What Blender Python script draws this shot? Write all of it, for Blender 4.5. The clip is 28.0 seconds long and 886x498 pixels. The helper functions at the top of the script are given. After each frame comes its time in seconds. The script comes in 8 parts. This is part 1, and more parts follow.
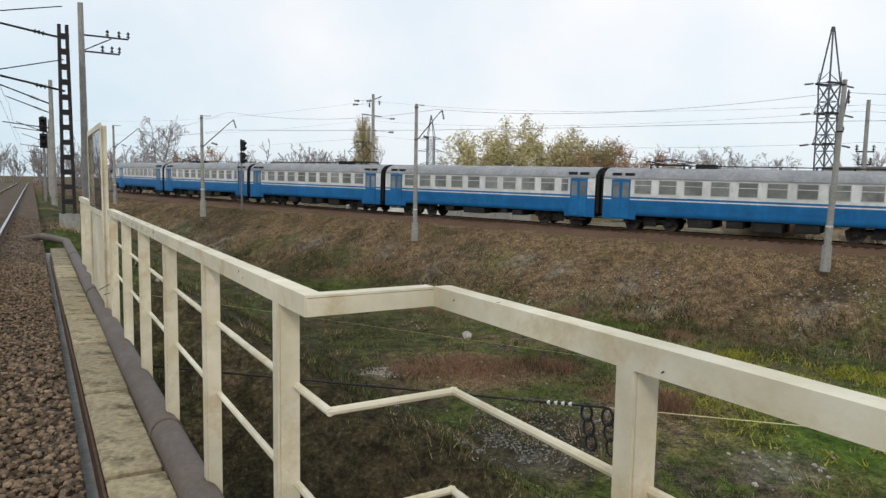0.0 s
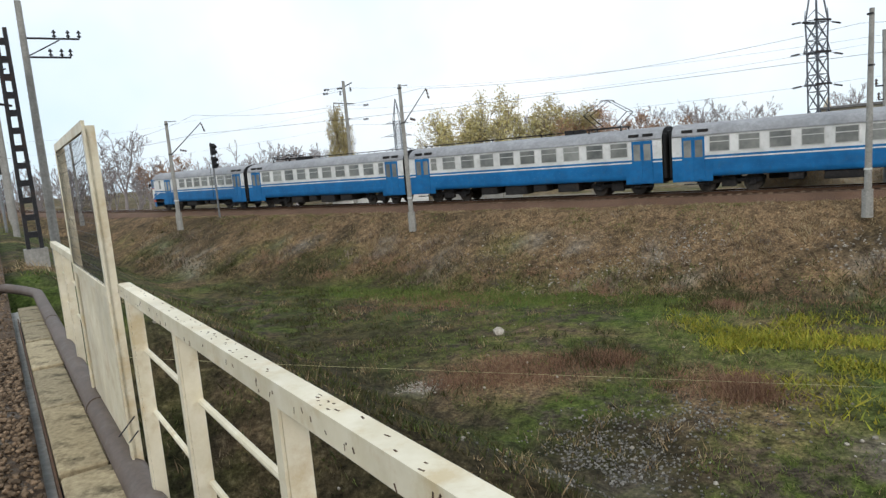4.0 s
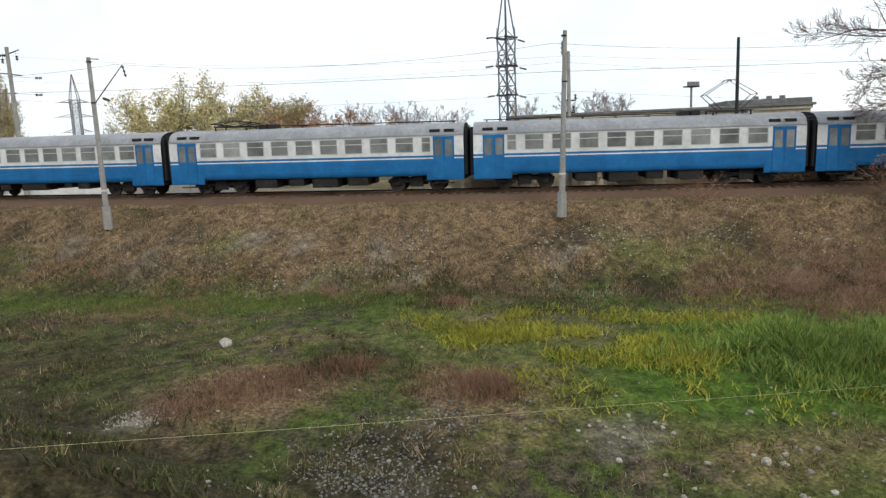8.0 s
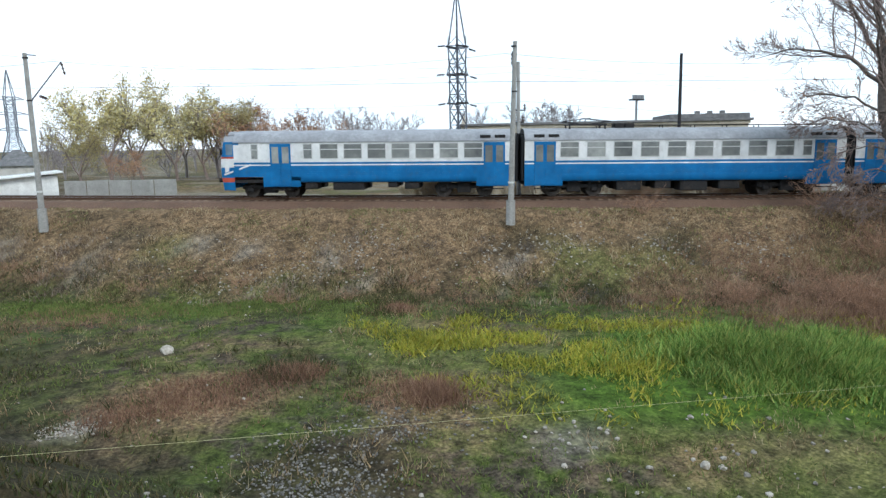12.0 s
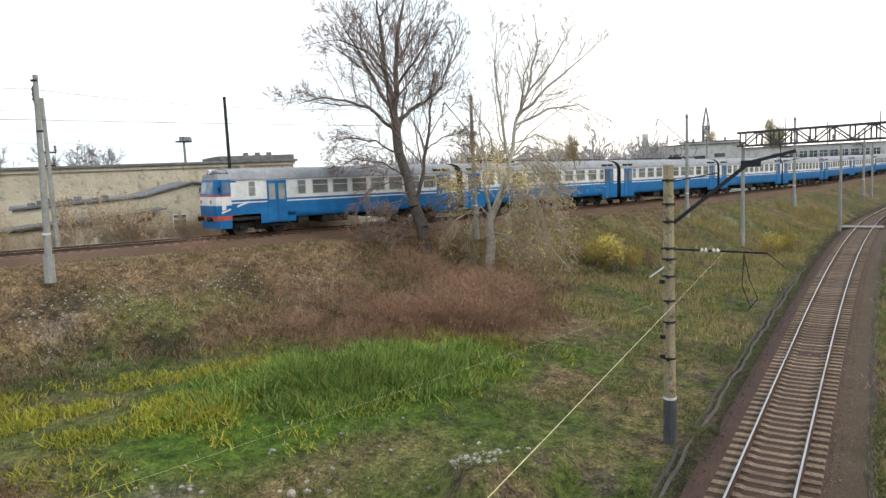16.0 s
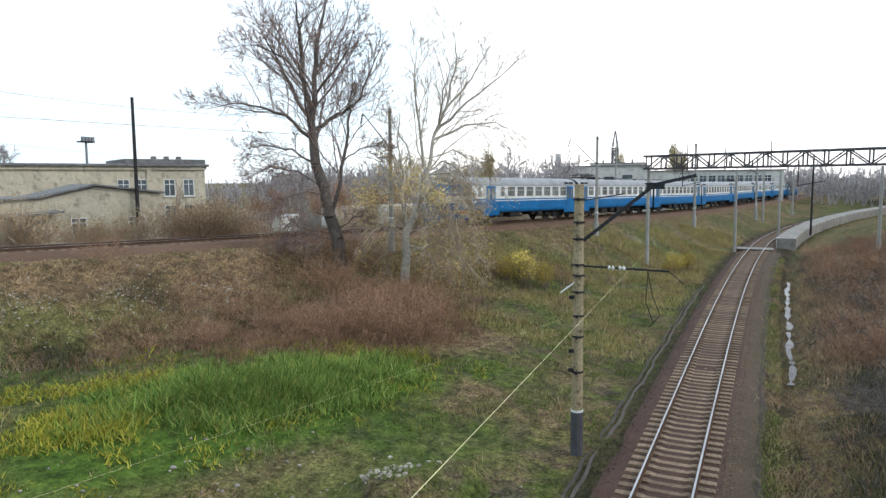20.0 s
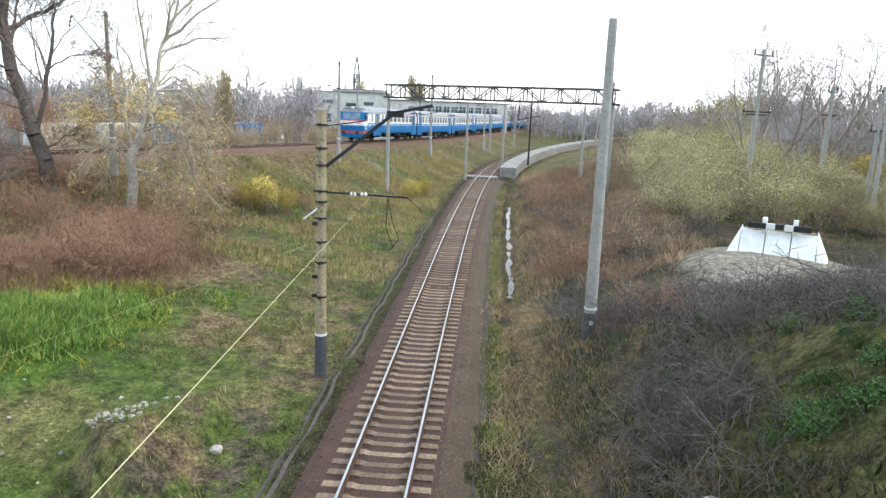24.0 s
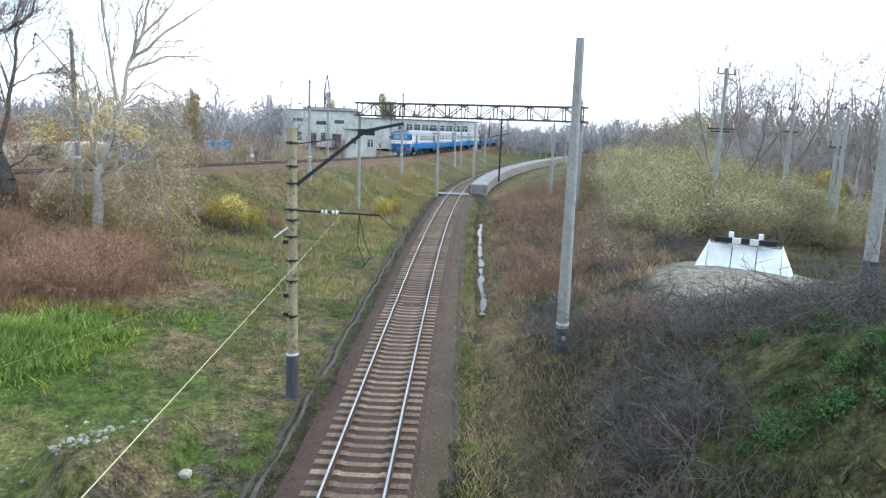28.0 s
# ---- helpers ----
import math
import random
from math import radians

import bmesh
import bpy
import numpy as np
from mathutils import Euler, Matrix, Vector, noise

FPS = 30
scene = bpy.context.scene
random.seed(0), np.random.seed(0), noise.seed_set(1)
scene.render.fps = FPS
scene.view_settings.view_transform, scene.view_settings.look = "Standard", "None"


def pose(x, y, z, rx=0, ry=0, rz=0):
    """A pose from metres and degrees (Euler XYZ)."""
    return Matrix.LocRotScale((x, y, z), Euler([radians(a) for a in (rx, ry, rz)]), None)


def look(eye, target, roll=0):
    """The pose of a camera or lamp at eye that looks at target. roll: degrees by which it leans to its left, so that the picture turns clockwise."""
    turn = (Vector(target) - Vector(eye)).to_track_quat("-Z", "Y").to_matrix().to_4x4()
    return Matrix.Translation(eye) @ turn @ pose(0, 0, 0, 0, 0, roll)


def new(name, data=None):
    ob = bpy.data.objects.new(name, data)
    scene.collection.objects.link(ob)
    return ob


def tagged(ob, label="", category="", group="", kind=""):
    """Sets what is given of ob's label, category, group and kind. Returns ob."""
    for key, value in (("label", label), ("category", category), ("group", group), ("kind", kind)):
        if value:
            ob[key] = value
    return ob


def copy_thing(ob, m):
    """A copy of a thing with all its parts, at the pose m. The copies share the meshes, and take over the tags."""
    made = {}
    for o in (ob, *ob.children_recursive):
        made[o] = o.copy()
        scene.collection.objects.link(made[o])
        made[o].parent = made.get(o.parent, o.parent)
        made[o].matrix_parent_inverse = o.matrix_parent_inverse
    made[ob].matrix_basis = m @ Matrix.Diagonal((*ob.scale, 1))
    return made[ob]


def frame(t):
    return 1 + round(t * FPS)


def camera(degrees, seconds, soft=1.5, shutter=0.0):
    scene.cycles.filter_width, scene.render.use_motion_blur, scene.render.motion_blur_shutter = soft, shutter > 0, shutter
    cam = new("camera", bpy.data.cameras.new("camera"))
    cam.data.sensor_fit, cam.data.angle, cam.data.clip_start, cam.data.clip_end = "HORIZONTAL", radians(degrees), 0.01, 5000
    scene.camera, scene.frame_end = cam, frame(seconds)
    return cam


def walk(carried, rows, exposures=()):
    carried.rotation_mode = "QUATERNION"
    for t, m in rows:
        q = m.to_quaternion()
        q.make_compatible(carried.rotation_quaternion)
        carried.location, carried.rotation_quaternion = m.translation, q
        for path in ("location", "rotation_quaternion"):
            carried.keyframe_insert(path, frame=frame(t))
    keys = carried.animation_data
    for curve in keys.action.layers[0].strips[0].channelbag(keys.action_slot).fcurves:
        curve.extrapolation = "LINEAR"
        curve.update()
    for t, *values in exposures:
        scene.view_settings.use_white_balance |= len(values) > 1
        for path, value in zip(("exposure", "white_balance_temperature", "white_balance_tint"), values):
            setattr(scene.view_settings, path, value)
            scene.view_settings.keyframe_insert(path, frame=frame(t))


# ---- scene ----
# Seconds, eye (x, y, z), yaw, pitch, roll
PATH = [
    (0.0, 3.16, -5.02, 8.61, 4.39, -5.50, 0.97),
    (0.5, 2.91, -4.62, 8.64, -1.02, -6.28, -0.23),
    (1.0, 2.58, -4.09, 8.67, 1.14, -5.43, -1.42),
    (1.5, 2.30, -3.69, 8.61, -0.95, -5.79, 0.13),
    (2.0, 1.98, -3.23, 8.60, 1.75, -5.32, -1.24),
    (2.5, 1.74, -2.87, 8.60, 3.98, -7.48, -0.94),
    (4.5, 0.85, -1.46, 8.80, 1.61, -7.03, -6.23),
    (5.0, 0.68, -1.19, 8.66, -4.29, -7.82, -1.44),
    (5.5, 0.39, -0.74, 8.83, -8.07, -5.49, -0.64),
    (6.0, 0.18, -0.54, 8.92, -9.90, -3.73, -0.93),
    (6.5, 0.18, -0.34, 8.91, -7.25, -7.52, -0.32),
    (7.0, 0.14, -0.05, 8.93, -14.64, -6.89, 0.23),
    (7.5, 0.13, 0.09, 8.93, -16.81, -6.88, -1.30),
    (8.0, 0.13, 0.09, 8.93, -22.13, -9.25, -2.41),
    (8.5, 0.13, 0.09, 8.93, -26.53, -8.39, -1.71),
    (9.0, 0.13, 0.09, 8.93, -24.81, -8.42, -1.87),
    (9.5, 0.13, 0.09, 8.93, -21.66, -9.00, -2.29),
    (10.0, 0.13, 0.09, 8.93, -19.23, -8.85, 0.05),
    (10.5, 0.13, 0.09, 8.93, -17.27, -10.47, -1.21),
    (11.0, 0.13, 0.09, 8.93, -22.17, -8.79, -0.32),
    (11.5, 0.13, 0.09, 8.93, -26.35, -8.51, -2.03),
    (12.0, 0.13, 0.09, 8.93, -26.42, -8.80, -1.18),
    (12.5, 0.13, 0.09, 8.93, -33.68, -7.39, -1.54),
    (13.0, 0.13, 0.09, 8.93, -43.96, -6.10, -1.57),
    (13.5, 0.13, 0.09, 8.93, -50.38, -7.32, -0.90),
    (15.5, 0.13, 0.09, 8.93, -59.76, -6.99, -2.56),
    (16.0, 0.13, 0.09, 8.93, -62.12, -6.59, -2.54),
    (16.5, 0.13, 0.09, 8.93, -62.90, -6.88, -1.74),
    (17.0, 0.13, 0.09, 8.93, -64.86, -8.13, -0.89),
    (17.5, 0.13, 0.09, 8.93, -64.97, -8.84, -1.13),
    (18.0, 0.13, 0.09, 8.93, -66.18, -7.28, -0.91),
    (18.5, 0.13, 0.09, 8.93, -67.76, -6.30, -0.43),
    (19.0, 0.13, 0.09, 8.93, -69.22, -5.63, -0.26),
    (19.5, 0.13, 0.09, 8.93, -68.88, -6.07, -1.32),
    (20.0, 0.13, 0.09, 8.93, -69.21, -5.71, -0.47),
    (20.5, 0.13, 0.09, 8.93, -73.36, -6.96, 0.15),
    (21.0, 0.13, 0.09, 8.93, -79.76, -6.07, 0.65),
    (21.5, 0.13, 0.09, 8.93, -81.56, -5.08, -1.26),
    (23.5, 0.13, 0.09, 8.93, -88.73, -10.19, 1.01),
    (24.0, 0.13, 0.09, 8.93, -90.70, -11.51, 2.29),
    (24.5, 0.13, 0.09, 8.93, -90.77, -12.18, 2.03),
    (25.0, 0.13, 0.09, 8.93, -91.34, -12.36, 2.35),
    (25.5, 0.13, 0.09, 8.93, -92.45, -12.84, 2.63),
    (26.0, 0.13, 0.09, 8.93, -92.63, -13.33, 2.76),
    (26.5, 0.13, 0.09, 8.93, -92.78, -13.25, 2.77),
    (27.0, 0.13, 0.09, 8.93, -92.27, -13.27, 2.81),
    (27.5, 0.13, 0.09, 8.93, -93.10, -10.62, 4.28),
    (28.0, 0.13, 0.09, 8.93, -93.01, -9.99, 2.13),
]
cam = camera(65.6, 28.0, soft=1.4)
walk(cam, [(t, pose(x, y, z, 90 + p, 0, w) @ pose(0, 0, 0, 0, 0, r)) for t, x, y, z, w, p, r in PATH],
     exposures=[(0, 0.1, 6700, 11), (2, 0.05, 6500, 11), (5, 0.4, 6550, 11), (6, 0.12, 6350, 10), (7, 0.2, 6450, 10), (8, 0.35, 6650, 11), (9, 0.6, 6050, 8), (11, 0.95, 6400, 10), (12, 0.65, 5900, 8), (13, 0.5, 5750, 7), (16, 0.6, 6600, 11), (17, 0.65, 6750, 12), (20, 0.55, 6150, 9), (21, 0.65, 6350, 10), (24, 1.25, 6150, 9), (26, 1.6, 5900, 9), (27, 1.78, 5900, 9), (28, 1.13, 5650, 7)])

# ---- light ----
world = bpy.data.worlds.new("overcast_sky")
scene.world = world
world.use_nodes = True
wn, wl = world.node_tree.nodes, world.node_tree.links
sky = wn.new("ShaderNodeTexSky")
sky.sky_type, sky.sun_disc = "NISHITA", False
sky.sun_elevation, sky.sun_rotation = radians(24), radians(75)
clouds = wn.new("ShaderNodeTexNoise")
clouds.inputs["Scale"].default_value, clouds.inputs["Detail"].default_value = 1.6, 5
deck_ramp = wn.new("ShaderNodeValToRGB")
deck_ramp.color_ramp.elements[0].position, deck_ramp.color_ramp.elements[0].color = 0.34, (0.55, 0.75, 0.9, 1)
deck_ramp.color_ramp.elements[1].position, deck_ramp.color_ramp.elements[1].color = 0.62, (0.98, 1.0, 1.04, 1)
wl.new(clouds.outputs["Fac"], deck_ramp.inputs["Fac"])
dim = wn.new("ShaderNodeVectorMath")
dim.operation, dim.inputs["Scale"].default_value = "SCALE", 0.1
wl.new(sky.outputs["Color"], dim.inputs[0])
veil = wn.new("ShaderNodeMixRGB")
veil.inputs["Fac"].default_value = 0.88
wl.new(dim.outputs["Vector"], veil.inputs["Color1"])
wl.new(deck_ramp.outputs["Color"], veil.inputs["Color2"])
wl.new(veil.outputs["Color"], wn["Background"].inputs["Color"])
wn["Background"].inputs["Strength"].default_value = 1.0
sun = new("sun", bpy.data.lights.new("sun", "SUN"))
sun.data.energy, sun.data.angle, sun.data.color = 1.0, radians(14), (1.0, 0.95, 0.88)
sun.matrix_world = look((30, -60, 60), (30, 20, 0))


# ---- materials ----
def ramp_of(nt, fac, stops):
    r = nt.nodes.new("ShaderNodeValToRGB")
    e = r.color_ramp.elements
    while len(e) < len(stops):
        e.new(0.5)
    for k, (p, c) in zip(e, stops):
        k.position, k.color = p, (*c, 1)
    nt.links.new(fac, r.inputs["Fac"])
    return r.outputs["Color"]


def noise_of(nt, vec, scale, detail=4, rough=0.55):
    n = nt.nodes.new("ShaderNodeTexNoise")
    n.inputs["Scale"].default_value, n.inputs["Detail"].default_value, n.inputs["Roughness"].default_value = scale, detail, rough
    nt.links.new(vec, n.inputs["Vector"])
    return n.outputs["Fac"]


def mixed(nt, fac, a, b, how="MIX"):
    m = nt.nodes.new("ShaderNodeMixRGB")
    m.blend_type = how
    for key, v in (("Fac", fac), ("Color1", a), ("Color2", b)):
        if isinstance(v, (int, float)):
            m.inputs[key].default_value = v
        elif isinstance(v, tuple):
            m.inputs[key].default_value = (*v, 1)
        else:
            nt.links.new(v, m.inputs[key])
    return m.outputs["Color"]


def material(name, base, second=None, rough=0.8, metal=0.0, grain=6.0, coarse=0.6, bump=0.2, stain=None, stain_amount=0.4, vary=0.0, island=0.0, spec=0.3):
    """A surface with fine grain and broad blotches, and stains of their own shape."""
    m = bpy.data.materials.new(name)
    m.use_nodes = True
    nt = m.node_tree
    b = nt.nodes["Principled BSDF"]
    co = nt.nodes.new("ShaderNodeTexCoord").outputs["Object"]
    second = second or tuple(c * 0.72 for c in base)
    fine = noise_of(nt, co, grain, 5, 0.65)
    broad = noise_of(nt, co, coarse, 3)
    col = ramp_of(nt, fine, [(0.3, second), (0.68, base)])
    shade = ramp_of(nt, broad, [(0.3, tuple(0.72 for _ in range(3))), (0.7, (1.1, 1.1, 1.1))])
    col = mixed(nt, 0.8, col, shade, "MULTIPLY")
    if stain:
        s = noise_of(nt, co, coarse * 3.1, 6, 0.7)
        f = ramp_of(nt, s, [(0.52, (0, 0, 0)), (0.66, (stain_amount,) * 3)])
        col = mixed(nt, f, col, stain)
    if vary:
        info = nt.nodes.new("ShaderNodeObjectInfo")
        col = mixed(nt, 1.0, col, ramp_of(nt, info.outputs["Random"], [(0, (1 - vary,) * 3), (1, (1 + vary,) * 3)]), "MULTIPLY")
    if island:
        geo = nt.nodes.new("ShaderNodeNewGeometry")
        col = mixed(nt, 1.0, col, ramp_of(nt, geo.outputs["Random Per Island"], [(0, (1 - island,) * 3), (1, (1 + island,) * 3)]), "MULTIPLY")
    nt.links.new(col, b.inputs["Base Color"])
    b.inputs["Roughness"].default_value, b.inputs["Metallic"].default_value = rough, metal
    b.inputs["Specular IOR Level"].default_value = spec
    if bump:
        bp = nt.nodes.new("ShaderNodeBump")
        bp.inputs["Strength"].default_value, bp.inputs["Distance"].default_value = bump, 0.02
        nt.links.new(fine, bp.inputs["Height"])
        nt.links.new(bp.outputs["Normal"], b.inputs["Normal"])
    return m


def foliage(name, colours, rough=0.75, through_light=0.25):
    """Leaves or blades, each island of its own tone out of the given colours."""
    m = bpy.data.materials.new(name)
    m.use_nodes = True
    nt = m.node_tree
    b = nt.nodes["Principled BSDF"]
    geo = nt.nodes.new("ShaderNodeNewGeometry")
    k = len(colours)
    col = ramp_of(nt, geo.outputs["Random Per Island"], [(i / max(1, k - 1), c) for i, c in enumerate(colours)])
    co = nt.nodes.new("ShaderNodeTexCoord").outputs["Object"]
    col = mixed(nt, 0.7, col, ramp_of(nt, noise_of(nt, co, 0.35, 3), [(0.3, (0.6, 0.6, 0.6)), (0.7, (1.25, 1.25, 1.25))]), "MULTIPLY")
    nt.links.new(col, b.inputs["Base Color"])
    b.inputs["Roughness"].default_value = rough
    b.inputs["Specular IOR Level"].default_value = 0.2
    b.inputs["Subsurface Weight"].default_value = 0
    return m


# ---- plan: the two lines, the bridge, the land ----
ALONG, OUT = Vector((-0.577, 0.817, 0)), Vector((0.817, 0.577, 0))
RAIL_ORIGIN = Vector((0.46, -0.04, 0))
DECK = 7.02


def bridge_pt(s, o, z):
    """A place on the bridge: metres along it, out past the railing, and the height."""
    p = RAIL_ORIGIN + ALONG * s + OUT * o
    return Vector((p.x, p.y, z))


def up_y(x):
    if x > 150:
        return up_y(150) - 0.25 * (x - 150)
    y = -4.2545e-06 * x**3 + 2.3742e-03 * x**2 - 0.65547 * x + 51.3018
    return y + 0.9


def up_z(x):
    return 5.81 - 0.01426 * x if x < 120 else 4.1 - 0.004 * (x - 120)


def low_y(x):
    if x > 95:
        return low_y(95) - 0.185 * (x - 95) - 0.0022 * (x - 95) ** 2
    return -4.0e-06 * x**3 + 1.6e-04 * x**2 - 0.078 * x + 2.49


def low_z(x):
    return 0.0 if x < 35 else (x - 35) * 0.013


def track_points(fy, fz, x0, x1, step):
    """Points every step metres along a line given as y(x), z(x)."""
    pts, x = [], x0
    while x < x1:
        pts.append(Vector((x, fy(x), fz(x))))
        dx = 0.05
        slope = (fy(x + dx) - fy(x)) / dx
        x += step / math.sqrt(1 + slope * slope)
    return pts


def smooth(a, b, v):
    k = min(1.0, max(0.0, (v - a) / (b - a)))
    return k * k * (3 - 2 * k)


def away_from(fy, x, y):
    """Signed distance from a line; positive on the camera's side of it (towards smaller y)."""
    slope = (fy(x + 0.5) - fy(x - 0.5))
    return (fy(x) - y) / math.sqrt(1 + slope * slope)


def land(x, y):
    """The height of the ground."""
    n1 = noise.noise(Vector((x * 0.07, y * 0.07, 3.0)))
    n2 = noise.noise(Vector((x * 0.4, y * 0.4, 7.0)))
    du = away_from(up_y, max(-160, min(x, 260)), y)
    dl = away_from(low_y, max(-60, min(x, 190)), y)
    lz = low_z(min(max(x, 0), 190)) - 0.35
    # the meadow between the lines
    z = lz + 1.6 * smooth(3.0, 22.0, -dl) * (1 - 0.5 * smooth(40, 110, x)) + 0.25 * n1 + 0.08 * n2
    # the wooded side beyond the ditch
    if dl > 0:
        z = lz - 0.5 * smooth(3.0, 3.45, dl) * (1 - smooth(4.2, 4.9, dl)) + 2.4 * smooth(5.0, 15.0, dl) + 1.6 * smooth(40, 62, x) * smooth(9, 22, dl) * (1 - 0.5 * smooth(80, 150, x)) + 0.3 * n1 + 0.1 * n2
    if abs(dl) < 3.2:
        z = lz + 0.02 * n2 - 0.04 * smooth(2.2, 3.4, abs(dl))
    z += 0.75 * smooth(6.5, 2.0, math.hypot(x - 31.0, y + 15.6)) if dl > 5 else 0.0
    # the bank that carries the far line
    top = up_z(max(-160, min(x, 260))) - 0.62
    bank = top - max(0.0, abs(du) - 3.9) * 0.52 + 0.12 * n2
    if du < 0:
        bank = max(bank, top - 0.8 + 0.2 * n1)
    z = max(z, min(bank, top))
    # the bridge's own approach banks
    p = Vector((x, y, 0)) - RAIL_ORIGIN
    s, o = p.dot(ALONG), p.dot(OUT)
    side = (0.34 if s < -2 else 0.6) * (max(0.0, o - 0.5) if o > -9.5 else max(0.0, -9.5 - o))
    bank2 = min(DECK - 0.3 - side + 0.15 * n2, lz + 0.9 * max(0.0, abs(dl) - 4.6) + 0.1 * n2)
    z = max(z, bank2) if x < 60 else z
    return z


def part(name, bm, mat, parent, label="", kind=""):
    me = bpy.data.meshes.new(name)
    bm.to_mesh(me)
    bm.free()
    me.materials.append(mat)
    ob = new(name, me)
    if parent is not None:
        ob.parent = parent
    if label:
        ob["label"] = label
    if kind:
        ob["kind"] = kind
    return ob


def raw(name, verts, faces, mat, parent=None, smooth_shade=False):
    me = bpy.data.meshes.new(name)
    me.from_pydata(verts, [], faces)
    me.materials.append(mat)
    if smooth_shade:
        me.polygons.foreach_set("use_smooth", [True] * len(me.polygons))
    ob = new(name, me)
    if parent is not None:
        ob.parent = parent
    return ob


def empty(name, m, label, category, group="", kind=""):
    ob = new(name)
    ob.matrix_world = m
    return tagged(ob, label, category, group, kind)


def add_box(bm, x0, x1, y0, y1, z0, z1, bevel=0.0):
    vs = [bm.verts.new(p) for p in ((x0, y0, z0), (x1, y0, z0), (x1, y1, z0), (x0, y1, z0), (x0, y0, z1), (x1, y0, z1), (x1, y1, z1), (x0, y1, z1))]
    fs = [bm.faces.new([vs[i] for i in f]) for f in ((3, 2, 1, 0), (4, 5, 6, 7), (0, 1, 5, 4), (1, 2, 6, 5), (2, 3, 7, 6), (3, 0, 4, 7))]
    if bevel:
        es = {e for f in fs for e in f.edges}
        bmesh.ops.bevel(bm, geom=list(es), offset=bevel, segments=1, affect="EDGES")


def add_tube(bm, a, b, ra, rb=None, sides=8, caps=True):
    a, b = Vector(a), Vector(b)
    rb = ra if rb is None else rb
    d = (b - a).normalized()
    p = d.orthogonal().normalized()
    q = d.cross(p)
    r0 = [bm.verts.new(a + (p * math.cos(k) + q * math.sin(k)) * ra) for k in [math.tau * i / sides for i in range(sides)]]
    r1 = [bm.verts.new(b + (p * math.cos(k) + q * math.sin(k)) * rb) for k in [math.tau * i / sides for i in range(sides)]]
    for i in range(sides):
        bm.faces.new((r0[i], r0[(i + 1) % sides], r1[(i + 1) % sides], r1[i]))
    if caps:
        bm.faces.new(r0[::-1])
        bm.faces.new(r1)


def add_beam(bm, a, b, w, h, up=(0, 0, 1)):
    """A square bar from a to b, w wide and h high."""
    a, b, up = Vector(a), Vector(b), Vector(up)
    d = (b - a).normalized()
    side = d.cross(up)
    side = side.normalized() if side.length > 1e-4 else Vector((1, 0, 0))
    top = side.cross(d).normalized()
    vs = []
    for p in (a, b):
        for i, j in ((-1, -1), (1, -1), (1, 1), (-1, 1)):
            vs.append(bm.verts.new(p + side * (i * w / 2) + top * (j * h / 2)))
    for f in ((3, 2, 1, 0), (4, 5, 6, 7), (0, 1, 5, 4), (1, 2, 6, 5), (2, 3, 7, 6), (3, 0, 4, 7)):
        bm.faces.new([vs[i] for i in f])


def box_part(name, dims, mat, parent, bevel=0.0, label=""):
    bm = bmesh.new()
    add_box(bm, *dims, bevel=bevel)
    return part(name, bm, mat, parent, label)


def beam_part(name, a, b, w, h, mat, parent, label="", up=(0, 0, 1)):
    bm = bmesh.new()
    add_beam(bm, a, b, w, h, up)
    return part(name, bm, mat, parent, label)


def tube_part(name, a, b, ra, rb, mat, parent, sides=8, label=""):
    bm = bmesh.new()
    add_tube(bm, a, b, ra, rb, sides)
    return part(name, bm, mat, parent, label)

GRASS = bpy.data.materials.new("meadow_ground")


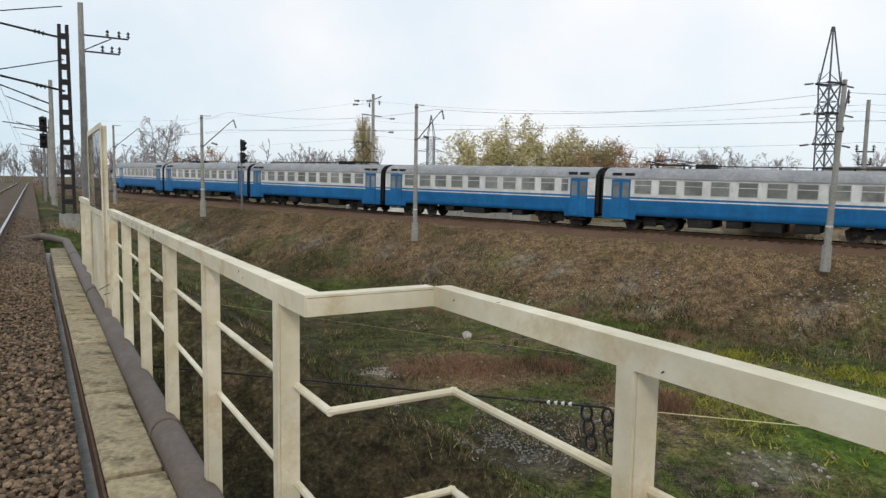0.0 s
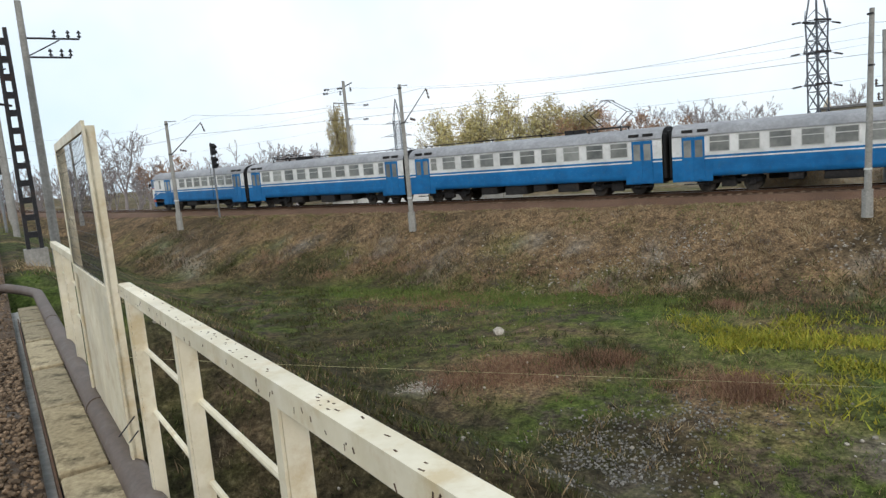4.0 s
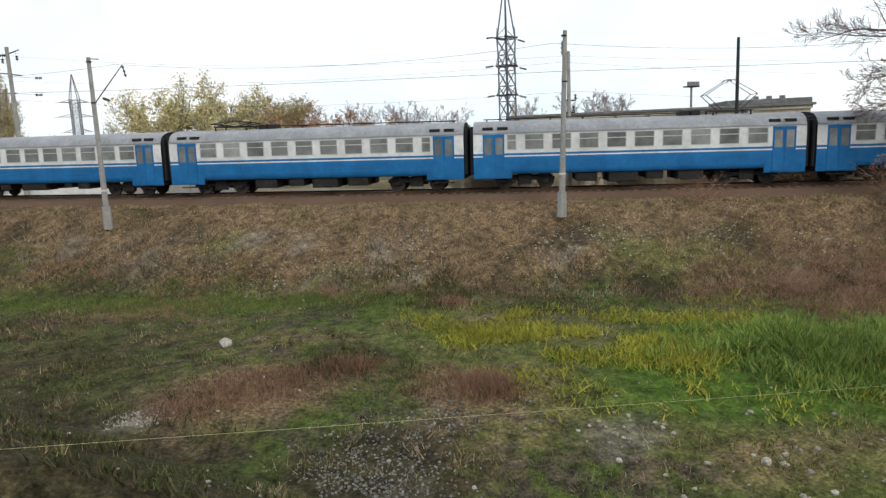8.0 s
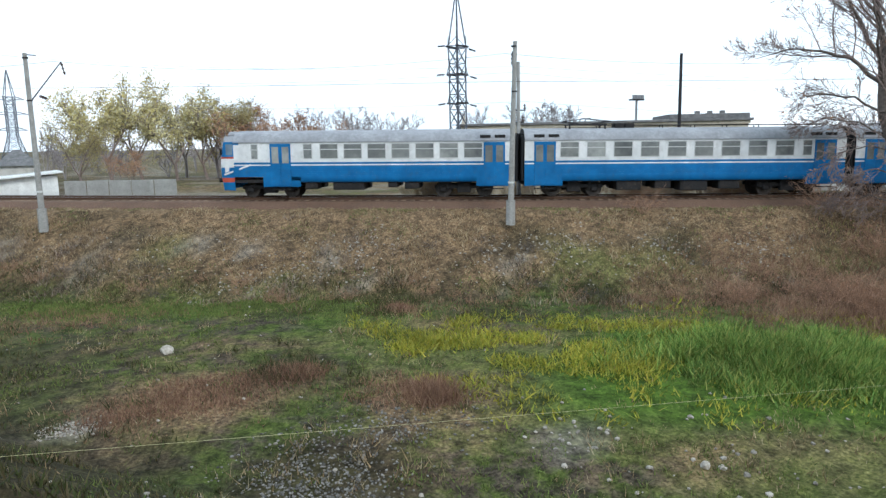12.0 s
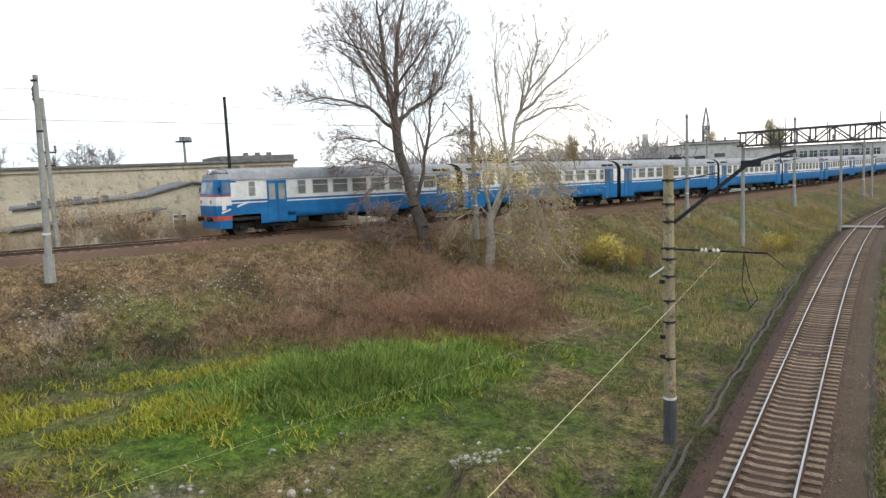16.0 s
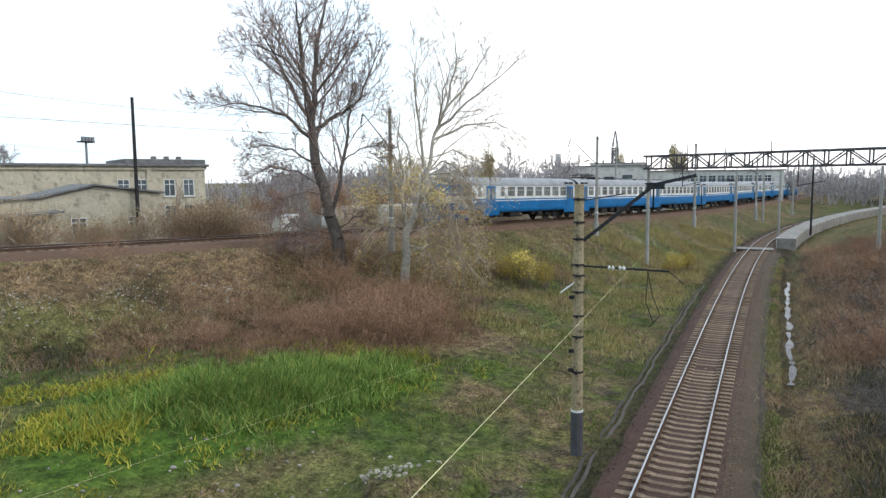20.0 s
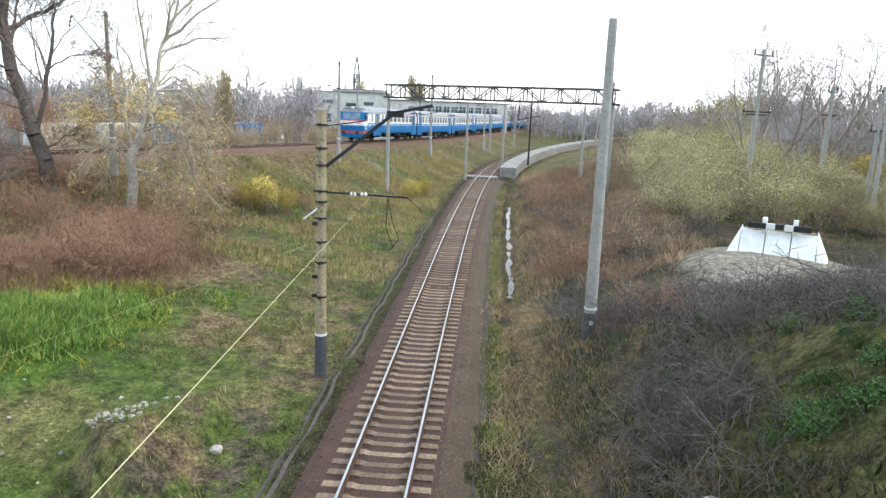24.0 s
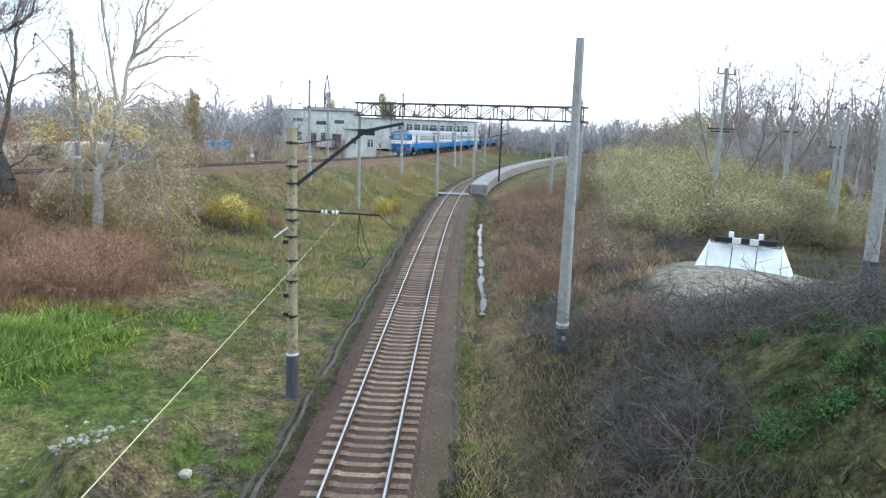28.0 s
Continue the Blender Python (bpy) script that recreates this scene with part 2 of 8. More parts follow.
def ground_material():
    """Late autumn ground: grey-green turf, bare dark soil, brown dead growth on the banks, pale sand on the mound."""
    m = GRASS
    m.use_nodes = True
    nt = m.node_tree
    b = nt.nodes["Principled BSDF"]
    co = nt.nodes.new("ShaderNodeTexCoord").outputs["Object"]
    fine = noise_of(nt, co, 9.0, 6, 0.7)
    mid = noise_of(nt, co, 0.9, 5, 0.65)
    big = noise_of(nt, co, 0.13, 4, 0.6)
    grass = ramp_of(nt, fine, [(0.32, (0.024, 0.03, 0.01)), (0.52, (0.075, 0.098, 0.021)), (0.72, (0.13, 0.14, 0.042))])
    soil = ramp_of(nt, fine, [(0.34, (0.018, 0.015, 0.01)), (0.66, (0.12, 0.097, 0.066))])
    brown = ramp_of(nt, fine, [(0.32, (0.04, 0.028, 0.019)), (0.53, (0.195, 0.125, 0.068)), (0.7, (0.36, 0.27, 0.16))])
    patch = ramp_of(nt, mid, [(0.45, (0, 0, 0)), (0.58, (1, 1, 1))])
    c = mixed(nt, patch, grass, soil)
    field = ramp_of(nt, big, [(0.44, (0, 0, 0)), (0.6, (1, 1, 1))])
    c = mixed(nt, mixed(nt, 1.0, field, (0.75, 0.75, 0.75), "MULTIPLY"), c, brown)
    at = nt.nodes.new("ShaderNodeAttribute")
    at.attribute_name = "cover"
    sep = nt.nodes.new("ShaderNodeSeparateColor")
    nt.links.new(at.outputs["Color"], sep.inputs["Color"])
    c = mixed(nt, sep.outputs["Red"], c, brown)
    sand = ramp_of(nt, fine, [(0.3, (0.15, 0.125, 0.092)), (0.7, (0.33, 0.295, 0.24))])
    c = mixed(nt, sep.outputs["Green"], c, sand)
    lush = ramp_of(nt, fine, [(0.3, (0.03, 0.056, 0.009)), (0.6, (0.075, 0.125, 0.018)), (0.8, (0.15, 0.165, 0.038))])
    c = mixed(nt, sep.outputs["Blue"], c, lush)
    # Darkest ground tone, for trackside cinders and the darkened patches alike.
    dark_cover = ramp_of(nt, fine, [(0.32, (0.016, 0.013, 0.007)), (0.55, (0.046, 0.037, 0.02)), (0.75, (0.11, 0.088, 0.054))])
    c = mixed(nt, at.outputs["Alpha"], c, dark_cover)
    # Tufty mottling; its dark gaps paint the shade between plants into the colour.
    tuft_shade = noise_of(nt, co, 2.1, 6, 0.7)
    c = mixed(nt, 0.85, c, ramp_of(nt, tuft_shade, [(0.36, (0.3, 0.3, 0.3)), (0.5, (0.9, 0.9, 0.9)), (0.64, (1.5, 1.46, 1.38))]), "MULTIPLY")
    nt.links.new(c, b.inputs["Base Color"])
    b.inputs["Roughness"].default_value = 0.95
    b.inputs["Specular IOR Level"].default_value = 0.1
    bp = nt.nodes.new("ShaderNodeBump")
    bp.inputs["Strength"].default_value, bp.inputs["Distance"].default_value = 1.0, 0.2
    nt.links.new(mid, bp.inputs["Height"])
    nt.links.new(bp.outputs["Normal"], b.inputs["Normal"])


ground_material()
BALLAST = material("ballast_stone", (0.105, 0.06, 0.044), (0.03, 0.018, 0.014), 0.95, grain=22, coarse=0.5, bump=0.9, stain=(0.1, 0.05, 0.03), stain_amount=0.6)
BALLAST_RED = material("rusty_ballast", (0.2, 0.118, 0.075), (0.078, 0.048, 0.034), 0.95, grain=20, coarse=0.4, bump=0.9, stain=(0.13, 0.07, 0.042), stain_amount=0.6)
RAIL_SIDE = material("rail_rust", (0.13, 0.07, 0.04), (0.06, 0.035, 0.022), 0.85, 0.2, grain=14)
RAIL_TOP = material("polished_rail_steel", (0.5, 0.5, 0.52), (0.36, 0.35, 0.35), 0.32, 1.0, grain=30, bump=0.03)
CONCRETE = material("grey_concrete", (0.4, 0.385, 0.35), (0.26, 0.25, 0.225), 0.9, grain=12, coarse=0.9, bump=0.25, stain=(0.17, 0.16, 0.14))
CONCRETE_WARM = material("weathered_concrete", (0.44, 0.36, 0.225), (0.22, 0.172, 0.1), 0.92, grain=20, coarse=1.3, bump=0.2, stain=(0.07, 0.055, 0.03), stain_amount=0.9, vary=0.25)
SLEEPER = material("concrete_sleeper", (0.31, 0.225, 0.15), (0.14, 0.09, 0.06), 0.92, grain=12, coarse=1.5, bump=0.3, stain=(0.07, 0.042, 0.027), stain_amount=0.8, vary=0.3)
CREAM = material("cream_paint", (0.8, 0.73, 0.57), (0.66, 0.58, 0.4), 0.5, grain=7, coarse=1.6, bump=0.15, stain=(0.5, 0.36, 0.17), stain_amount=0.55)
PIPE = material("brown_pipe_paint", (0.15, 0.115, 0.095), (0.11, 0.085, 0.07), 0.65, grain=30, coarse=2.0, bump=0.03, stain=(0.2, 0.18, 0.16), stain_amount=0.3)
DARK_STEEL = material("dark_steel", (0.05, 0.05, 0.055), (0.025, 0.024, 0.024), 0.6, 0.6, grain=15, stain=(0.1, 0.055, 0.03))
GALV = material("galvanised_steel", (0.33, 0.34, 0.35), (0.2, 0.2, 0.2), 0.55, 0.7, grain=12, stain=(0.16, 0.11, 0.08))
WHITE_PAINT = material("white_paint", (0.8, 0.8, 0.77), (0.68, 0.68, 0.64), 0.6, grain=10, coarse=1.0, stain=(0.45, 0.43, 0.38), stain_amount=0.3)
BLACK_PAINT = material("black_paint", (0.03, 0.03, 0.032), (0.018, 0.018, 0.018), 0.6, grain=10)
WATER = material("ditch_water", (0.03, 0.034, 0.036), (0.02, 0.02, 0.02), 0.1, grain=3, bump=0.04, spec=0.15)
WHITEWASH = material("fresh_whitewash", (0.9, 0.9, 0.88), (0.82, 0.82, 0.8), 0.8, grain=8, coarse=0.9, stain=(0.6, 0.57, 0.52), stain_amount=0.35)
TRAIN_BLUE = material("train_blue_paint", (0.014, 0.165, 0.4), (0.011, 0.13, 0.33), 0.5, grain=3, coarse=0.7, bump=0.03, stain=(0.04, 0.11, 0.19), stain_amount=0.4, vary=0.06, spec=0.2)
TRAIN_WHITE = material("train_white_paint", (0.78, 0.77, 0.74), (0.7, 0.69, 0.66), 0.5, grain=3, coarse=0.7, bump=0.04, stain=(0.45, 0.43, 0.39), stain_amount=0.5)
TRAIN_ROOF = material("train_roof_grey", (0.36, 0.36, 0.365), (0.26, 0.26, 0.265), 0.7, grain=4, coarse=0.8, stain=(0.2, 0.195, 0.19), stain_amount=0.4)
TRAIN_RED = material("train_red_paint", (0.55, 0.1, 0.06), (0.45, 0.08, 0.05), 0.5, grain=3)
UNDER = material("dirty_underframe", (0.035, 0.033, 0.032), (0.016, 0.015, 0.015), 0.8, 0.2, grain=9, stain=(0.09, 0.07, 0.055))
RUBBER = material("black_rubber", (0.016, 0.016, 0.017), (0.01, 0.01, 0.01), 0.75, grain=10)
BARK = material("grey_bark", (0.19, 0.155, 0.13), (0.085, 0.07, 0.058), 0.92, grain=7, coarse=1.2, bump=0.5)
BARK_DARK = material("dark_bark", (0.12, 0.1, 0.09), (0.06, 0.05, 0.045), 0.92, grain=7, coarse=1.2, bump=0.5)

# ---- ground ----
def ground_sheet():
    xs = [-3000, -1500, -700, -350, -200] + [-150 + 5 * i for i in range(22)] + [-40 + 1.0 * i for i in range(140)] + [100 + 4 * i for i in range(30)] + [240, 300, 400, 700, 1500, 3000]
    ys = [-3000, -1500, -700, -350, -200, -140, -100, -80] + [-65 + 2.5 * i for i in range(12)] + [-35 + 0.8 * i for i in range(126)] + [66 + 2.5 * i for i in range(30)] + [145, 180, 250, 400, 800, 1600, 3000]
    nx, ny = len(xs), len(ys)
    verts, faces, cover = [], [], []
    for y in ys:
        for x in xs:
            z = land(x, y)
            verts.append((x, y, z))
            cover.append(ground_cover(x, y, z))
    for j in range(ny - 1):
        for i in range(nx - 1):
            a = j * nx + i
            faces.append((a, a + 1, a + nx + 1, a + nx))
    ob = raw("ground", verts, faces, GRASS, smooth_shade=True)
    layer = ob.data.color_attributes.new("cover", "FLOAT_COLOR", "POINT")
    layer.data.foreach_set("color", [v for c in cover for v in c])
    return tagged(ob, "rough autumn meadow and brown railway banks", "ground", kind="structure")


def ground_cover(x, y, z):
    """How much brown growth, bare sand, lush grass and dark tone (trackside cinders, darkened patches) covers a place.
    """
    du = away_from(up_y, max(-160, min(x, 260)), y)
    dl = away_from(low_y, max(-60, min(x, 190)), y)
    n = noise.noise(Vector((x * 0.16, y * 0.16, 1.0)))
    n5 = noise.noise(Vector((x * 0.5, y * 0.5, 5.0)))
    brown = smooth(13.0, 9.5, du + 2.5 * n) if du > 0 else 0.8 - 0.5 * smooth(3.8, 6, -du)
    if du > 3.6:
        brown *= 1 - 0.7 * smooth(42, 52, x)
    if dl > 3.2:
        brown = 0.3 + 0.6 * n
    brown = max(brown, 0.8 * smooth(3.4, 1.4, math.hypot((x - 2.6) * 0.7, (y - 22.0) * 1.3) + 1.3 * n5), 0.7 * smooth(7, 3, math.hypot(x - 36, y - 14)))
    sand = smooth(7.5, 3.2, math.hypot(x - 30.4, (y + 15.4) * 1.1) + 2.0 * n5)
    sand = max(sand, 0.5 * smooth(1.1, 0.5, math.hypot((x - 11.8) * 0.6, y - 15.2) + 0.4 * n5), 0.9 * smooth(1.0, 0.3, math.hypot((x + 1.2) * 0.8, y - 21.2) + 0.3 * n5), 0.6 * smooth(1.2, 0.4, math.hypot(x - 4.6, y - 14.4) + 0.5 * n5), 0.5 * smooth(1.3, 0.5, math.hypot((x - 14) * 0.5, y - 28.6) + 0.5 * n5))
    sand = max(sand, 0.8 * smooth(1.4, 0.5, abs((x + 25) * 0.8 + (y - 58) * 0.6)) * smooth(9, 5, math.hypot(x + 25, y - 58)))
    lush_bank = 0.22 * smooth(42, 52, x) * smooth(-0.3, 0.3, n5 + n) * smooth(3.8, 5, du)
    if du < -5:
        sand = max(sand, 0.7 * smooth(-0.1, 0.35, n + 0.5 * n5))
    stony = smooth(0.1, 0.45, n5) * smooth(11.5, 10, du) * smooth(5.5, 7, du) * smooth(0.0, 0.3, n + 0.1)
    sand = max(sand, 0.75 * stony)
    lush = smooth(8.0, 5.0, math.hypot((x - 21.5) * 0.72, (y - 16.2) * 1.25 + (x - 21.5) * 0.35) + 2 * n)
    lush = max(lush, lush_bank)
    lush = max(lush, 0.55 * smooth(-0.1, 0.4, n) * smooth(3, 7, -dl) * smooth(10, 13, du))
    lush = max(lush, 0.75 * smooth(3.2, 1.2, abs(y - 36.8 + 0.62 * x) + 1.6 * n5) * smooth(17, 10, abs(x - 2)))
    if dl > 5.5:
        lush = max(lush, 0.4 * smooth(0.12, 0.4, n5 + 0.6 * n) * smooth(30, 18, x), 0.75 * smooth(3.2, 1.2, math.hypot(x - 12.2, (y + 8.2)) + 1.5 * n5), 0.4 * smooth(3, 1, math.hypot(x - 17.8, (y + 7.5)) + 2 * n5))
    dark_cover = smooth(3.1, 2.4, abs(dl)) if dl < 0 else smooth(4.4, 3.4, dl)
    # Round darker patches on the meadow and the slope.
    for cx, cy, cr in ((-4, 28, 5.5), (-13, 46, 6),  (5.5, 23, 2), (15.8, 26.6, 2.4), (7.1, 31.4, 2.6), (-26, 63, 7), (12, 30, 2)):
        dark_cover = max(dark_cover, 0.75 * smooth(cr, cr * 0.35, math.hypot(x - cx, y - cy) + 2.2 * n5 + 1.2 * n))
    dark_cover = max(dark_cover, 0.85 * smooth(3.4, 1.4, math.hypot(x - 4.6, (y - 15.5) * 0.9) + 1.6 * n5))
    dark_cover = max(dark_cover, 0.7 * smooth(1.0, 3.0, n5 * 4 + 1.6) * smooth(-6, 0, -x - 2))
    for cx, cy, cr in ((-6, 21, 7), (-2.5, 16, 6.5), (0, 10.5, 5.5), (3, 7, 4)):
        dark_cover = max(dark_cover, 0.93 * smooth(cr, cr * 0.4, math.hypot(x - cx, y - cy) + 1.8 * n5))
    # Darkens the scrubby bank's ground unevenly.
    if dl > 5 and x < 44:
        dark_cover = max(dark_cover, 0.62 + 0.5 * n5)
    # Darker clumps on the far line's bank.
    if 4.2 < du < 13:
        n9 = noise.noise(Vector((x * 0.3, y * 0.3, 9.0)))
        dark_cover = max(dark_cover, 0.75 * smooth(0.05, 0.4, n9) * smooth(4.2, 6, du) * (1 - 0.75 * smooth(40, 50, x)))
        lush = max(lush, 0.5 * smooth(0.12, 0.45, noise.noise(Vector((x * 0.2, y * 0.2, 13.0)))) * smooth(5, 7.5, du) * (1 - 0.5 * smooth(40, 50, x)))
    dark_cover *= 1 - 0.9 * min(1.0, sand)
    return (max(0.0, min(1.0, brown)), max(0.0, sand), max(0.0, min(1.0, lush)), max(0.0, min(1.0, dark_cover)))


ground_sheet()


def sweep(name, pts, profile, mat, closed=False, parent=None):
    """Carries a profile of (across, height) along a row of points."""
    verts, faces = [], []
    n = len(profile)
    for i, p in enumerate(pts):
        d = (pts[min(i + 1, len(pts) - 1)] - pts[max(i - 1, 0)])
        side = Vector((d.y, -d.x, 0)).normalized()
        for a, h in profile:
            verts.append(p + side * a + Vector((0, 0, h)))
    m = n if closed else n - 1
    for i in range(len(pts) - 1):
        for k in range(m):
            a, b = i * n + k, i * n + (k + 1) % n
            faces.append((a, b, b + n, a + n))
    if closed:
        faces.append(tuple(range(n))[::-1])
        faces.append(tuple((len(pts) - 1) * n + k for k in range(n)))
    return raw(name, verts, faces, mat, parent)


RAIL_PROFILE = [(-0.075, -0.17), (-0.075, -0.15), (-0.012, -0.13), (-0.012, -0.045), (-0.036, -0.03), (-0.036, -0.002), (0.036, -0.002), (0.036, -0.03), (0.012, -0.045), (0.012, -0.13), (0.075, -0.15), (0.075, -0.17)]


def track(fy, fz, x0, x1, ballast, group, label, foot=((2.6, -0.6),)):
    pts = track_points(fy, fz, x0, x1, 2.0)
    tagged(sweep("ballast", pts, [(-a, h) for a, h in foot[::-1]] + [(-1.75, -0.25), (-1.3, -0.215), (0, -0.225), (1.3, -0.215), (1.75, -0.25), *foot], ballast), "bed of stained broken stone under the track", "ballast", kind="stuff")
    for sgn in (-1, 1):
        rail = tagged(new("rail"), label, "rail", group)
        sweep("web", pts, [(a + sgn * 0.795, h) for a, h in RAIL_PROFILE], RAIL_SIDE, True, rail)
        sweep("head", pts, [(a + sgn * 0.795, h) for a, h in ((-0.034, -0.002), (-0.03, 0.004), (0.03, 0.004), (0.034, -0.002))], RAIL_TOP, False, rail)


def sleepers(fy, fz, x0, x1, group, keep):
    """Concrete sleepers, dished in the middle; those within keep are parts, the rest one joined mesh."""
    rnd = random.Random(11)
    prof = [(-1.35, 0.0), (-1.3, 0.02), (-0.6, 0.03), (-0.45, -0.012), (0.45, -0.012), (0.6, 0.03), (1.3, 0.02), (1.35, 0.0)]
    base = []
    for x in (-0.13, 0.13):
        base += [Vector((x * (0.86 if k in (3, 4) else 1), a, h)) for k, (a, h) in enumerate(prof)]
        base += [Vector((x * 1.1, a, -0.16)) for a, h in prof]
    n = len(prof)
    fs = []
    for k in range(n - 1):
        fs += [(k, k + 1, 2 * n + k + 1, 2 * n + k), (n + k, n + k + 1, k + 1, k), (2 * n + k, 2 * n + k + 1, 3 * n + k + 1, 3 * n + k)]
    fs += [(0, 2 * n, 3 * n, n), (n - 1, 2 * n - 1, 4 * n - 1, 3 * n - 1)]
    me = bpy.data.meshes.new("sleeper")
    me.from_pydata(base, [], fs)
    me.materials.append(SLEEPER)
    row = empty(group, Matrix(), "even row of weathered concrete sleepers", "sleepers")
    rest_v, rest_f = [], []
    for p in track_points(fy, fz, x0, x1, 0.56):
        s = fy(p.x + 0.5) - fy(p.x - 0.5)
        m = Matrix.Translation(p + Vector((0, 0, -0.195 + rnd.uniform(-0.012, 0.008)))) @ Euler((0, 0, math.atan(s) + rnd.uniform(-0.012, 0.012))).to_matrix().to_4x4()
        if keep[0] < p.x < keep[1]:
            ob = new("sleeper", me)
            ob.parent = row
            ob.matrix_basis = m
        else:
            k = len(rest_v)
            rest_v += [m @ v for v in base]
            rest_f += [tuple(i + k for i in f) for f in fs]
    if rest_v:
        ob = raw("sleeper_run", rest_v, rest_f, SLEEPER, row)
        ob["kind"] = "stuff"


sleepers(low_y, low_z, -8, 120, "lower_sleepers", (9, 75))
sleepers(up_y, up_z, -60, 120, "upper_sleepers", (-16, 40))
track(low_y, low_z, -40, 190, BALLAST, "rails of the lower line", "steel rail with a worn bright head")
track(up_y, up_z, -150, 300, BALLAST_RED, "rails of the upper line", "rusty steel rail on a banked line", ((2.25, -0.5), (2.6, -0.72)))


# ---- train ----
def arc_table():
    rows, s, x = [], 0.0, -170.0
    last = None
    while x < 420:
        p = Vector((x, up_y(x), up_z(x)))
        if last is not None:
            s += (p - last).length
        rows.append((s, p))
        last = p
        x += 0.5
    zero = next(r[0] for r in rows if r[1].x >= 2.06)
    return [(r[0] - zero, r[1]) for r in rows]


ARC = arc_table()
ARC_S = np.array([a[0] for a in ARC])
ARC_P = np.array([a[1] for a in ARC])


def on_line(s):
    return Vector([float(np.interp(s, ARC_S, ARC_P[:, k])) for k in range(3)])


def tail_at(t):
    return -71.2 + 5.85 * t + 0.036 * t * t


CAR_PITCH = 20.1
CARS = []


def car_pose(i, t):
    """Car i counted from the tail, its centre on the rails."""
    mid = tail_at(t) + 1.0 + CAR_PITCH * (i + 0.5)
    a, b = on_line(mid - 6.6), on_line(mid + 6.6)
    d = (b - a).normalized()
    side = Vector((-d.y, d.x, 0)).normalized()
    up = d.cross(side)
    m = Matrix((d, side, up)).transposed().to_4x4()
    m.translation = (a + b) / 2
    return m @ pose(0, 0, 0, 0, 0, 180) if i in FLIPPED else m


def motions():
    for i, car in enumerate(CARS):
        walk(car, [(t, car_pose(i, t)) for t in range(0, 29)])

# ---- the train's cars ----
GLASS_CAR = material("train_window_glass", (0.3, 0.3, 0.27), (0.13, 0.135, 0.13), 0.12, grain=0.9, coarse=0.4, bump=0.0, spec=0.6, vary=0.3)
GLASS_CAB = material("cab_windscreen", (0.2, 0.28, 0.36), (0.1, 0.14, 0.18), 0.08, grain=1.2, bump=0.0, spec=0.7)
HALF = [(1.735, 1.12), (1.745, 1.35), (1.745, 2.05), (1.745, 2.3), (1.745, 3.05), (1.72, 3.5), (1.66, 3.66), (1.5, 3.9), (1.15, 4.1), (0.6, 4.22), (0.0, 4.25)]


def shell(name, stations, profile, mat, parent, mirror=True, label=""):
    """Skins a half profile of (across, height) over stations of (x, width factor, drop)."""
    if mirror and abs(profile[-1][0]) > 0.01:
        for sgn in (-1, 1):
            shell(name, stations, [(sgn * y, z) for y, z in profile], mat, parent, False, label)
        return
    verts, faces = [], []
    for sgn in ((-1, 1) if mirror else (1,)):
        base = len(verts)
        n = len(profile)
        for x, k, rise in stations:
            for y, z in profile:
                verts.append((x, sgn * y * k, z + rise * max(0.0, z - 1.5) / 2.7))
        for i in range(len(stations) - 1):
            for j in range(n - 1):
                a = base + i * n + j
                q = (a, a + n, a + n + 1, a + 1)
                faces.append(q if sgn * profile[0][0] < 0 else q[::-1])
    ob = raw(name, verts, faces, mat, parent, True)
    if label:
        ob["label"] = label
    return ob


def car_window(parent, x, sgn, w, z0=2.5, z1=3.36):
    bm = bmesh.new()
    y0, y1 = 1.735, 1.768
    t = 0.045
    for a, b, c, d in ((x - w / 2 - t, x - w / 2, z0 - t, z1 + t), (x + w / 2, x + w / 2 + t, z0 - t, z1 + t), (x - w / 2, x + w / 2, z0 - t, z0), (x - w / 2, x + w / 2, z1, z1 + t), (x - w / 2, x + w / 2, z1 - 0.34, z1 - 0.29)):
        add_box(bm, a, b, *sorted((sgn * y0, sgn * y1)), c, d)
    win = part("window", bm, TRAIN_TRIM, parent)
    box_part("pane", (x - w / 2, x + w / 2, *sorted((sgn * 1.72, sgn * 1.752)), z0, z1), GLASS_CAR, win)
    return win


def car_door(parent, x, sgn):
    """A sliding double door with a tall pane in each leaf."""
    ya, yb = sorted((sgn * 1.73, sgn * 1.762))
    door = box_part("door", (x - 0.66, x + 0.66, ya, yb, 0.78, 3.42), TRAIN_BLUE, parent, label="blue double sliding door")
    for lx in (-0.33, 0.33):
        y2, y3 = sorted((sgn * 1.764, sgn * 1.782))
        bm = bmesh.new()
        for a, b, c, d in ((-0.3, -0.22, 0.84, 3.36), (0.22, 0.3, 0.84, 3.36), (-0.22, 0.22, 0.84, 2.2), (-0.22, 0.22, 3.22, 3.36)):
            add_box(bm, x + lx + a, x + lx + b, y2, y3, c, d)
        part("leaf", bm, TRAIN_BLUE, door)
        y4, y5 = sorted((sgn * 1.763, sgn * 1.77))
        box_part("door_pane", (x + lx - 0.22, x + lx + 0.22, y4, y5, 2.2, 3.22), GLASS_CAR, door)
    box_part("step", (x - 0.6, x + 0.6, *sorted((sgn * 1.45, sgn * 1.7)), 0.52, 0.58), UNDER, parent)


def wheel_mesh():
    bm = bmesh.new()
    for sgn in (-1, 1):
        add_tube(bm, (0, sgn * 0.72, 0), (0, sgn * 0.86, 0), 0.5, 0.5, 20)
        add_tube(bm, (0, sgn * 0.70, 0), (0, sgn * 0.73, 0), 0.53, 0.53, 20)
    add_tube(bm, (0, -0.95, 0), (0, 0.95, 0), 0.09, 0.09, 10)
    return bm


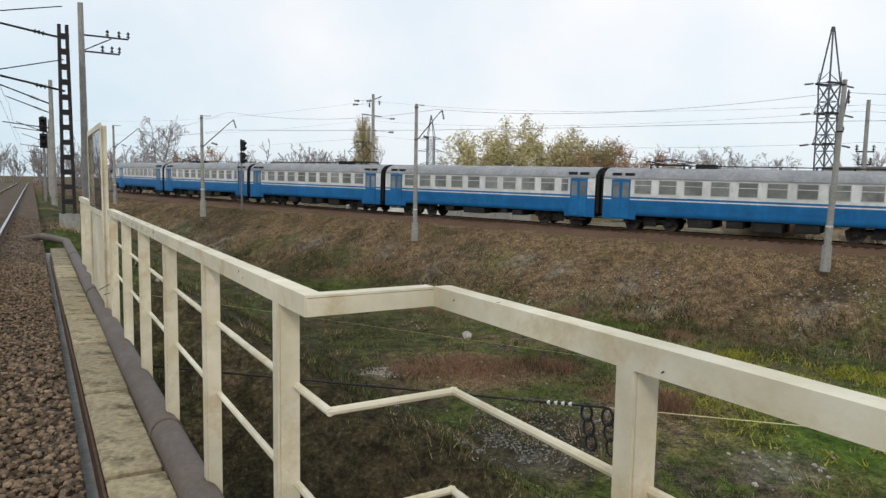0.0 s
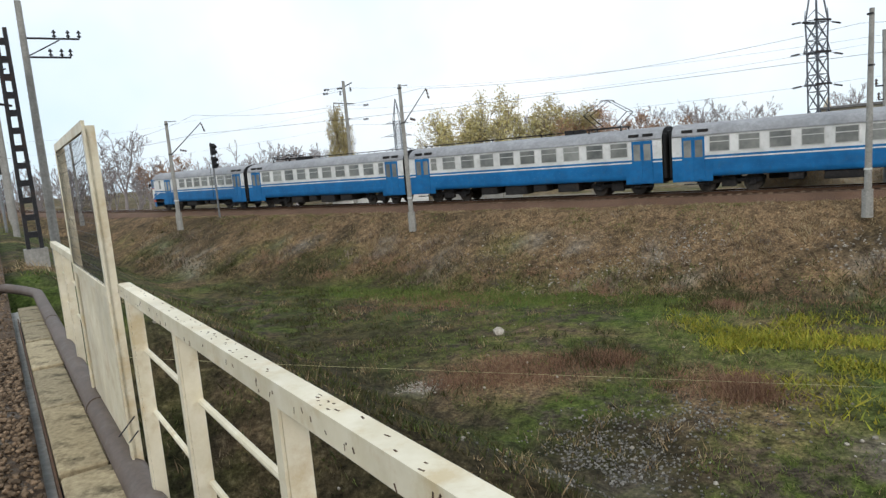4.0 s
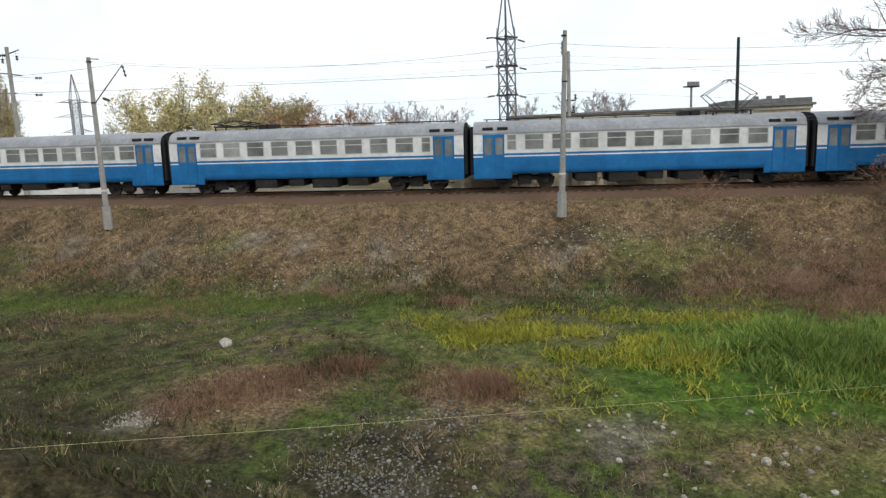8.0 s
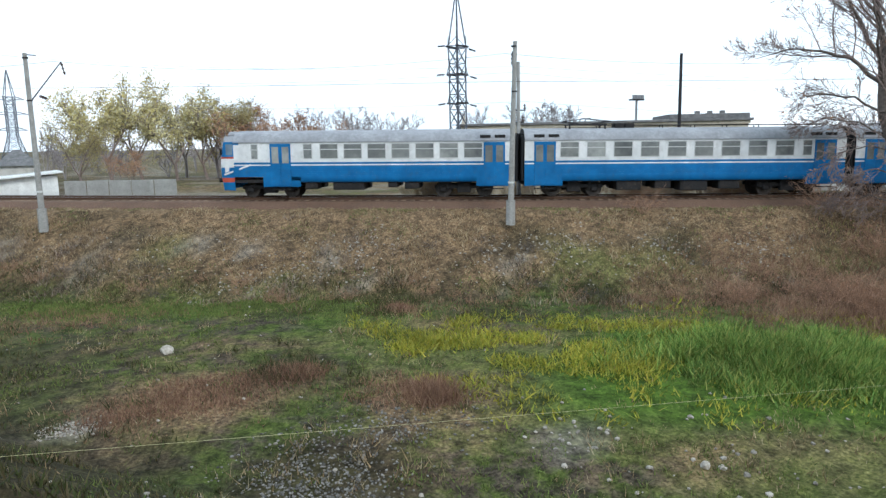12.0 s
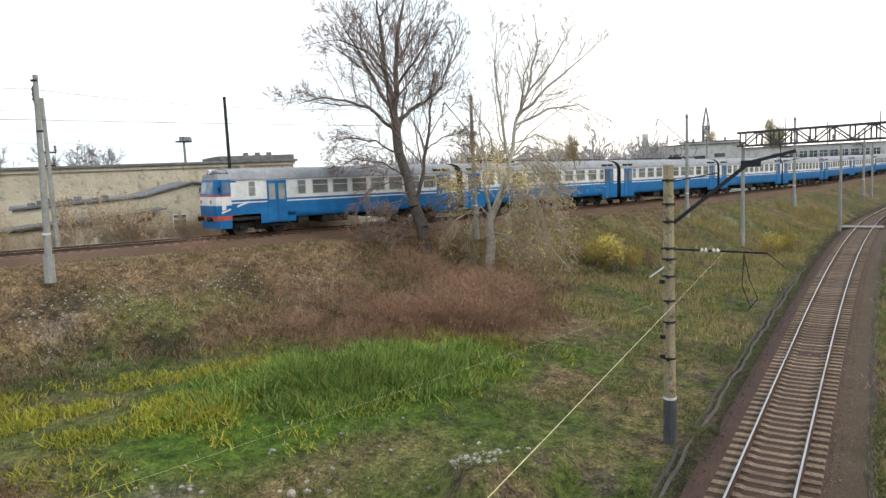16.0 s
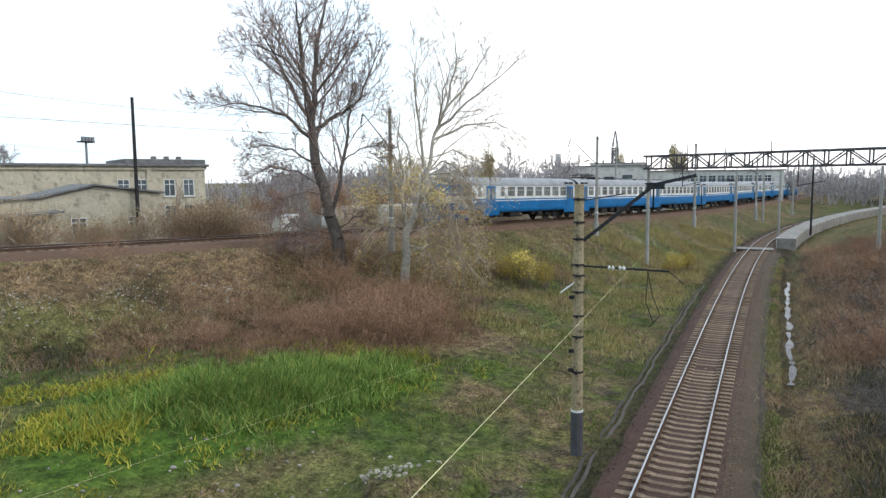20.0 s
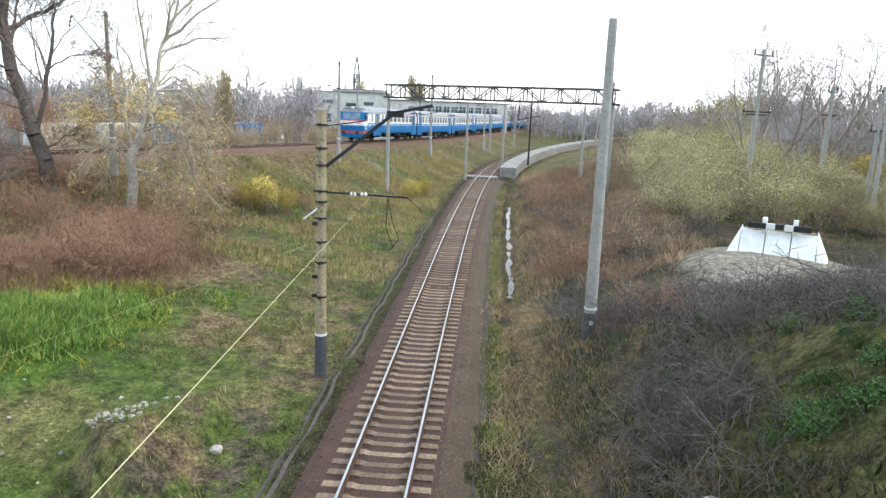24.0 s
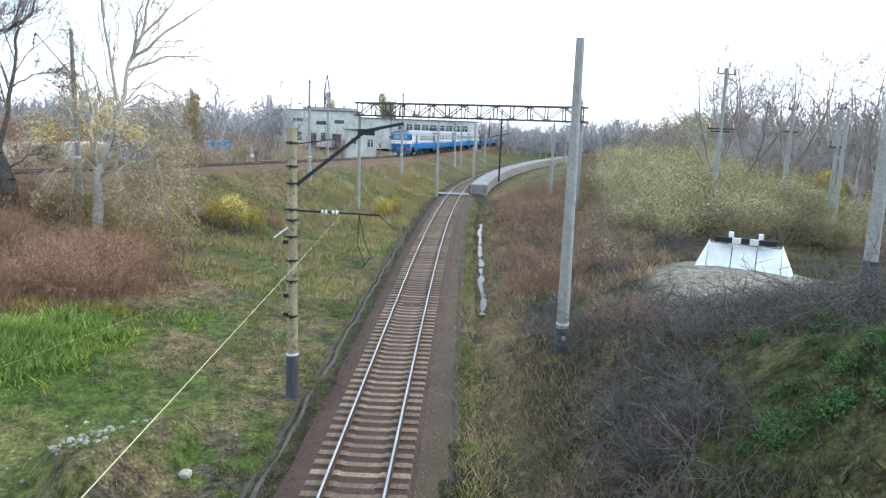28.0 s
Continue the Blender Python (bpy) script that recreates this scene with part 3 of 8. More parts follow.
def bogie(parent, x, mats):
    b = new("bogie")
    b.parent = parent
    b.location = (x, 0, 0)
    bm = bmesh.new()
    for sgn in (-1, 1):
        add_box(bm, -1.85, 1.85, sgn * 1.02 - 0.09, sgn * 1.02 + 0.09, 0.55, 0.78, 0.02)
        for wx in (-1.3, 1.3):
            add_box(bm, wx - 0.2, wx + 0.2, sgn * 1.04 - 0.13, sgn * 1.04 + 0.13, 0.36, 0.66, 0.04)
            for k in (-0.3, 0.3):
                add_tube(bm, (wx + k, sgn * 1.05, 0.5), (wx + k, sgn * 1.05, 0.86), 0.09, 0.09, 10)
        add_box(bm, -0.42, 0.42, sgn * 1.0 - 0.16, sgn * 1.0 + 0.16, 0.3, 0.92, 0.03)
    add_box(bm, -0.28, 0.28, -1.1, 1.1, 0.6, 0.95)
    part("bogie_frame", bm, UNDER, b)
    for wx in (-1.3, 1.3):
        w = raw_copy("wheelset", WHEEL, b)
        w.location = (wx, 0, 0.5)


def raw_copy(name, mesh, parent):
    ob = new(name, mesh)
    ob.parent = parent
    return ob


bm = wheel_mesh()
WHEEL = bpy.data.meshes.new("wheelset")
bm.to_mesh(WHEEL)
bm.free()
WHEEL_STEEL = material("wheel_steel", (0.09, 0.075, 0.062), (0.04, 0.034, 0.03), 0.6, 0.5, grain=8)
WHEEL.materials.append(WHEEL_STEEL)
TRAIN_TRIM = material("window_trim", (0.58, 0.57, 0.53), (0.5, 0.49, 0.46), 0.5, grain=4)


def pantograph(parent, x, lift):
    p = new("pantograph")
    p.parent = parent
    bm = bmesh.new()
    for sy in (-0.75, 0.75):
        add_beam(bm, (x - 1.2, sy, 4.45), (x + 1.2, sy, 4.45), 0.08, 0.08)
        for sx in (-1.1, 1.1):
            add_tube(bm, (x + sx, sy, 4.05), (x + sx, sy, 4.45), 0.07, 0.05, 8)
    for sx in (-1.1, 1.1):
        add_beam(bm, (x + sx, -0.75, 4.45), (x + sx, 0.75, 4.45), 0.08, 0.08)
    part("pantograph_base", bm, DARK_STEEL, p)
    k = 1.5
    for sy in (-0.62, 0.62):
        for sx in (-1, 1):
            tube_part("lower_arm", (x + sx * 0.55, sy, 4.52), (x + sx * k, sy, 4.5 + lift * 0.52), 0.028, 0.028, DARK_STEEL, p, 6)
            tube_part("upper_arm", (x + sx * k, sy, 4.5 + lift * 0.52), (x + sx * 0.16, sy * 0.7, 4.5 + lift), 0.024, 0.02, DARK_STEEL, p, 6)
    for sx in (-1, 1):
        tube_part("cross_tube", (x + sx * k, -0.62, 4.5 + lift * 0.52), (x + sx * k, 0.62, 4.5 + lift * 0.52), 0.022, 0.022, DARK_STEEL, p, 6)
    bm = bmesh.new()
    for sx in (-0.16, 0.16):
        add_beam(bm, (x + sx, -0.7, 4.54 + lift), (x + sx, 0.7, 4.54 + lift), 0.05, 0.04)
        for sy in (-1, 1):
            add_beam(bm, (x + sx, sy * 0.7, 4.54 + lift), (x + sx, sy * 0.98, 4.4 + lift), 0.05, 0.03)
    part("collector_shoe", bm, DARK_STEEL, p)


def make_car(cab=False, powered=False, lift=1.75):
    car = new("train_car")
    # cab cars point their nose along -x
    a = -7.85 if cab else -9.8
    st = [(a, 1, 0), (-4, 1, 0), (4, 1, 0), (9.8, 1, 0)]
    
    low = [(a + (3.6 if cab else 2.25), 1, 0), (0, 1, 0), (9.8 - 2.25, 1, 0)]
    shell("lower_side", st, HALF[1:3] if not cab else HALF[1:3], TRAIN_BLUE, car, label="ribbed blue lower side")
    for z in (1.4, 1.52, 1.64, 1.76):
        for sgn in (-1, 1):
            box_part("rib", (a + 3.4 if cab else -7.4, 7.4, *sorted((sgn * 1.74, sgn * 1.757)), z, z + 0.035), TRAIN_BLUE, car)
    shell("sill", [(a + 3.3 if cab else -7.5, 1, 0), (7.5, 1, 0)], [(1.62, 1.0), (1.745, 1.12), (1.745, 1.352)], TRAIN_BLUE, car)
    ends = [(7.45, 9.8)] + ([] if cab else [(-9.8, -7.45)]) + ([(-6.0, -3.6)] if cab else [])
    for x0, x1 in ends:
        shell("vestibule_skirt", [(x0, 1, 0), (x1, 1, 0)], [(1.72, 0.72), (1.745, 0.8), (1.745, 1.352)], TRAIN_BLUE, car)
    shell("stripe", [(x, k * 1.002, r) for x, k, r in st], [(1.745, 2.05), (1.745, 2.13)], TRAIN_WHITE, car, label="thin white line")
    shell("second_stripe", [(x, k * 1.002, r) for x, k, r in st], [(1.745, 2.13), (1.745, 2.26)], TRAIN_BLUE, car, label="thin blue line")
    shell("upper_side", st, [(1.745, 2.26)] + HALF[4:6], TRAIN_WHITE, car, label="greyish white upper side")
    shell("roof", st, HALF[5:], TRAIN_ROOF, car, label="streaked grey roof")
    for sgn in (-1, 1):
        box_part("gutter", (a, 9.8, *sorted((sgn * 1.70, sgn * 1.775)), 3.47, 3.53), TRAIN_ROOF, car)
    # end walls
    prof = [(-y, z) for y, z in HALF] + [(y, z) for y, z in HALF[-2::-1]]
    for x in ((9.8,) if cab else (-9.8, 9.8)):
        vs = [(x, y, z) for y, z in prof] + [(x, 1.7, 0.75), (x, -1.7, 0.75)]
        raw("end_wall", vs, [tuple(range(len(vs)))], RUBBER, car)
        s = 1 if x > 0 else -1
        bm = bmesh.new()
        add_box(bm, *sorted((x, x + s * 0.24)), -1.2, 1.2, 0.95, 3.95, 0.05)
        add_box(bm, *sorted((x, x + s * 0.2)), -1.62, 1.62, 1.0, 3.8, 0.05)
        part("gangway", bm, RUBBER, car, "black rubber gangway bellows")
        tube_part("coupler", (x - s * 0.3, 0, 1.05), (x + s * 0.25, 0, 1.05), 0.12, 0.12, UNDER, car)
    floor = box_part("floor_frame", (a, 9.8, -1.6, 1.6, 0.98, 1.16), UNDER, car)
    # windows and doors
    first, gap = (-7.05, 1.64) if not cab else (-1.75, 1.5)
    for sgn in (-1, 1):
        xs = [first + gap * k for k in range(9 if not cab else 7)]
        for x in xs:
            car_window(car, x, sgn, 1.08)
        if not cab:
            car_window(car, xs[-1] + 1.38, sgn, 0.5)
        car_door(car, 8.55, sgn)
        if not cab:
            car_door(car, -8.55, sgn)
        else:
            car_window(car, -3.1, sgn, 0.5)
            car_door(car, -4.85, sgn)
            car_window(car, -6.5, sgn, 0.36)
    # roof vents
    for sx in ((-1, 1) if not cab else (1,)):
        for k in (8.9, 8.0):
            for sgn in (-1, 1):
                bm = bmesh.new()
                add_box(bm, sx * k - 0.32, sx * k + 0.32, *sorted((sgn * 1.5, sgn * 1.69)), 3.68, 3.86, 0.01)
                part("roof_vent", bm, UNDER, car)
    # underfloor gear
    gear = ((-3.3, 1.5, 0.4), (-1.2, 1.0, 0.5), (0.7, 1.7, 0.36), (2.9, 1.3, 0.45)) if powered else ((-3.0, 0.8, 0.55), (-0.6, 2.0, 0.5), (2.2, 0.6, 0.65), (3.4, 0.9, 0.55))
    for gx, w, z0 in gear:
        for sgn in (-1, 1):
            bm = bmesh.new()
            add_box(bm, gx - w / 2, gx + w / 2, *sorted((sgn * 0.35, sgn * 1.5)), z0, 1.02, 0.03)
            add_box(bm, gx - w / 2 + 0.08, gx + w / 2 - 0.08, *sorted((sgn * 1.5, sgn * 1.53)), z0 + 0.07, 0.94)
            part("equipment_box", bm, UNDER, car)
    tube_part("air_tank", (-4.6, 0.6, 0.75), (-3.4, 0.6, 0.75), 0.18, 0.18, UNDER, car, 12)
    bogie(car, -6.65 + (0.9 if cab else 0), None)
    bogie(car, 6.65, None)
    if powered:
        pantograph(car, -5.8, lift)
        bm = bmesh.new()
        for x in (-3.75, -3.1):
            add_box(bm, x - 0.28, x + 0.28, -0.5, 0.5, 4.2, 4.52, 0.03)
        part("roof_gear", bm, UNDER, car)
        bm = bmesh.new()
        for y in (-0.35, 0.35):
            add_tube(bm, (-6, y, 4.42), (9.2, y, 4.36), 0.025, 0.025, 6)
            for k in range(8):
                add_tube(bm, (-5 + 2 * k, y, 4.2), (-5 + 2 * k, y, 4.38), 0.04, 0.03, 6)
        part("roof_cable", bm, UNDER, car)
    if cab:
        make_nose(car)
    return car


def make_nose(car):
    """The driver's end: flat windscreens in a blue frame, red lines and a swept blue and white flank."""
    rings = [(-7.85, 1.0, 0), (-8.40, 0.965, -0.06), (-8.75, 0.88, -0.16), (-8.87, 0.72, -0.26)]
    def bands(name, z0, z1, mat, label="", grow=1.0):
        zs = [z for z in (z0, 0.5 * (z0 + z1), z1)]
        def half(z):
            return float(np.interp(z, [0.5, 1.35, 3.05, 3.5, 3.66, 3.9, 4.1, 4.22, 4.25], [1.62, 1.745, 1.745, 1.72, 1.66, 1.5, 1.15, 0.6, 0.0]))
        verts, faces = [], []
        for x, k, r in rings:
            lean = 0.0 if x > -7.95 else max(0.0, z1 - 2.4) * 0.0
            for z in zs:
                slope = (0.16 * max(0.0, z - 2.35) + 0.10 * max(0.0, 1.5 - z)) if x < -8.35 else 0.0
                verts.append((x + slope, -half(z) * k * grow, z))
            for z in zs:
                slope = (0.16 * max(0.0, z - 2.35) + 0.10 * max(0.0, 1.5 - z)) if x < -8.35 else 0.0
                verts.append((x + slope, half(z) * k * grow, z))
        n = 6
        for i in range(len(rings) - 1):
            for j in (0, 1):
                a = i * n + j
                faces.append((a, a + 1, a + n + 1, a + n))
                b = i * n + 3 + j
                faces.append((b, b + n, b + n + 1, b + 1))
        e = (len(rings) - 1) * n
        for j in (0, 1):
            faces.append((e + j, e + j + 1, e + 4 + j, e + 3 + j))
        ob = raw(name, verts, faces, mat, car)
        if label:
            ob["label"] = label
    bands("nose_skirt", 0.5, 1.02, TRAIN_BLUE, "blue skirt and plough")
    bands("nose_band", 1.02, 1.3, TRAIN_RED, "faded red band over the skirt")
    bands("nose_lower", 1.3, 1.95, TRAIN_BLUE)
    bands("nose_middle", 1.95, 2.5, TRAIN_WHITE)
    bands("nose_line", 2.5, 2.62, TRAIN_RED, "red line under the windscreen")
    bands("windscreen_frame", 2.62, 3.55, TRAIN_BLUE, "blue surround of the windscreen")
    bands("nose_brow", 3.55, 3.9, TRAIN_ROOF)
    for y0, y1 in ((-1.12, -0.06), (0.06, 1.12)):
        vs = [(-8.88 + 0.16 * 0.4, y0, 2.72), (-8.88 + 0.16 * 0.4, y1, 2.72), (-8.88 + 0.16 * 1.1, y1, 3.42), (-8.88 + 0.16 * 1.1, y0, 3.42)]
        vs += [(x + 0.05, y, z) for x, y, z in vs]
        raw("windscreen", vs, [(0, 3, 2, 1), (4, 5, 6, 7), (0, 1, 5, 4), (1, 2, 6, 5), (2, 3, 7, 6), (3, 0, 4, 7)], GLASS_CAB, car)
    bm = bmesh.new()
    add_box(bm, -8.35, -7.85, -1.3, 1.3, 3.86, 4.1, 0.08)
    add_box(bm, -8.45, -7.65, -0.8, 0.8, 3.9, 4.2, 0.08)
    part("cab_roof_end", bm, TRAIN_ROOF, car)
    tube_part("headlight", (-8.60, 0, 4.05), (-8.25, 0, 4.05), 0.17, 0.17, WHITE_PAINT, car, 14)
    for sgn in (-1, 1):
        tube_part("lamp", (-8.91, sgn * 0.95, 2.2), (-8.75, sgn * 0.95, 2.2), 0.1, 0.1, TRAIN_RED, car, 12)
        tube_part("buffer", (-9.15, sgn * 0.88, 1.12), (-8.80, sgn * 0.88, 1.12), 0.16, 0.12, UNDER, car, 12)
        # side pane of the cab and the swept white line
        ya, yb = sorted((sgn * 1.66, sgn * 1.735))
        box_part("cab_side_pane", (-8.35, -7.90, ya, yb, 2.72, 3.4), GLASS_CAB, car)
        yc, yd = sorted((sgn * 1.69, sgn * 1.752))
        box_part("cab_side_frame", (-8.45, -7.50, *sorted((sgn * 1.64, sgn * 1.728)), 2.62, 3.55), TRAIN_BLUE, car)
        bm = bmesh.new()
        add_beam(bm, (-8.50, sgn * 1.72, 1.5), (-6.75, sgn * 1.752, 2.12), 0.014, 0.1, (0, 0, 1))
        part("flank_line", bm, TRAIN_WHITE, car)
        bm = bmesh.new()
        vs = [bm.verts.new(p) for p in ((-8.45, sgn * 1.7, 1.62), (-6.75, sgn * 1.749, 2.2), (-8.45, sgn * 1.7, 2.2))]
        bm.faces.new(vs if sgn < 0 else vs[::-1])
        part("flank_field", bm, TRAIN_WHITE, car)
        box_part("mirror", (-8.65, -8.59, *sorted((sgn * 1.7, sgn * 1.95)), 2.75, 3.1), UNDER, car)


def build_train():
    plain = make_car()
    motor = make_car(powered=True)
    rest = make_car(powered=True, lift=0.3)
    tail = make_car(cab=True)
    tagged(plain, "blue and white electric train trailer car with grey roof", "train car", "cars of the train")
    tagged(motor, "blue and white electric train motor car with roof pantograph", "train car", "cars of the train")
    tagged(rest, "blue and white electric train motor car with folded pantograph", "train car", "cars of the train")
    tagged(tail, "blue and white driving trailer with red nose lines, closing the train", "train car", "cars of the train")
    made = {"plain": plain, "motor": motor, "rest": rest, "tail": tail}
    used = set()
    for i, kind in enumerate(("tail", "rest", "motor", "plain", "rest", "plain", "motor", "tail")):
        src = made[kind]
        if kind in used:
            car = copy_thing(src, Matrix())
            if i == 7:
                tagged(car, "blue and white driving trailer at the head of the train")
        else:
            used.add(kind)
            car = src
        CARS.append(car)


build_train()
FLIPPED = {2, 6, 7}

# ---- the bridge ----
def bridge_beam(bm, a, b, w, h, up=(0, 0, 1)):
    add_beam(bm, bridge_pt(*a), bridge_pt(*b), w, h, up)


def build_bridge():
    bm = bmesh.new()
    bridge_beam(bm, (-60, -4.9, 6.5), (9.5, -4.9, 6.5), 9.8, 0.86)
    tagged(part("bridge_deck", bm, CONCRETE, None), "weathered concrete deck of a railway bridge", "bridge", kind="structure")
    bm = bmesh.new()
    bridge_beam(bm, (9.5, -4.9, 5.5), (12, -4.9, 5.5), 9.8, 2.8)
    tagged(part("bridge_abutment", bm, CONCRETE, None), "concrete abutment carrying the deck's end", "abutment", kind="structure")
    bm = bmesh.new()
    for o in (-9.5,):
        bridge_beam(bm, (-60, o, 7.5), (12, o, 7.5), 0.15, 1.1)
    tagged(part("far_parapet", bm, CONCRETE, None), "plain concrete parapet on the bridge's other edge", "parapet", kind="structure")
    # stones between the slabs and the rails, and on along the line
    pts = [bridge_pt(s, -2.15, 7.28) for s in [-60 + 2 * k for k in range(120)]]
    side = [(1.67, -0.3), (1.3, -0.24), (0.9, -0.17), (0.4, -0.16), (-0.8, -0.17), (-1.4, -0.18), (-2.0, -0.3), (-4.2, -0.24), (-7.2, -0.3)]
    side = side[::-1]
    tagged(sweep("bridge_ballast", pts, side, BALLAST_BRIDGE), "brown broken stone beside the bridge track", "ballast", kind="stuff")
    for sgn in (-1, 1):
        rail = tagged(new("bridge_rail"), "worn steel rail on the bridge", "rail", "rails on the bridge")
        sweep("web", pts, [(a + sgn * 0.795, h) for a, h in RAIL_PROFILE], RAIL_SIDE, True, rail)
        sweep("head", pts, [(a + sgn * 0.795, h) for a, h in ((-0.034, -0.002), (-0.03, 0.004), (0.03, 0.004), (0.034, -0.002))], RAIL_TOP, False, rail)


BALLAST_BRIDGE = material("brown_ballast", (0.16, 0.105, 0.066), (0.035, 0.023, 0.014), 0.95, grain=26, coarse=0.9, bump=1.0, stain=(0.28, 0.25, 0.22), stain_amount=0.5)
build_bridge()


def stone_bmesh(seed, r=1.0):
    rnd = random.Random(seed)
    bm = bmesh.new()
    bmesh.ops.create_icosphere(bm, subdivisions=1, radius=r)
    for v in bm.verts:
        v.co = Vector((v.co.x * rnd.uniform(0.7, 1.2), v.co.y * rnd.uniform(0.7, 1.2), v.co.z * rnd.uniform(0.5, 0.9)))
    return bm


STONE_MIX = material("mixed_stone", (0.26, 0.18, 0.115), (0.075, 0.05, 0.03), 0.95, grain=20, coarse=3, island=0.6)


def scatter_stones(name, places, mat, label, parent=None, seed=1):
    """Many stones as one mesh; places are (point, size)."""
    rnd = random.Random(seed)
    kinds = []
    for k in range(5):
        bm = stone_bmesh(seed * 10 + k)
        kinds.append(([v.co.copy() for v in bm.verts], [tuple(v.index for v in f.verts) for f in bm.faces]))
        bm.free()
    verts, faces = [], []
    for p, r in places:
        vs, fs = rnd.choice(kinds)
        m = Euler((rnd.uniform(-0.4, 0.4), rnd.uniform(-0.4, 0.4), rnd.uniform(0, 6.28))).to_matrix() * r
        n = len(verts)
        verts.extend(p + m @ v for v in vs)
        faces.extend(tuple(i + n for i in f) for f in fs)
    ob = raw(name, verts, faces, mat, parent)
    return tagged(ob, label, "stones", kind="stuff")


rnd = random.Random(4)
places = []
for k in range(16000):
    s = -4.2 + 13 * rnd.random() ** 1.5 if k < 14000 else rnd.uniform(9, 24)
    o = -0.5 - rnd.random() ** 1.2 * 1.6
    places.append((bridge_pt(s, o, 7.02 + 0.1 * smooth(-0.5, -1.3, o)), rnd.uniform(0.01, 0.027)))
scatter_stones("ballast_stones", places, STONE_MIX, "loose brown and grey ballast stones", seed=3)


def build_slabs():
    walkway = empty("cable_trough", Matrix(), "line of worn concrete trough covers beside the ballast", "walkway")
    rnd = random.Random(9)
    s = -6.73
    while s < 9.6:
        n = 1.62
        bm = bmesh.new()
        e = [rnd.uniform(0.022, 0.05) for _ in range(2)]
        add_box(bm, -n / 2 + e[0], n / 2 - e[1], -0.15 + rnd.uniform(0, 0.012), 0.145, -0.1, 0, 0.012)
        ob = part("slab", bm, CONCRETE_WARM, walkway)
        c = bridge_pt(s + n / 2, -0.25 + rnd.uniform(-0.008, 0.008), 7.085 + rnd.uniform(-0.008, 0.012))
        ob.matrix_basis = Matrix.Translation(c) @ Euler((rnd.uniform(-0.02, 0.02), rnd.uniform(-0.008, 0.008), math.atan2(ALONG.y, ALONG.x))).to_matrix().to_4x4()
        s += n
    bm = bmesh.new()
    bridge_beam(bm, (-8, -0.415, 7.0), (10.0, -0.415, 7.0), 0.014, 0.14)
    part("trough_edge", bm, RAIL_SIDE, walkway, "rusty steel edge strip")
    bm = bmesh.new()
    bridge_beam(bm, (-8, -0.25, 6.96), (10.0, -0.25, 6.96), 0.3, 0.12)
    part("trough_bed", bm, UNDER, walkway, "dark dirt in the trough below the covers")


build_slabs()


def build_pipe():
    pipe = empty("water_pipe", Matrix(), "thick brown painted steel pipe along the bridge edge", "pipe")
    verts, faces = [], []
    pts = [bridge_pt(s, -0.03, 7.1) for s in (-9, -4, 0, 4, 8, 11, 12.5)] + [bridge_pt(13.4, -0.2, 7.09), bridge_pt(14.1, -0.5, 7.12), bridge_pt(14.5, -1.0, 7.0)]
    n = 16
    for i, p in enumerate(pts):
        d = (pts[min(i + 1, len(pts) - 1)] - pts[max(i - 1, 0)]).normalized()
        a = Vector((d.y, -d.x, 0)).normalized()
        for k in range(n):
            w = math.tau * k / n
            verts.append(p + a * math.cos(w) * 0.088 + Vector((0, 0, math.sin(w) * 0.088)))
    for i in range(len(pts) - 1):
        for k in range(n):
            a, b = i * n + k, i * n + (k + 1) % n
            faces.append((a, b, b + n, a + n))
    raw("tube", verts, faces, PIPE, pipe, True)
    for s in (-1.4, 4.2, 9.0):
        bm = bmesh.new()
        add_tube(bm, bridge_pt(s, -0.03, 7.1), bridge_pt(s + 0.05, -0.03, 7.1), 0.096, 0.096, 16)
        part("weld_collar", bm, PIPE, pipe)


build_pipe()


def top_bar(bm, a, b):
    """An angle iron handrail: a face towards the track and a flange on top."""
    a, b = Vector(a), Vector(b)
    d = (b - a).normalized()
    out = Vector((d.y, -d.x, 0)).normalized()
    if out.dot(OUT) < -0.2:
        out = -out
    add_beam(bm, a + Vector((0, 0, 0.028)), b + Vector((0, 0, 0.028)), 0.009, 0.056)
    add_beam(bm, a + out * 0.026 + Vector((0, 0, 0.06)), b + out * 0.026 + Vector((0, 0, 0.06)), 0.061, 0.008)


def angle_post(bm, s, o, z0, z1):
    bridge_beam(bm, (s + 0.026, o, z0), (s + 0.026, o, z1), 0.052, 0.008, OUT)
    bridge_beam(bm, (s, o + 0.037, z0), (s, o + 0.037, z1), 0.064, 0.008, ALONG)


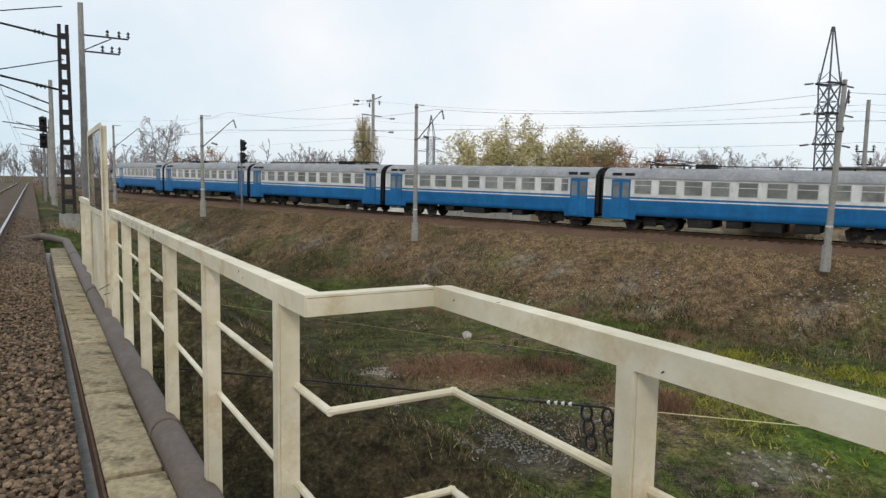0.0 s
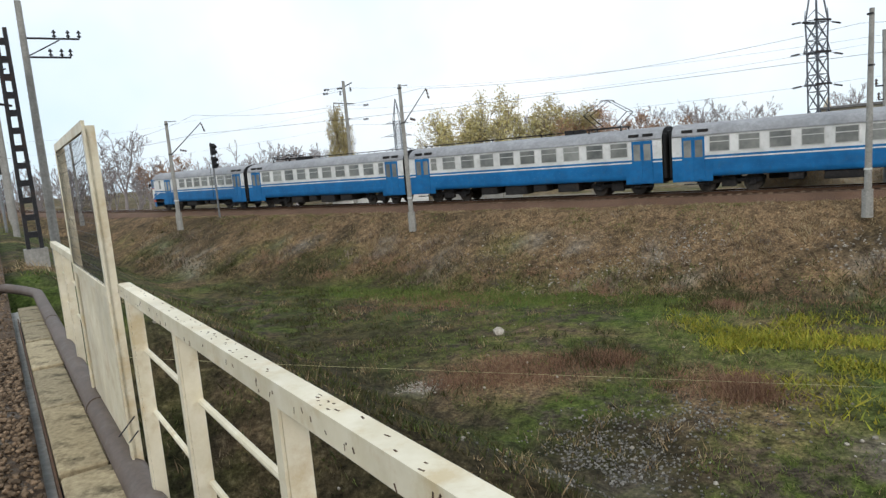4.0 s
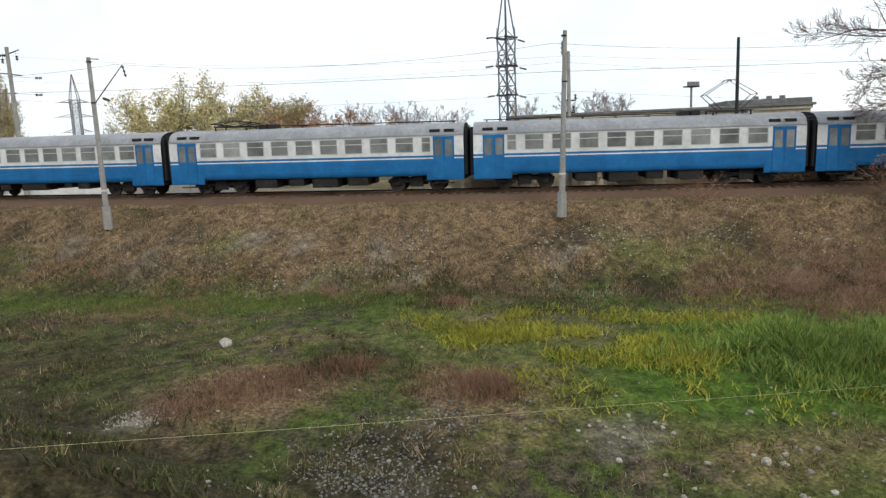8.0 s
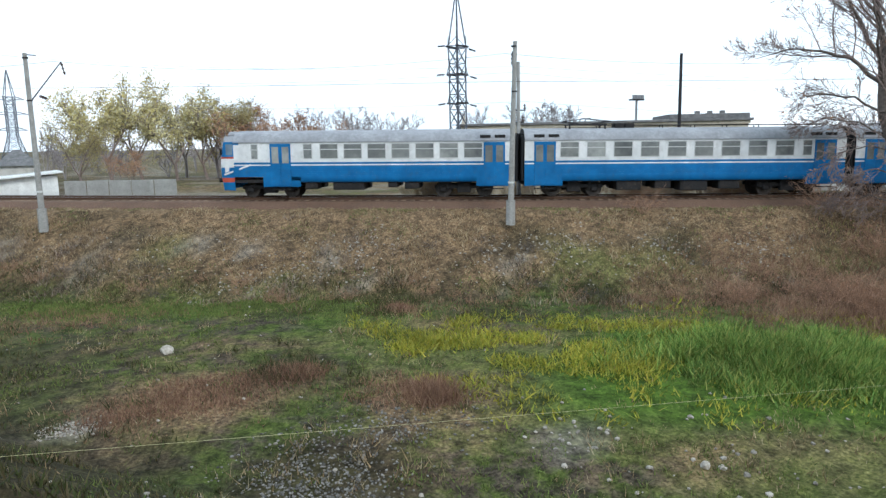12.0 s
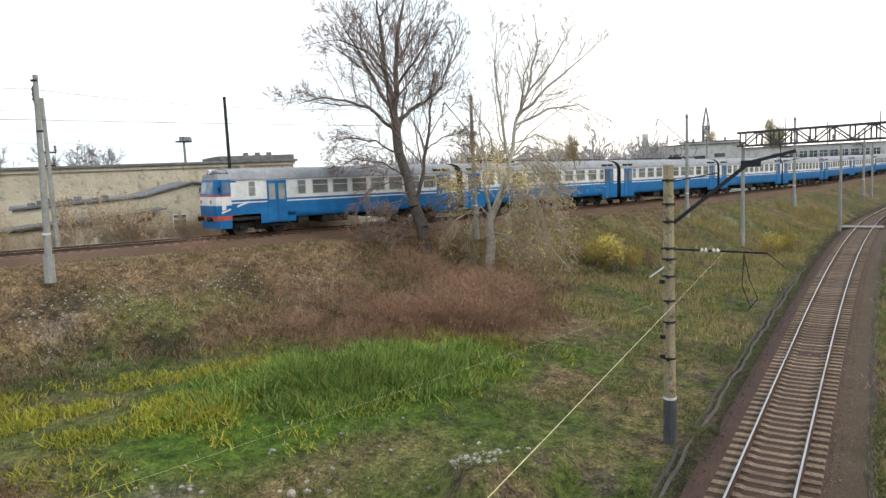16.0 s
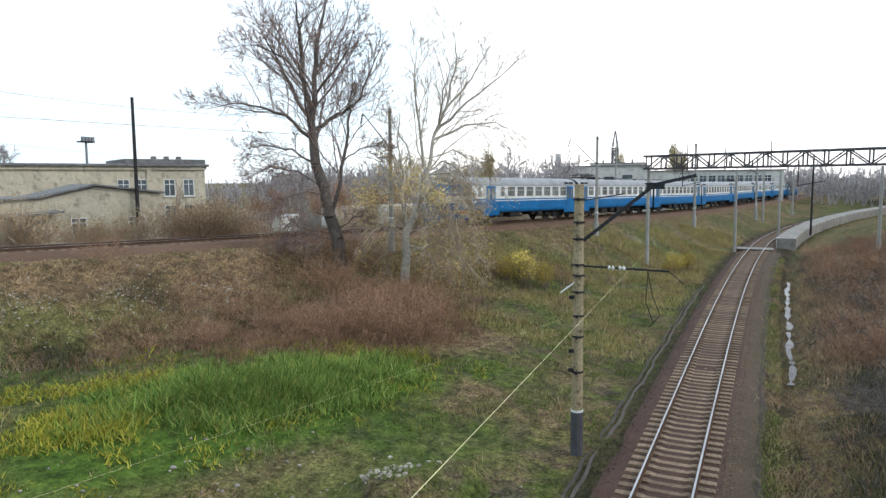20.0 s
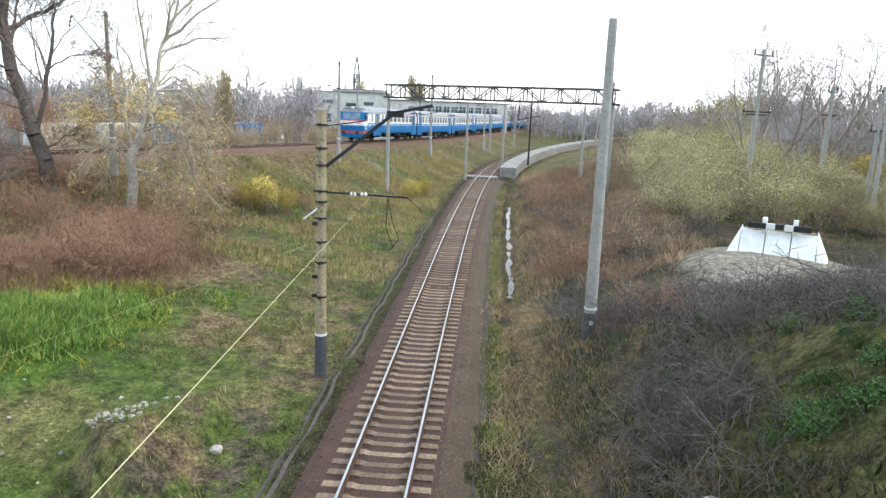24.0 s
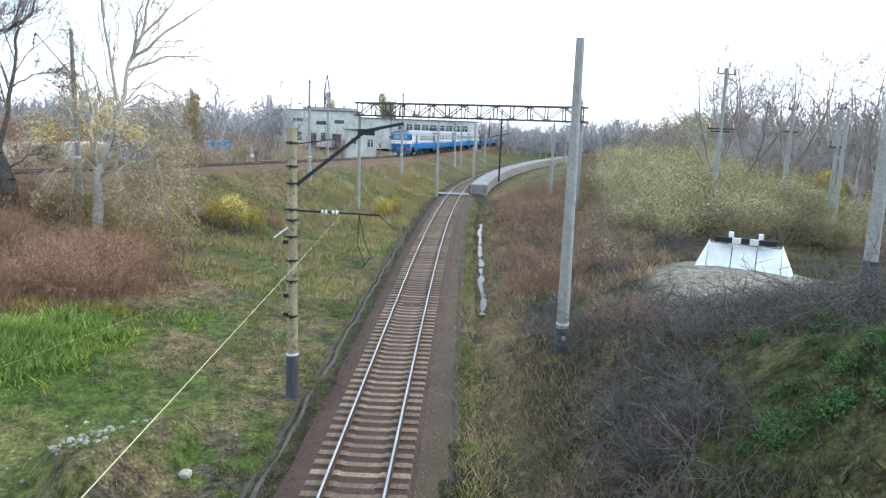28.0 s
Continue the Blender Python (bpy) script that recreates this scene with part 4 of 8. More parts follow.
def build_railing():
    R = empty("bridge_railing", Matrix(), "chipped cream painted steel railing with a stepped-out bay", "railing")
    Z = 8.216
    for a, b in (((-3.74, 0, Z), (2.34, 0, Z)), ((-12, 0.43, Z), (-3.74, 0.43, Z)), ((4.65, 0, Z), (7.4, 0, Z))):
        bm = bmesh.new()
        top_bar(bm, bridge_pt(*a), bridge_pt(*b))
        part("top_rail", bm, CREAM, R)
    bm = bmesh.new()
    a, b = bridge_pt(-3.74, 0.0, Z), bridge_pt(-3.74, 0.43, Z)
    add_beam(bm, a + Vector((0, 0, 0.027)), b + Vector((0, 0, 0.027)), 0.009, 0.053)
    add_beam(bm, a + ALONG * 0.026 + Vector((0, 0, 0.059)), b + ALONG * 0.026 + Vector((0, 0, 0.059)), 0.056, 0.007)
    part("step_rail", bm, CREAM, R)
    posts = [(-3.48 + 1.118 * k, 0) for k in range(6)] + [(4.85, 0), (5.95, 0), (7.05, 0)] + [(-4.6 - 1.118 * k, 0.43) for k in range(6)]
    for s, o in posts:
        bm = bmesh.new()
        angle_post(bm, s, o, 6.75, Z + 0.003)
        p = part("post", bm, CREAM, R)
        bm = bmesh.new()
        bridge_beam(bm, (s + 0.04, o - 0.012, 6.72), (s + 0.04, o - 0.012, 6.92), 0.16, 0.012, OUT)
        part("foot_plate", bm, CREAM, p)
    for z in (7.935, 7.6):
        for (s0, o0), (s1, o1) in (((-3.78, 0.06), (2.3, 0.06)), ((-12, 0.49), (-3.76, 0.49)), ((4.7, 0.06), (7.3, 0.06)), ((-3.77, 0.055), (-3.77, 0.5))):
            bm = bmesh.new()
            add_tube(bm, bridge_pt(s0, o0, z), bridge_pt(s1, o1, z), 0.013, 0.013, 8)
            part("bar", bm, CREAM, R)
    # paint chips on the handrail
    rnd = random.Random(5)
    bm = bmesh.new()
    for k in range(110):
        s = rnd.gauss(0.4, 1.1) if k < 90 else rnd.uniform(-7, 2.5)
        o = 0.0 if s > -3.7 else 0.43
        n, w = rnd.uniform(0.004, 0.018), rnd.uniform(0.002, 0.005)
        if rnd.random() < 0.55:
            c = bridge_pt(s, o + 0.004 + rnd.random() * 0.045, Z + 0.0642)
            add_beam(bm, c - ALONG * n / 2, c + ALONG * n / 2 + OUT * rnd.uniform(-0.004, 0.004), w, 0.0012)
        else:
            c = bridge_pt(s, o - 0.0049, Z + rnd.uniform(0.006, 0.05))
            add_beam(bm, c - Vector((0, 0, n / 2)), c + Vector((0, 0, n / 2)) + ALONG * rnd.uniform(-0.008, 0.008), w, 0.0012, OUT)
    part("paint_chips", bm, RAIL_SIDE, R, "dark flakes where the paint is gone", "stuff")


build_railing()


def build_screen():
    S = empty("mesh_screen", Matrix(), "cream steel framed wire mesh screen over the lower track", "screen")
    s0, s1, z0, z1 = 2.66, 4.58, 7.05, 9.16
    for s in (s0, s1):
        bm = bmesh.new()
        bridge_beam(bm, (s, -0.02, z0), (s, -0.02, z1), 0.065, 0.012, OUT)
        bridge_beam(bm, (s, 0.01, z0), (s, 0.01, z1), 0.06, 0.012, ALONG)
        part("upright", bm, CREAM, S)
    for z in (z1, 8.2, 7.08):
        bm = bmesh.new()
        bridge_beam(bm, (s0, -0.018, z), (s1, -0.018, z), 0.02, 0.06)
        part("cross_bar", bm, CREAM, S)
    bm = bmesh.new()
    bridge_beam(bm, (s0 + 0.05, 0.0, 7.62), (s1 - 0.05, 0.0, 7.62), 0.006, 1.05)
    part("sheet", bm, CREAM, S, "solid painted steel sheet below the mesh")
    bm = bmesh.new()
    n = 26
    for k in range(n):
        s = s0 + (s1 - s0) * (k + 0.5) / n
        bridge_beam(bm, (s, -0.02, 8.22), (s, -0.02, z1), 0.0022, 0.0022)
    for k in range(13):
        z = 8.25 + 0.07 * k
        bridge_beam(bm, (s0, -0.022, z), (s1, -0.022, z), 0.0022, 0.0022)
    part("wire_mesh", bm, DARK_STEEL, S, "dark woven wire")
    bm = bmesh.new()
    bridge_beam(bm, (s0 - 0.25, -0.1, 7.42), (s0 + 0.15, 0.1, 7.45), 0.006, 0.006)
    bridge_beam(bm, (s0 - 0.22, -0.05, 7.36), (s0 + 0.05, 0.05, 7.34), 0.006, 0.006)
    part("tie_wire", bm, DARK_STEEL, S)


build_screen()

# ---- line-side posts, wires and steelwork ----
PORCELAIN = material("brown_porcelain", (0.09, 0.055, 0.04), (0.06, 0.035, 0.028), 0.25, grain=5, bump=0.0, spec=0.6)
PORCELAIN_WHITE = material("white_porcelain", (0.75, 0.74, 0.7), (0.66, 0.65, 0.6), 0.25, grain=5, bump=0.0, spec=0.6)
TAR = material("tarred_foot", (0.1, 0.1, 0.11), (0.06, 0.06, 0.065), 0.85, grain=10, coarse=2)
WIRE_PALE = material("pale_insulated_wire", (0.56, 0.52, 0.28), (0.5, 0.46, 0.24), 0.6, grain=3, bump=0)


def add_insulator(bm, a, b, r=0.06, n=4):
    a, b = Vector(a), Vector(b)
    add_tube(bm, a, b, r * 0.35, r * 0.35, 6)
    for k in range(n):
        p = a.lerp(b, (k + 0.3) / n)
        q = a.lerp(b, (k + 0.75) / n)
        add_tube(bm, p, q, r, r * 0.5, 8)


def concrete_pole(x, y, z0, z1, r=0.2, label="tall tapered grey concrete pole", group="concrete poles", lean=(0, 0), mat=None, foot=True, name="concrete_pole"):
    P = empty(name, pose(x, y, 0), label, "pole", group)
    mat = mat or CONCRETE
    top = Vector((lean[0], lean[1], z1))
    tube_part("shaft", (0, 0, z0 - 0.5), top, r, r * 0.62, mat, P, 12)
    if foot:
        tube_part("footing", (0, 0, z0 - 0.6), (lean[0] * 0.08, lean[1] * 0.08, z0 + 0.8), r * 1.45, r * 1.4, CONCRETE, P, 8)
        tube_part("ring", (lean[0] * 0.2, lean[1] * 0.2, z0 + 1.75), (lean[0] * 0.2, lean[1] * 0.2, z0 + 1.85), r * 1.02, r * 1.02, WHITE_PAINT, P, 12)
    return P


def contact_pole(x, y, z0, z1, sway=(0, 0), reach=3.1, flip=1):
    """A concrete pole beside the far line, with a raking bracket that reaches over the track."""
    P = concrete_pole(x, y, z0, z1, 0.185, "concrete overhead line pole with a raking bracket", "overhead line poles", sway)
    slope = up_y(x + 0.5) - up_y(x - 0.5)
    n = Vector((-slope, 1, 0)).normalized() * flip
    f = Vector((sway[0], sway[1], 0))
    zb = z1 - 2.7
    tip = n * reach + f + Vector((0, 0, z1 - 0.15))
    tube_part("bracket", f * 0.75 + n * 0.1 + Vector((0, 0, zb)), tip, 0.045, 0.035, DARK_STEEL, P, 6)
    bm = bmesh.new()
    add_insulator(bm, tip - Vector((0, 0, 0.05)), tip - Vector((0, 0, 0.75)) + n * 0.25, 0.1, 3)
    m = f * 0.8 + n * 0.9 + Vector((0, 0, zb + 0.35))
    add_insulator(bm, m, m + n * 0.6 + Vector((0, 0, -0.12)), 0.1, 3)
    part("insulator", bm, PORCELAIN, P)
    bm = bmesh.new()
    add_beam(bm, f + Vector((0, 0, z1 - 0.08)), f + n * 0.9 + Vector((0, 0, z1 - 0.02)), 0.05, 0.05)
    part("top_arm", bm, DARK_STEEL, P)
    bm = bmesh.new()
    for zz in (zb, z1 - 0.3):
        add_tube(bm, f * 0.8 + Vector((0, 0, zz)), f * 0.8 + Vector((0, 0, zz + 0.08)), 0.16, 0.16, 12)
    part("clamp", bm, DARK_STEEL, P)
    return P


contact_pole(-3.02, 47.11, 4.75, 14.48)
contact_pole(20.75, 32.96, 4.85, 14.28, (0.26, -0.16))
contact_pole(-22.5, 53.5, 5.9, 14.1)
contact_pole(-44, 77, 5.9, 15.0)
contact_pole(44.5, 20.84, 4.5, 14.0)
contact_pole(70.4, 10.2, 3.8, 13.17)
contact_pole(92.0, 1.2, 3.4, 13.2)
contact_pole(118, -7.5, 3.0, 12.2)
contact_pole(-70, 104, 6.2, 15.6)


def power_pole(x, y, z0, z1, arms, r=0.17, mat=None, label="slim grey pole with crossarms and dark insulators", axis=(1, 0, 0), group="power poles"):
    """arms: rows of height, half length and how many insulators."""
    P = empty("power_pole", pose(x, y, 0), label, "pole", group)
    tube_part("shaft", (0, 0, z0 - 0.5), (0, 0, z1), r, r * 0.7, mat or CONCRETE, P, 10)
    ax = Vector(axis).normalized()
    for z, half, n in arms:
        bm = bmesh.new()
        add_beam(bm, -ax * half + Vector((0, 0, z)), ax * half + Vector((0, 0, z)), 0.09, 0.09)
        part("crossarm", bm, DARK_STEEL, P)
        for k in range(n):
            q = ax * (half * (2 * k / max(1, n - 1) - 1) * 0.92) + Vector((0, 0, z))
            bm = bmesh.new()
            add_insulator(bm, q + Vector((0, 0, 0.05)), q + Vector((0, 0, 0.42)), 0.12, 2)
            part("insulator", bm, PORCELAIN, P)
    return P


def strain_pole():
    P = power_pole(-12.0, 78.4, 5.4, 19.1, [(14.8, 0.4, 0)], 0.24, label="tall power pole with staggered strain insulators beside the yellow poplar")
    beam_part("crossarm", (-0.3, 0, 18.3), (1.0, 0, 18.85), 0.1, 0.1, DARK_STEEL, P)
    beam_part("crossarm", (-1.4, 0, 16.75), (1.0, 0, 16.45), 0.1, 0.1, DARK_STEEL, P)
    for x, z in ((-2.0, 18.3), (-2.15, 17.85), (-0.5, 18.3), (2.35, 16.2), (2.2, 14.6)):
        bm = bmesh.new()
        for o in (-0.16, 0.16):
            add_insulator(bm, Vector((x + o - 0.14, 0, z)), Vector((x + o + 0.14, 0, z)), 0.17, 2)
        add_beam(bm, (0, 0, z + 0.15), (x, 0, z), 0.025, 0.025)
        part("insulator", bm, DARK_STEEL, P, "dark pair of strain insulators")
    for x, z in ((-0.45, 17.7), (0.75, 18.0)):
        bm = bmesh.new()
        add_insulator(bm, Vector((x, 0, z + 0.3)), Vector((x, 0, z - 0.15)), 0.17, 3)
        add_beam(bm, (x, 0, z + 0.2), (x * 0.9, 0, 18.6), 0.03, 0.03)
        part("insulator", bm, DARK_STEEL, P, "dark hanging insulator")


strain_pole()
power_pole(26.1, 40.4, 4.4, 14.2, [(11.0, 0.55, 2), (10.2, 0.4, 2)], 0.16, label="slim concrete pole with low insulators behind the train")
power_pole(42.7, 42.2, 4.3, 15.6, [], 0.17, DARK_STEEL, "bare dark steel pole in front of the yellow building")
power_pole(89.4, 10.6, 4.0, 12.9, [(12.3, 1.5, 2), (11.0, 1.2, 2)], 0.16, label="pole with double crossarms beyond the far line")
power_pole(50.2, -22.55, 3.2, 13.8, [(13.5, 0.9, 3), (9.6, 1.3, 2), (9.4, 0.9, 0)], 0.17, label="leaning concrete pole with crossarms in the yellow scrub", axis=(0.4, -1, 0))
power_pole(52.5, -29.1, 3.6, 11.7, [(11.3, 0.5, 2), (9.6, 0.8, 0)], 0.22, label="short thick pole with crossarm by the wood", axis=(0.4, -1, 0))
power_pole(46.6, -29.2, 3.6, 11.5, [(11.2, 0.4, 2), (8.6, 0.7, 2)], 0.16, label="paired pole with crossarm by the wood", axis=(0.4, -1, 0))
power_pole(44.9, -28.6, 3.6, 11.2, [], 0.15, label="plain concrete stay pole by the wood")

# wires run between the power poles and off beside the lines
WIRE = material("overhead_wire", (0.07, 0.07, 0.075), (0.05, 0.05, 0.05), 0.6, 0.4, grain=3, bump=0)


def wire(a, b, sag, r=0.007, mat=None, name="overhead_wire", label="thin dark overhead wire with a slack sag", n=18, group="overhead wires"):
    a, b = Vector(a), Vector(b)
    cu = [a.lerp(b, i / n) - Vector((0, 0, 4 * sag * (i / n) * (1 - i / n))) for i in range(n + 1)]
    side = Vector((b.y - a.y, a.x - b.x, 0)).normalized() * r
    verts, faces = [], []
    for i, p in enumerate(cu):
        verts += [p + side, p + Vector((0, 0, r)), p - side, p - Vector((0, 0, r))]
        if i:
            k = 4 * i
            faces += [(k - 4 + j, k - 4 + (j + 1) % 4, k + (j + 1) % 4, k + j) for j in range(4)]
    return tagged(raw(name, verts, faces, mat or WIRE), label, "wire", group)


for dx, dz in ((-0.9, 16.0), (0.9, 14.1), (0.0, 18.3)):
    wire((-12.0 + dx, 78.4, dz), (26.1 + dx * 0.5, 40.4, min(13.9, dz - 2.5)), 0.8)
    wire((26.1 + dx * 0.5, 40.4, min(13.9, dz - 2.5)), (95 + dx, 30, dz - 3), 1.2)
    wire((-12.0 + dx, 78.4, dz), (-80, 120, dz + 1), 1.2)
for p, q in (((-44, 77), (-22.5, 53.5)), ((-3.02, 47.1), (20.72, 33)), ((-22.5, 53.5), (-3.02, 47.1)), ((20.72, 33), (44.5, 20.84)), ((44.5, 20.84), (70.4, 10.2)), ((70.4, 10.2), (92, 1.2)), ((92, 1.2), (118, -7.5))):
    n1 = Vector((0.45, 0.89, 0)) * 2.9
    za, zb = up_z(p[0]) + 6.9, up_z(q[0]) + 6.9
    wire(Vector((*p, za)) + n1, Vector((*q, zb)) + n1, 0.05, 0.012, label="contact wire over the far line")
    wire(Vector((*p, za + 1.6)) + n1, Vector((*q, zb + 1.6)) + n1, 0.7, 0.01, label="messenger wire over the far line")


def build_mast():
    """The mast beside the lower line with its cantilever over the track."""
    M = empty("catenary_mast", pose(22.75, 3.9, 0), "pale concrete catenary mast with black cantilever and steel bands", "mast")
    tube_part("shaft", (0, 0, -0.8), (-0.02, 0, 8.76), 0.2, 0.155, CONCRETE_WARM, M, 12)
    tube_part("tarred_base", (0, 0, -0.8), (0, 0, 1.15), 0.212, 0.207, TAR, M, 12, "black tarred base")
    tube_part("white_ring", (0, 0, 1.15), (0, 0, 1.23), 0.209, 0.208, WHITE_PAINT, M, 12)
    for z in (2.5, 3.7, 4.4, 5.2, 5.75, 6.1, 6.95, 7.5, 8.25):
        bm = bmesh.new()
        add_tube(bm, (0, 0, z), (0, 0, z + 0.06), 0.205, 0.2, 12)
        add_box(bm, -0.29, -0.19, -0.04, 0.04, z - 0.02, z + 0.08)
        part("band", bm, DARK_STEEL, M)
    bm = bmesh.new()
    add_beam(bm, (0, -0.15, 6.93), (0, -2.38, 8.76), 0.09, 0.11)
    add_beam(bm, (0, -2.34, 8.74), (0, -3.58, 9.02), 0.09, 0.1)
    add_box(bm, -0.04, 0.04, -2.65, -2.1, 8.6, 8.8)
    part("cantilever", bm, BLACK_PAINT, M, "black steel cantilever arm")
    bm = bmesh.new()
    add_beam(bm, (0, 0.1, 8.2), (0.3, -1.4, 8.45), 0.035, 0.035)
    part("upper_stay", bm, DARK_STEEL, M)
    bm = bmesh.new()
    add_beam(bm, (0.02, 0.25, 6.1), (0.05, -2.85, 6.0), 0.05, 0.06)
    part("lower_arm", bm, DARK_STEEL, M)
    for y in (-1.05, -1.4):
        bm = bmesh.new()
        add_insulator(bm, (0.03, y + 0.12, 6.06), (0.03, y - 0.12, 6.05), 0.09, 2)
        part("insulator", bm, PORCELAIN_WHITE, M)
    bm = bmesh.new()
    add_tube(bm, (-0.1, 0.1, 5.55), (-0.25, 0.55, 5.2), 0.03, 0.03, 6)
    part("stay_hook", bm, WHITE_PAINT, M)
    bm = bmesh.new()
    for p, q in (((-2.2, 5.98), (-2.35, 5.2)), ((-2.35, 5.2), (-2.6, 4.6)), ((-2.6, 4.6), (-2.3, 4.2)), ((-2.2, 5.98), (-2.15, 5.0)), ((-2.15, 5.0), (-2.4, 4.3)), ((-2.85, 6.0), (-3.3, 5.6))):
        add_tube(bm, (0.03, p[0], p[1]), (0.05, q[0], q[1]), 0.014, 0.014, 5)
    part("loose_wire", bm, DARK_STEEL, M)
    for z in (3.2, 2.55, 5.0):
        bm = bmesh.new()
        add_box(bm, -0.24, -0.16, 0.1, 0.26, z, z + 0.12)
        part("bracket_stub", bm, DARK_STEEL, M)


build_mast()
wire((4.4, 2.4, 6.2), (69.4, 5.15, 1.95), 0.05, 0.0065, WIRE_PALE, "stay_wire", "pale yellowish wire slanting down from the bridge to the gantry", 14, "stay wires")
wire((22.6, 3.92, 4.5), (-1.7, 7.3, 6.25), 0.03, 0.0018, WIRE_PALE, "stay_wire", "pale slack wire running from the mast to the bridge", 10, "stay wires")
wire((-1.7, 7.3, 6.25), (-9.5, 9.6, 6.6), 0.03, 0.003, WIRE_PALE, "stay_wire", "pale slack wire running along to the abutment", 6, "stay wires")


def build_shackles():
    S = empty("wire_strainer", Matrix(), "dark insulator string and looped shackles where the wire meets the bridge", "insulator")
    a, b = Vector((4.4, 2.4, 6.2)), bridge_pt(3.5, 0.35, 6.3)
    bm = bmesh.new()
    add_tube(bm, a, b, 0.014, 0.014, 6)
    part("tie", bm, DARK_STEEL, S)
    for k in (0.06, 0.13):
        bm = bmesh.new()
        add_insulator(bm, a.lerp(b, k), a.lerp(b, k + 0.055), 0.03, 4)
        part("insulator", bm, PORCELAIN_WHITE if k < 0.1 else PORCELAIN, S)
    for off in (Vector((0.02, -0.02, 0)), Vector((-0.18, 0.16, -0.02))):
        for k in range(3):
            bm = bmesh.new()
            n = 10
            c = a + off - Vector((0, 0, 0.1 + 0.17 * k)) + Vector((0.03 * k, 0.0, 0))
            ring = [c + Vector((0.055 * math.cos(w), -0.03 * math.cos(w), 0.1 * math.sin(w))) for w in [math.tau * i / n for i in range(n)]]
            for p, q in zip(ring, ring[1:] + ring[:1]):
                add_tube(bm, p, q, 0.016, 0.016, 5, False)
            part("shackle", bm, BLACK_PAINT, S)


build_shackles()


# tall pole on the wooded side
P = concrete_pole(23.96, -5.61, 0.9, 12.09, 0.23, "tall tapered concrete pole with grey foot and white disc", "trackside poles", (0.04, 0.06), foot=False)
tube_part("painted_foot", (0, 0, 0.2), (0, 0.01, 1.95), 0.245, 0.238, TAR, P, 12, "grey painted foot")
tube_part("ring", (0, 0.01, 2.08), (0, 0.01, 2.15), 0.236, 0.236, WHITE_PAINT, P, 12)
tube_part("number_disc", (-0.22, 0.0, 1.62), (-0.255, -0.002, 1.62), 0.085, 0.085, WHITE_PAINT, P, 14)
P = concrete_pole(17.3, -12.1, 3.4, 12.5, 0.2, "concrete pole with a dark painted foot on the scrubby bank", "trackside poles", (0.2, 0.0), foot=False)
tube_part("painted_foot", (0, 0, 2.2), (0.02, 0, 5.9), 0.215, 0.21, TAR, P, 12, "dark painted foot")


GANTRY_STEEL = material("dull_grey_steel", (0.1, 0.1, 0.108), (0.055, 0.055, 0.058), 0.7, 0.3, grain=10, stain=(0.14, 0.08, 0.05))


def build_gantry():
    G = empty("signal_gantry", Matrix(), "grey lattice steel gantry spanning both lines on tall legs", "gantry")
    a, b = Vector((69.4, 5.15, 0)), Vector((59.3, -14.5, 0))
    d = (b - a).normalized()
    zb, zt = 9.85, 11.05
    for p, z0 in ((a, 0.4), (b, 0.6)):
        tube_part("leg", (p.x, p.y, z0 - 0.6), (p.x, p.y, zb + 0.1), 0.2, 0.15, CONCRETE, G, 10)
    tube_part("leg", (b.x + 1.2, b.y - 0.25, 0.2), (b.x + 1.2, b.y - 0.25, zb), 0.2, 0.15, CONCRETE, G, 10)
    n = 14
    side = Vector((d.y, -d.x, 0))
    for w in (-0.45, 0.45):
        o = side * w
        for z in (zb, zt):
            bm = bmesh.new()
            add_beam(bm, a + o + Vector((0, 0, z)) - d * 0.3, b + o + Vector((0, 0, z)) + d * 0.4, 0.17, 0.17)
            part("chord", bm, GANTRY_STEEL, G)
        for i in range(n + 1):
            p = a.lerp(b, i / n) + o
            bm = bmesh.new()
            add_beam(bm, p + Vector((0, 0, zb)), p + Vector((0, 0, zt)), 0.1, 0.1, d)
            part("vertical", bm, GANTRY_STEEL, G)
            if i < n:
                q = a.lerp(b, (i + 1) / n) + o
                bm = bmesh.new()
                add_beam(bm, p + Vector((0, 0, zt if i % 2 else zb)), q + Vector((0, 0, zb if i % 2 else zt)), 0.09, 0.09)
                part("diagonal", bm, GANTRY_STEEL, G)
    for k, h in ((0.18, 1.1), (0.12, 0.5), (0.52, 0.9), (0.34, 0.45)):
        p = a.lerp(b, k)
        tube_part("spike", (p.x, p.y, zb - 0.2), (p.x, p.y, zt + h), 0.05, 0.035, DARK_STEEL, G, 6)
    for k in (0.08, 0.14, 0.2, 0.27, 0.36, 0.45, 0.62, 0.8):
        p = a.lerp(b, k)
        bm = bmesh.new()
        add_insulator(bm, (p.x, p.y, zb + 0.02), (p.x, p.y, zb + 0.55), 0.12, 3)
        part("insulator", bm, PORCELAIN, G)
    for k in (0.16, 0.62):
        p = a.lerp(b, k)
        bm = bmesh.new()
        add_beam(bm, (p.x, p.y, zb), (p.x, p.y, zb - 1.7), 0.07, 0.07)
        add_beam(bm, (p.x, p.y, zb - 1.6), (p.x, p.y - 2.0, zb - 1.2), 0.05, 0.05)
        part("hanger", bm, DARK_STEEL, G)


build_gantry()
for q in ((85, -3.3, 1.0, 9.6), (104.7, -9.6, 1.2, 9.9), (73.5, -15.1, 1.0, 9.9), (124, -9, 2.2, 10), (140, -15, 2.4, 10.5), (160, -36, 2, 10.5)):
    concrete_pole(q[0], q[1], q[2], q[3], 0.19, "slender concrete line pole near the platform", "line poles by the platform", foot=False)
P = concrete_pole(104.4, -13.5, 1.6, 12.0, 0.15, "dark steel lighting column on the platform", "platform columns", foot=False, mat=DARK_STEEL)


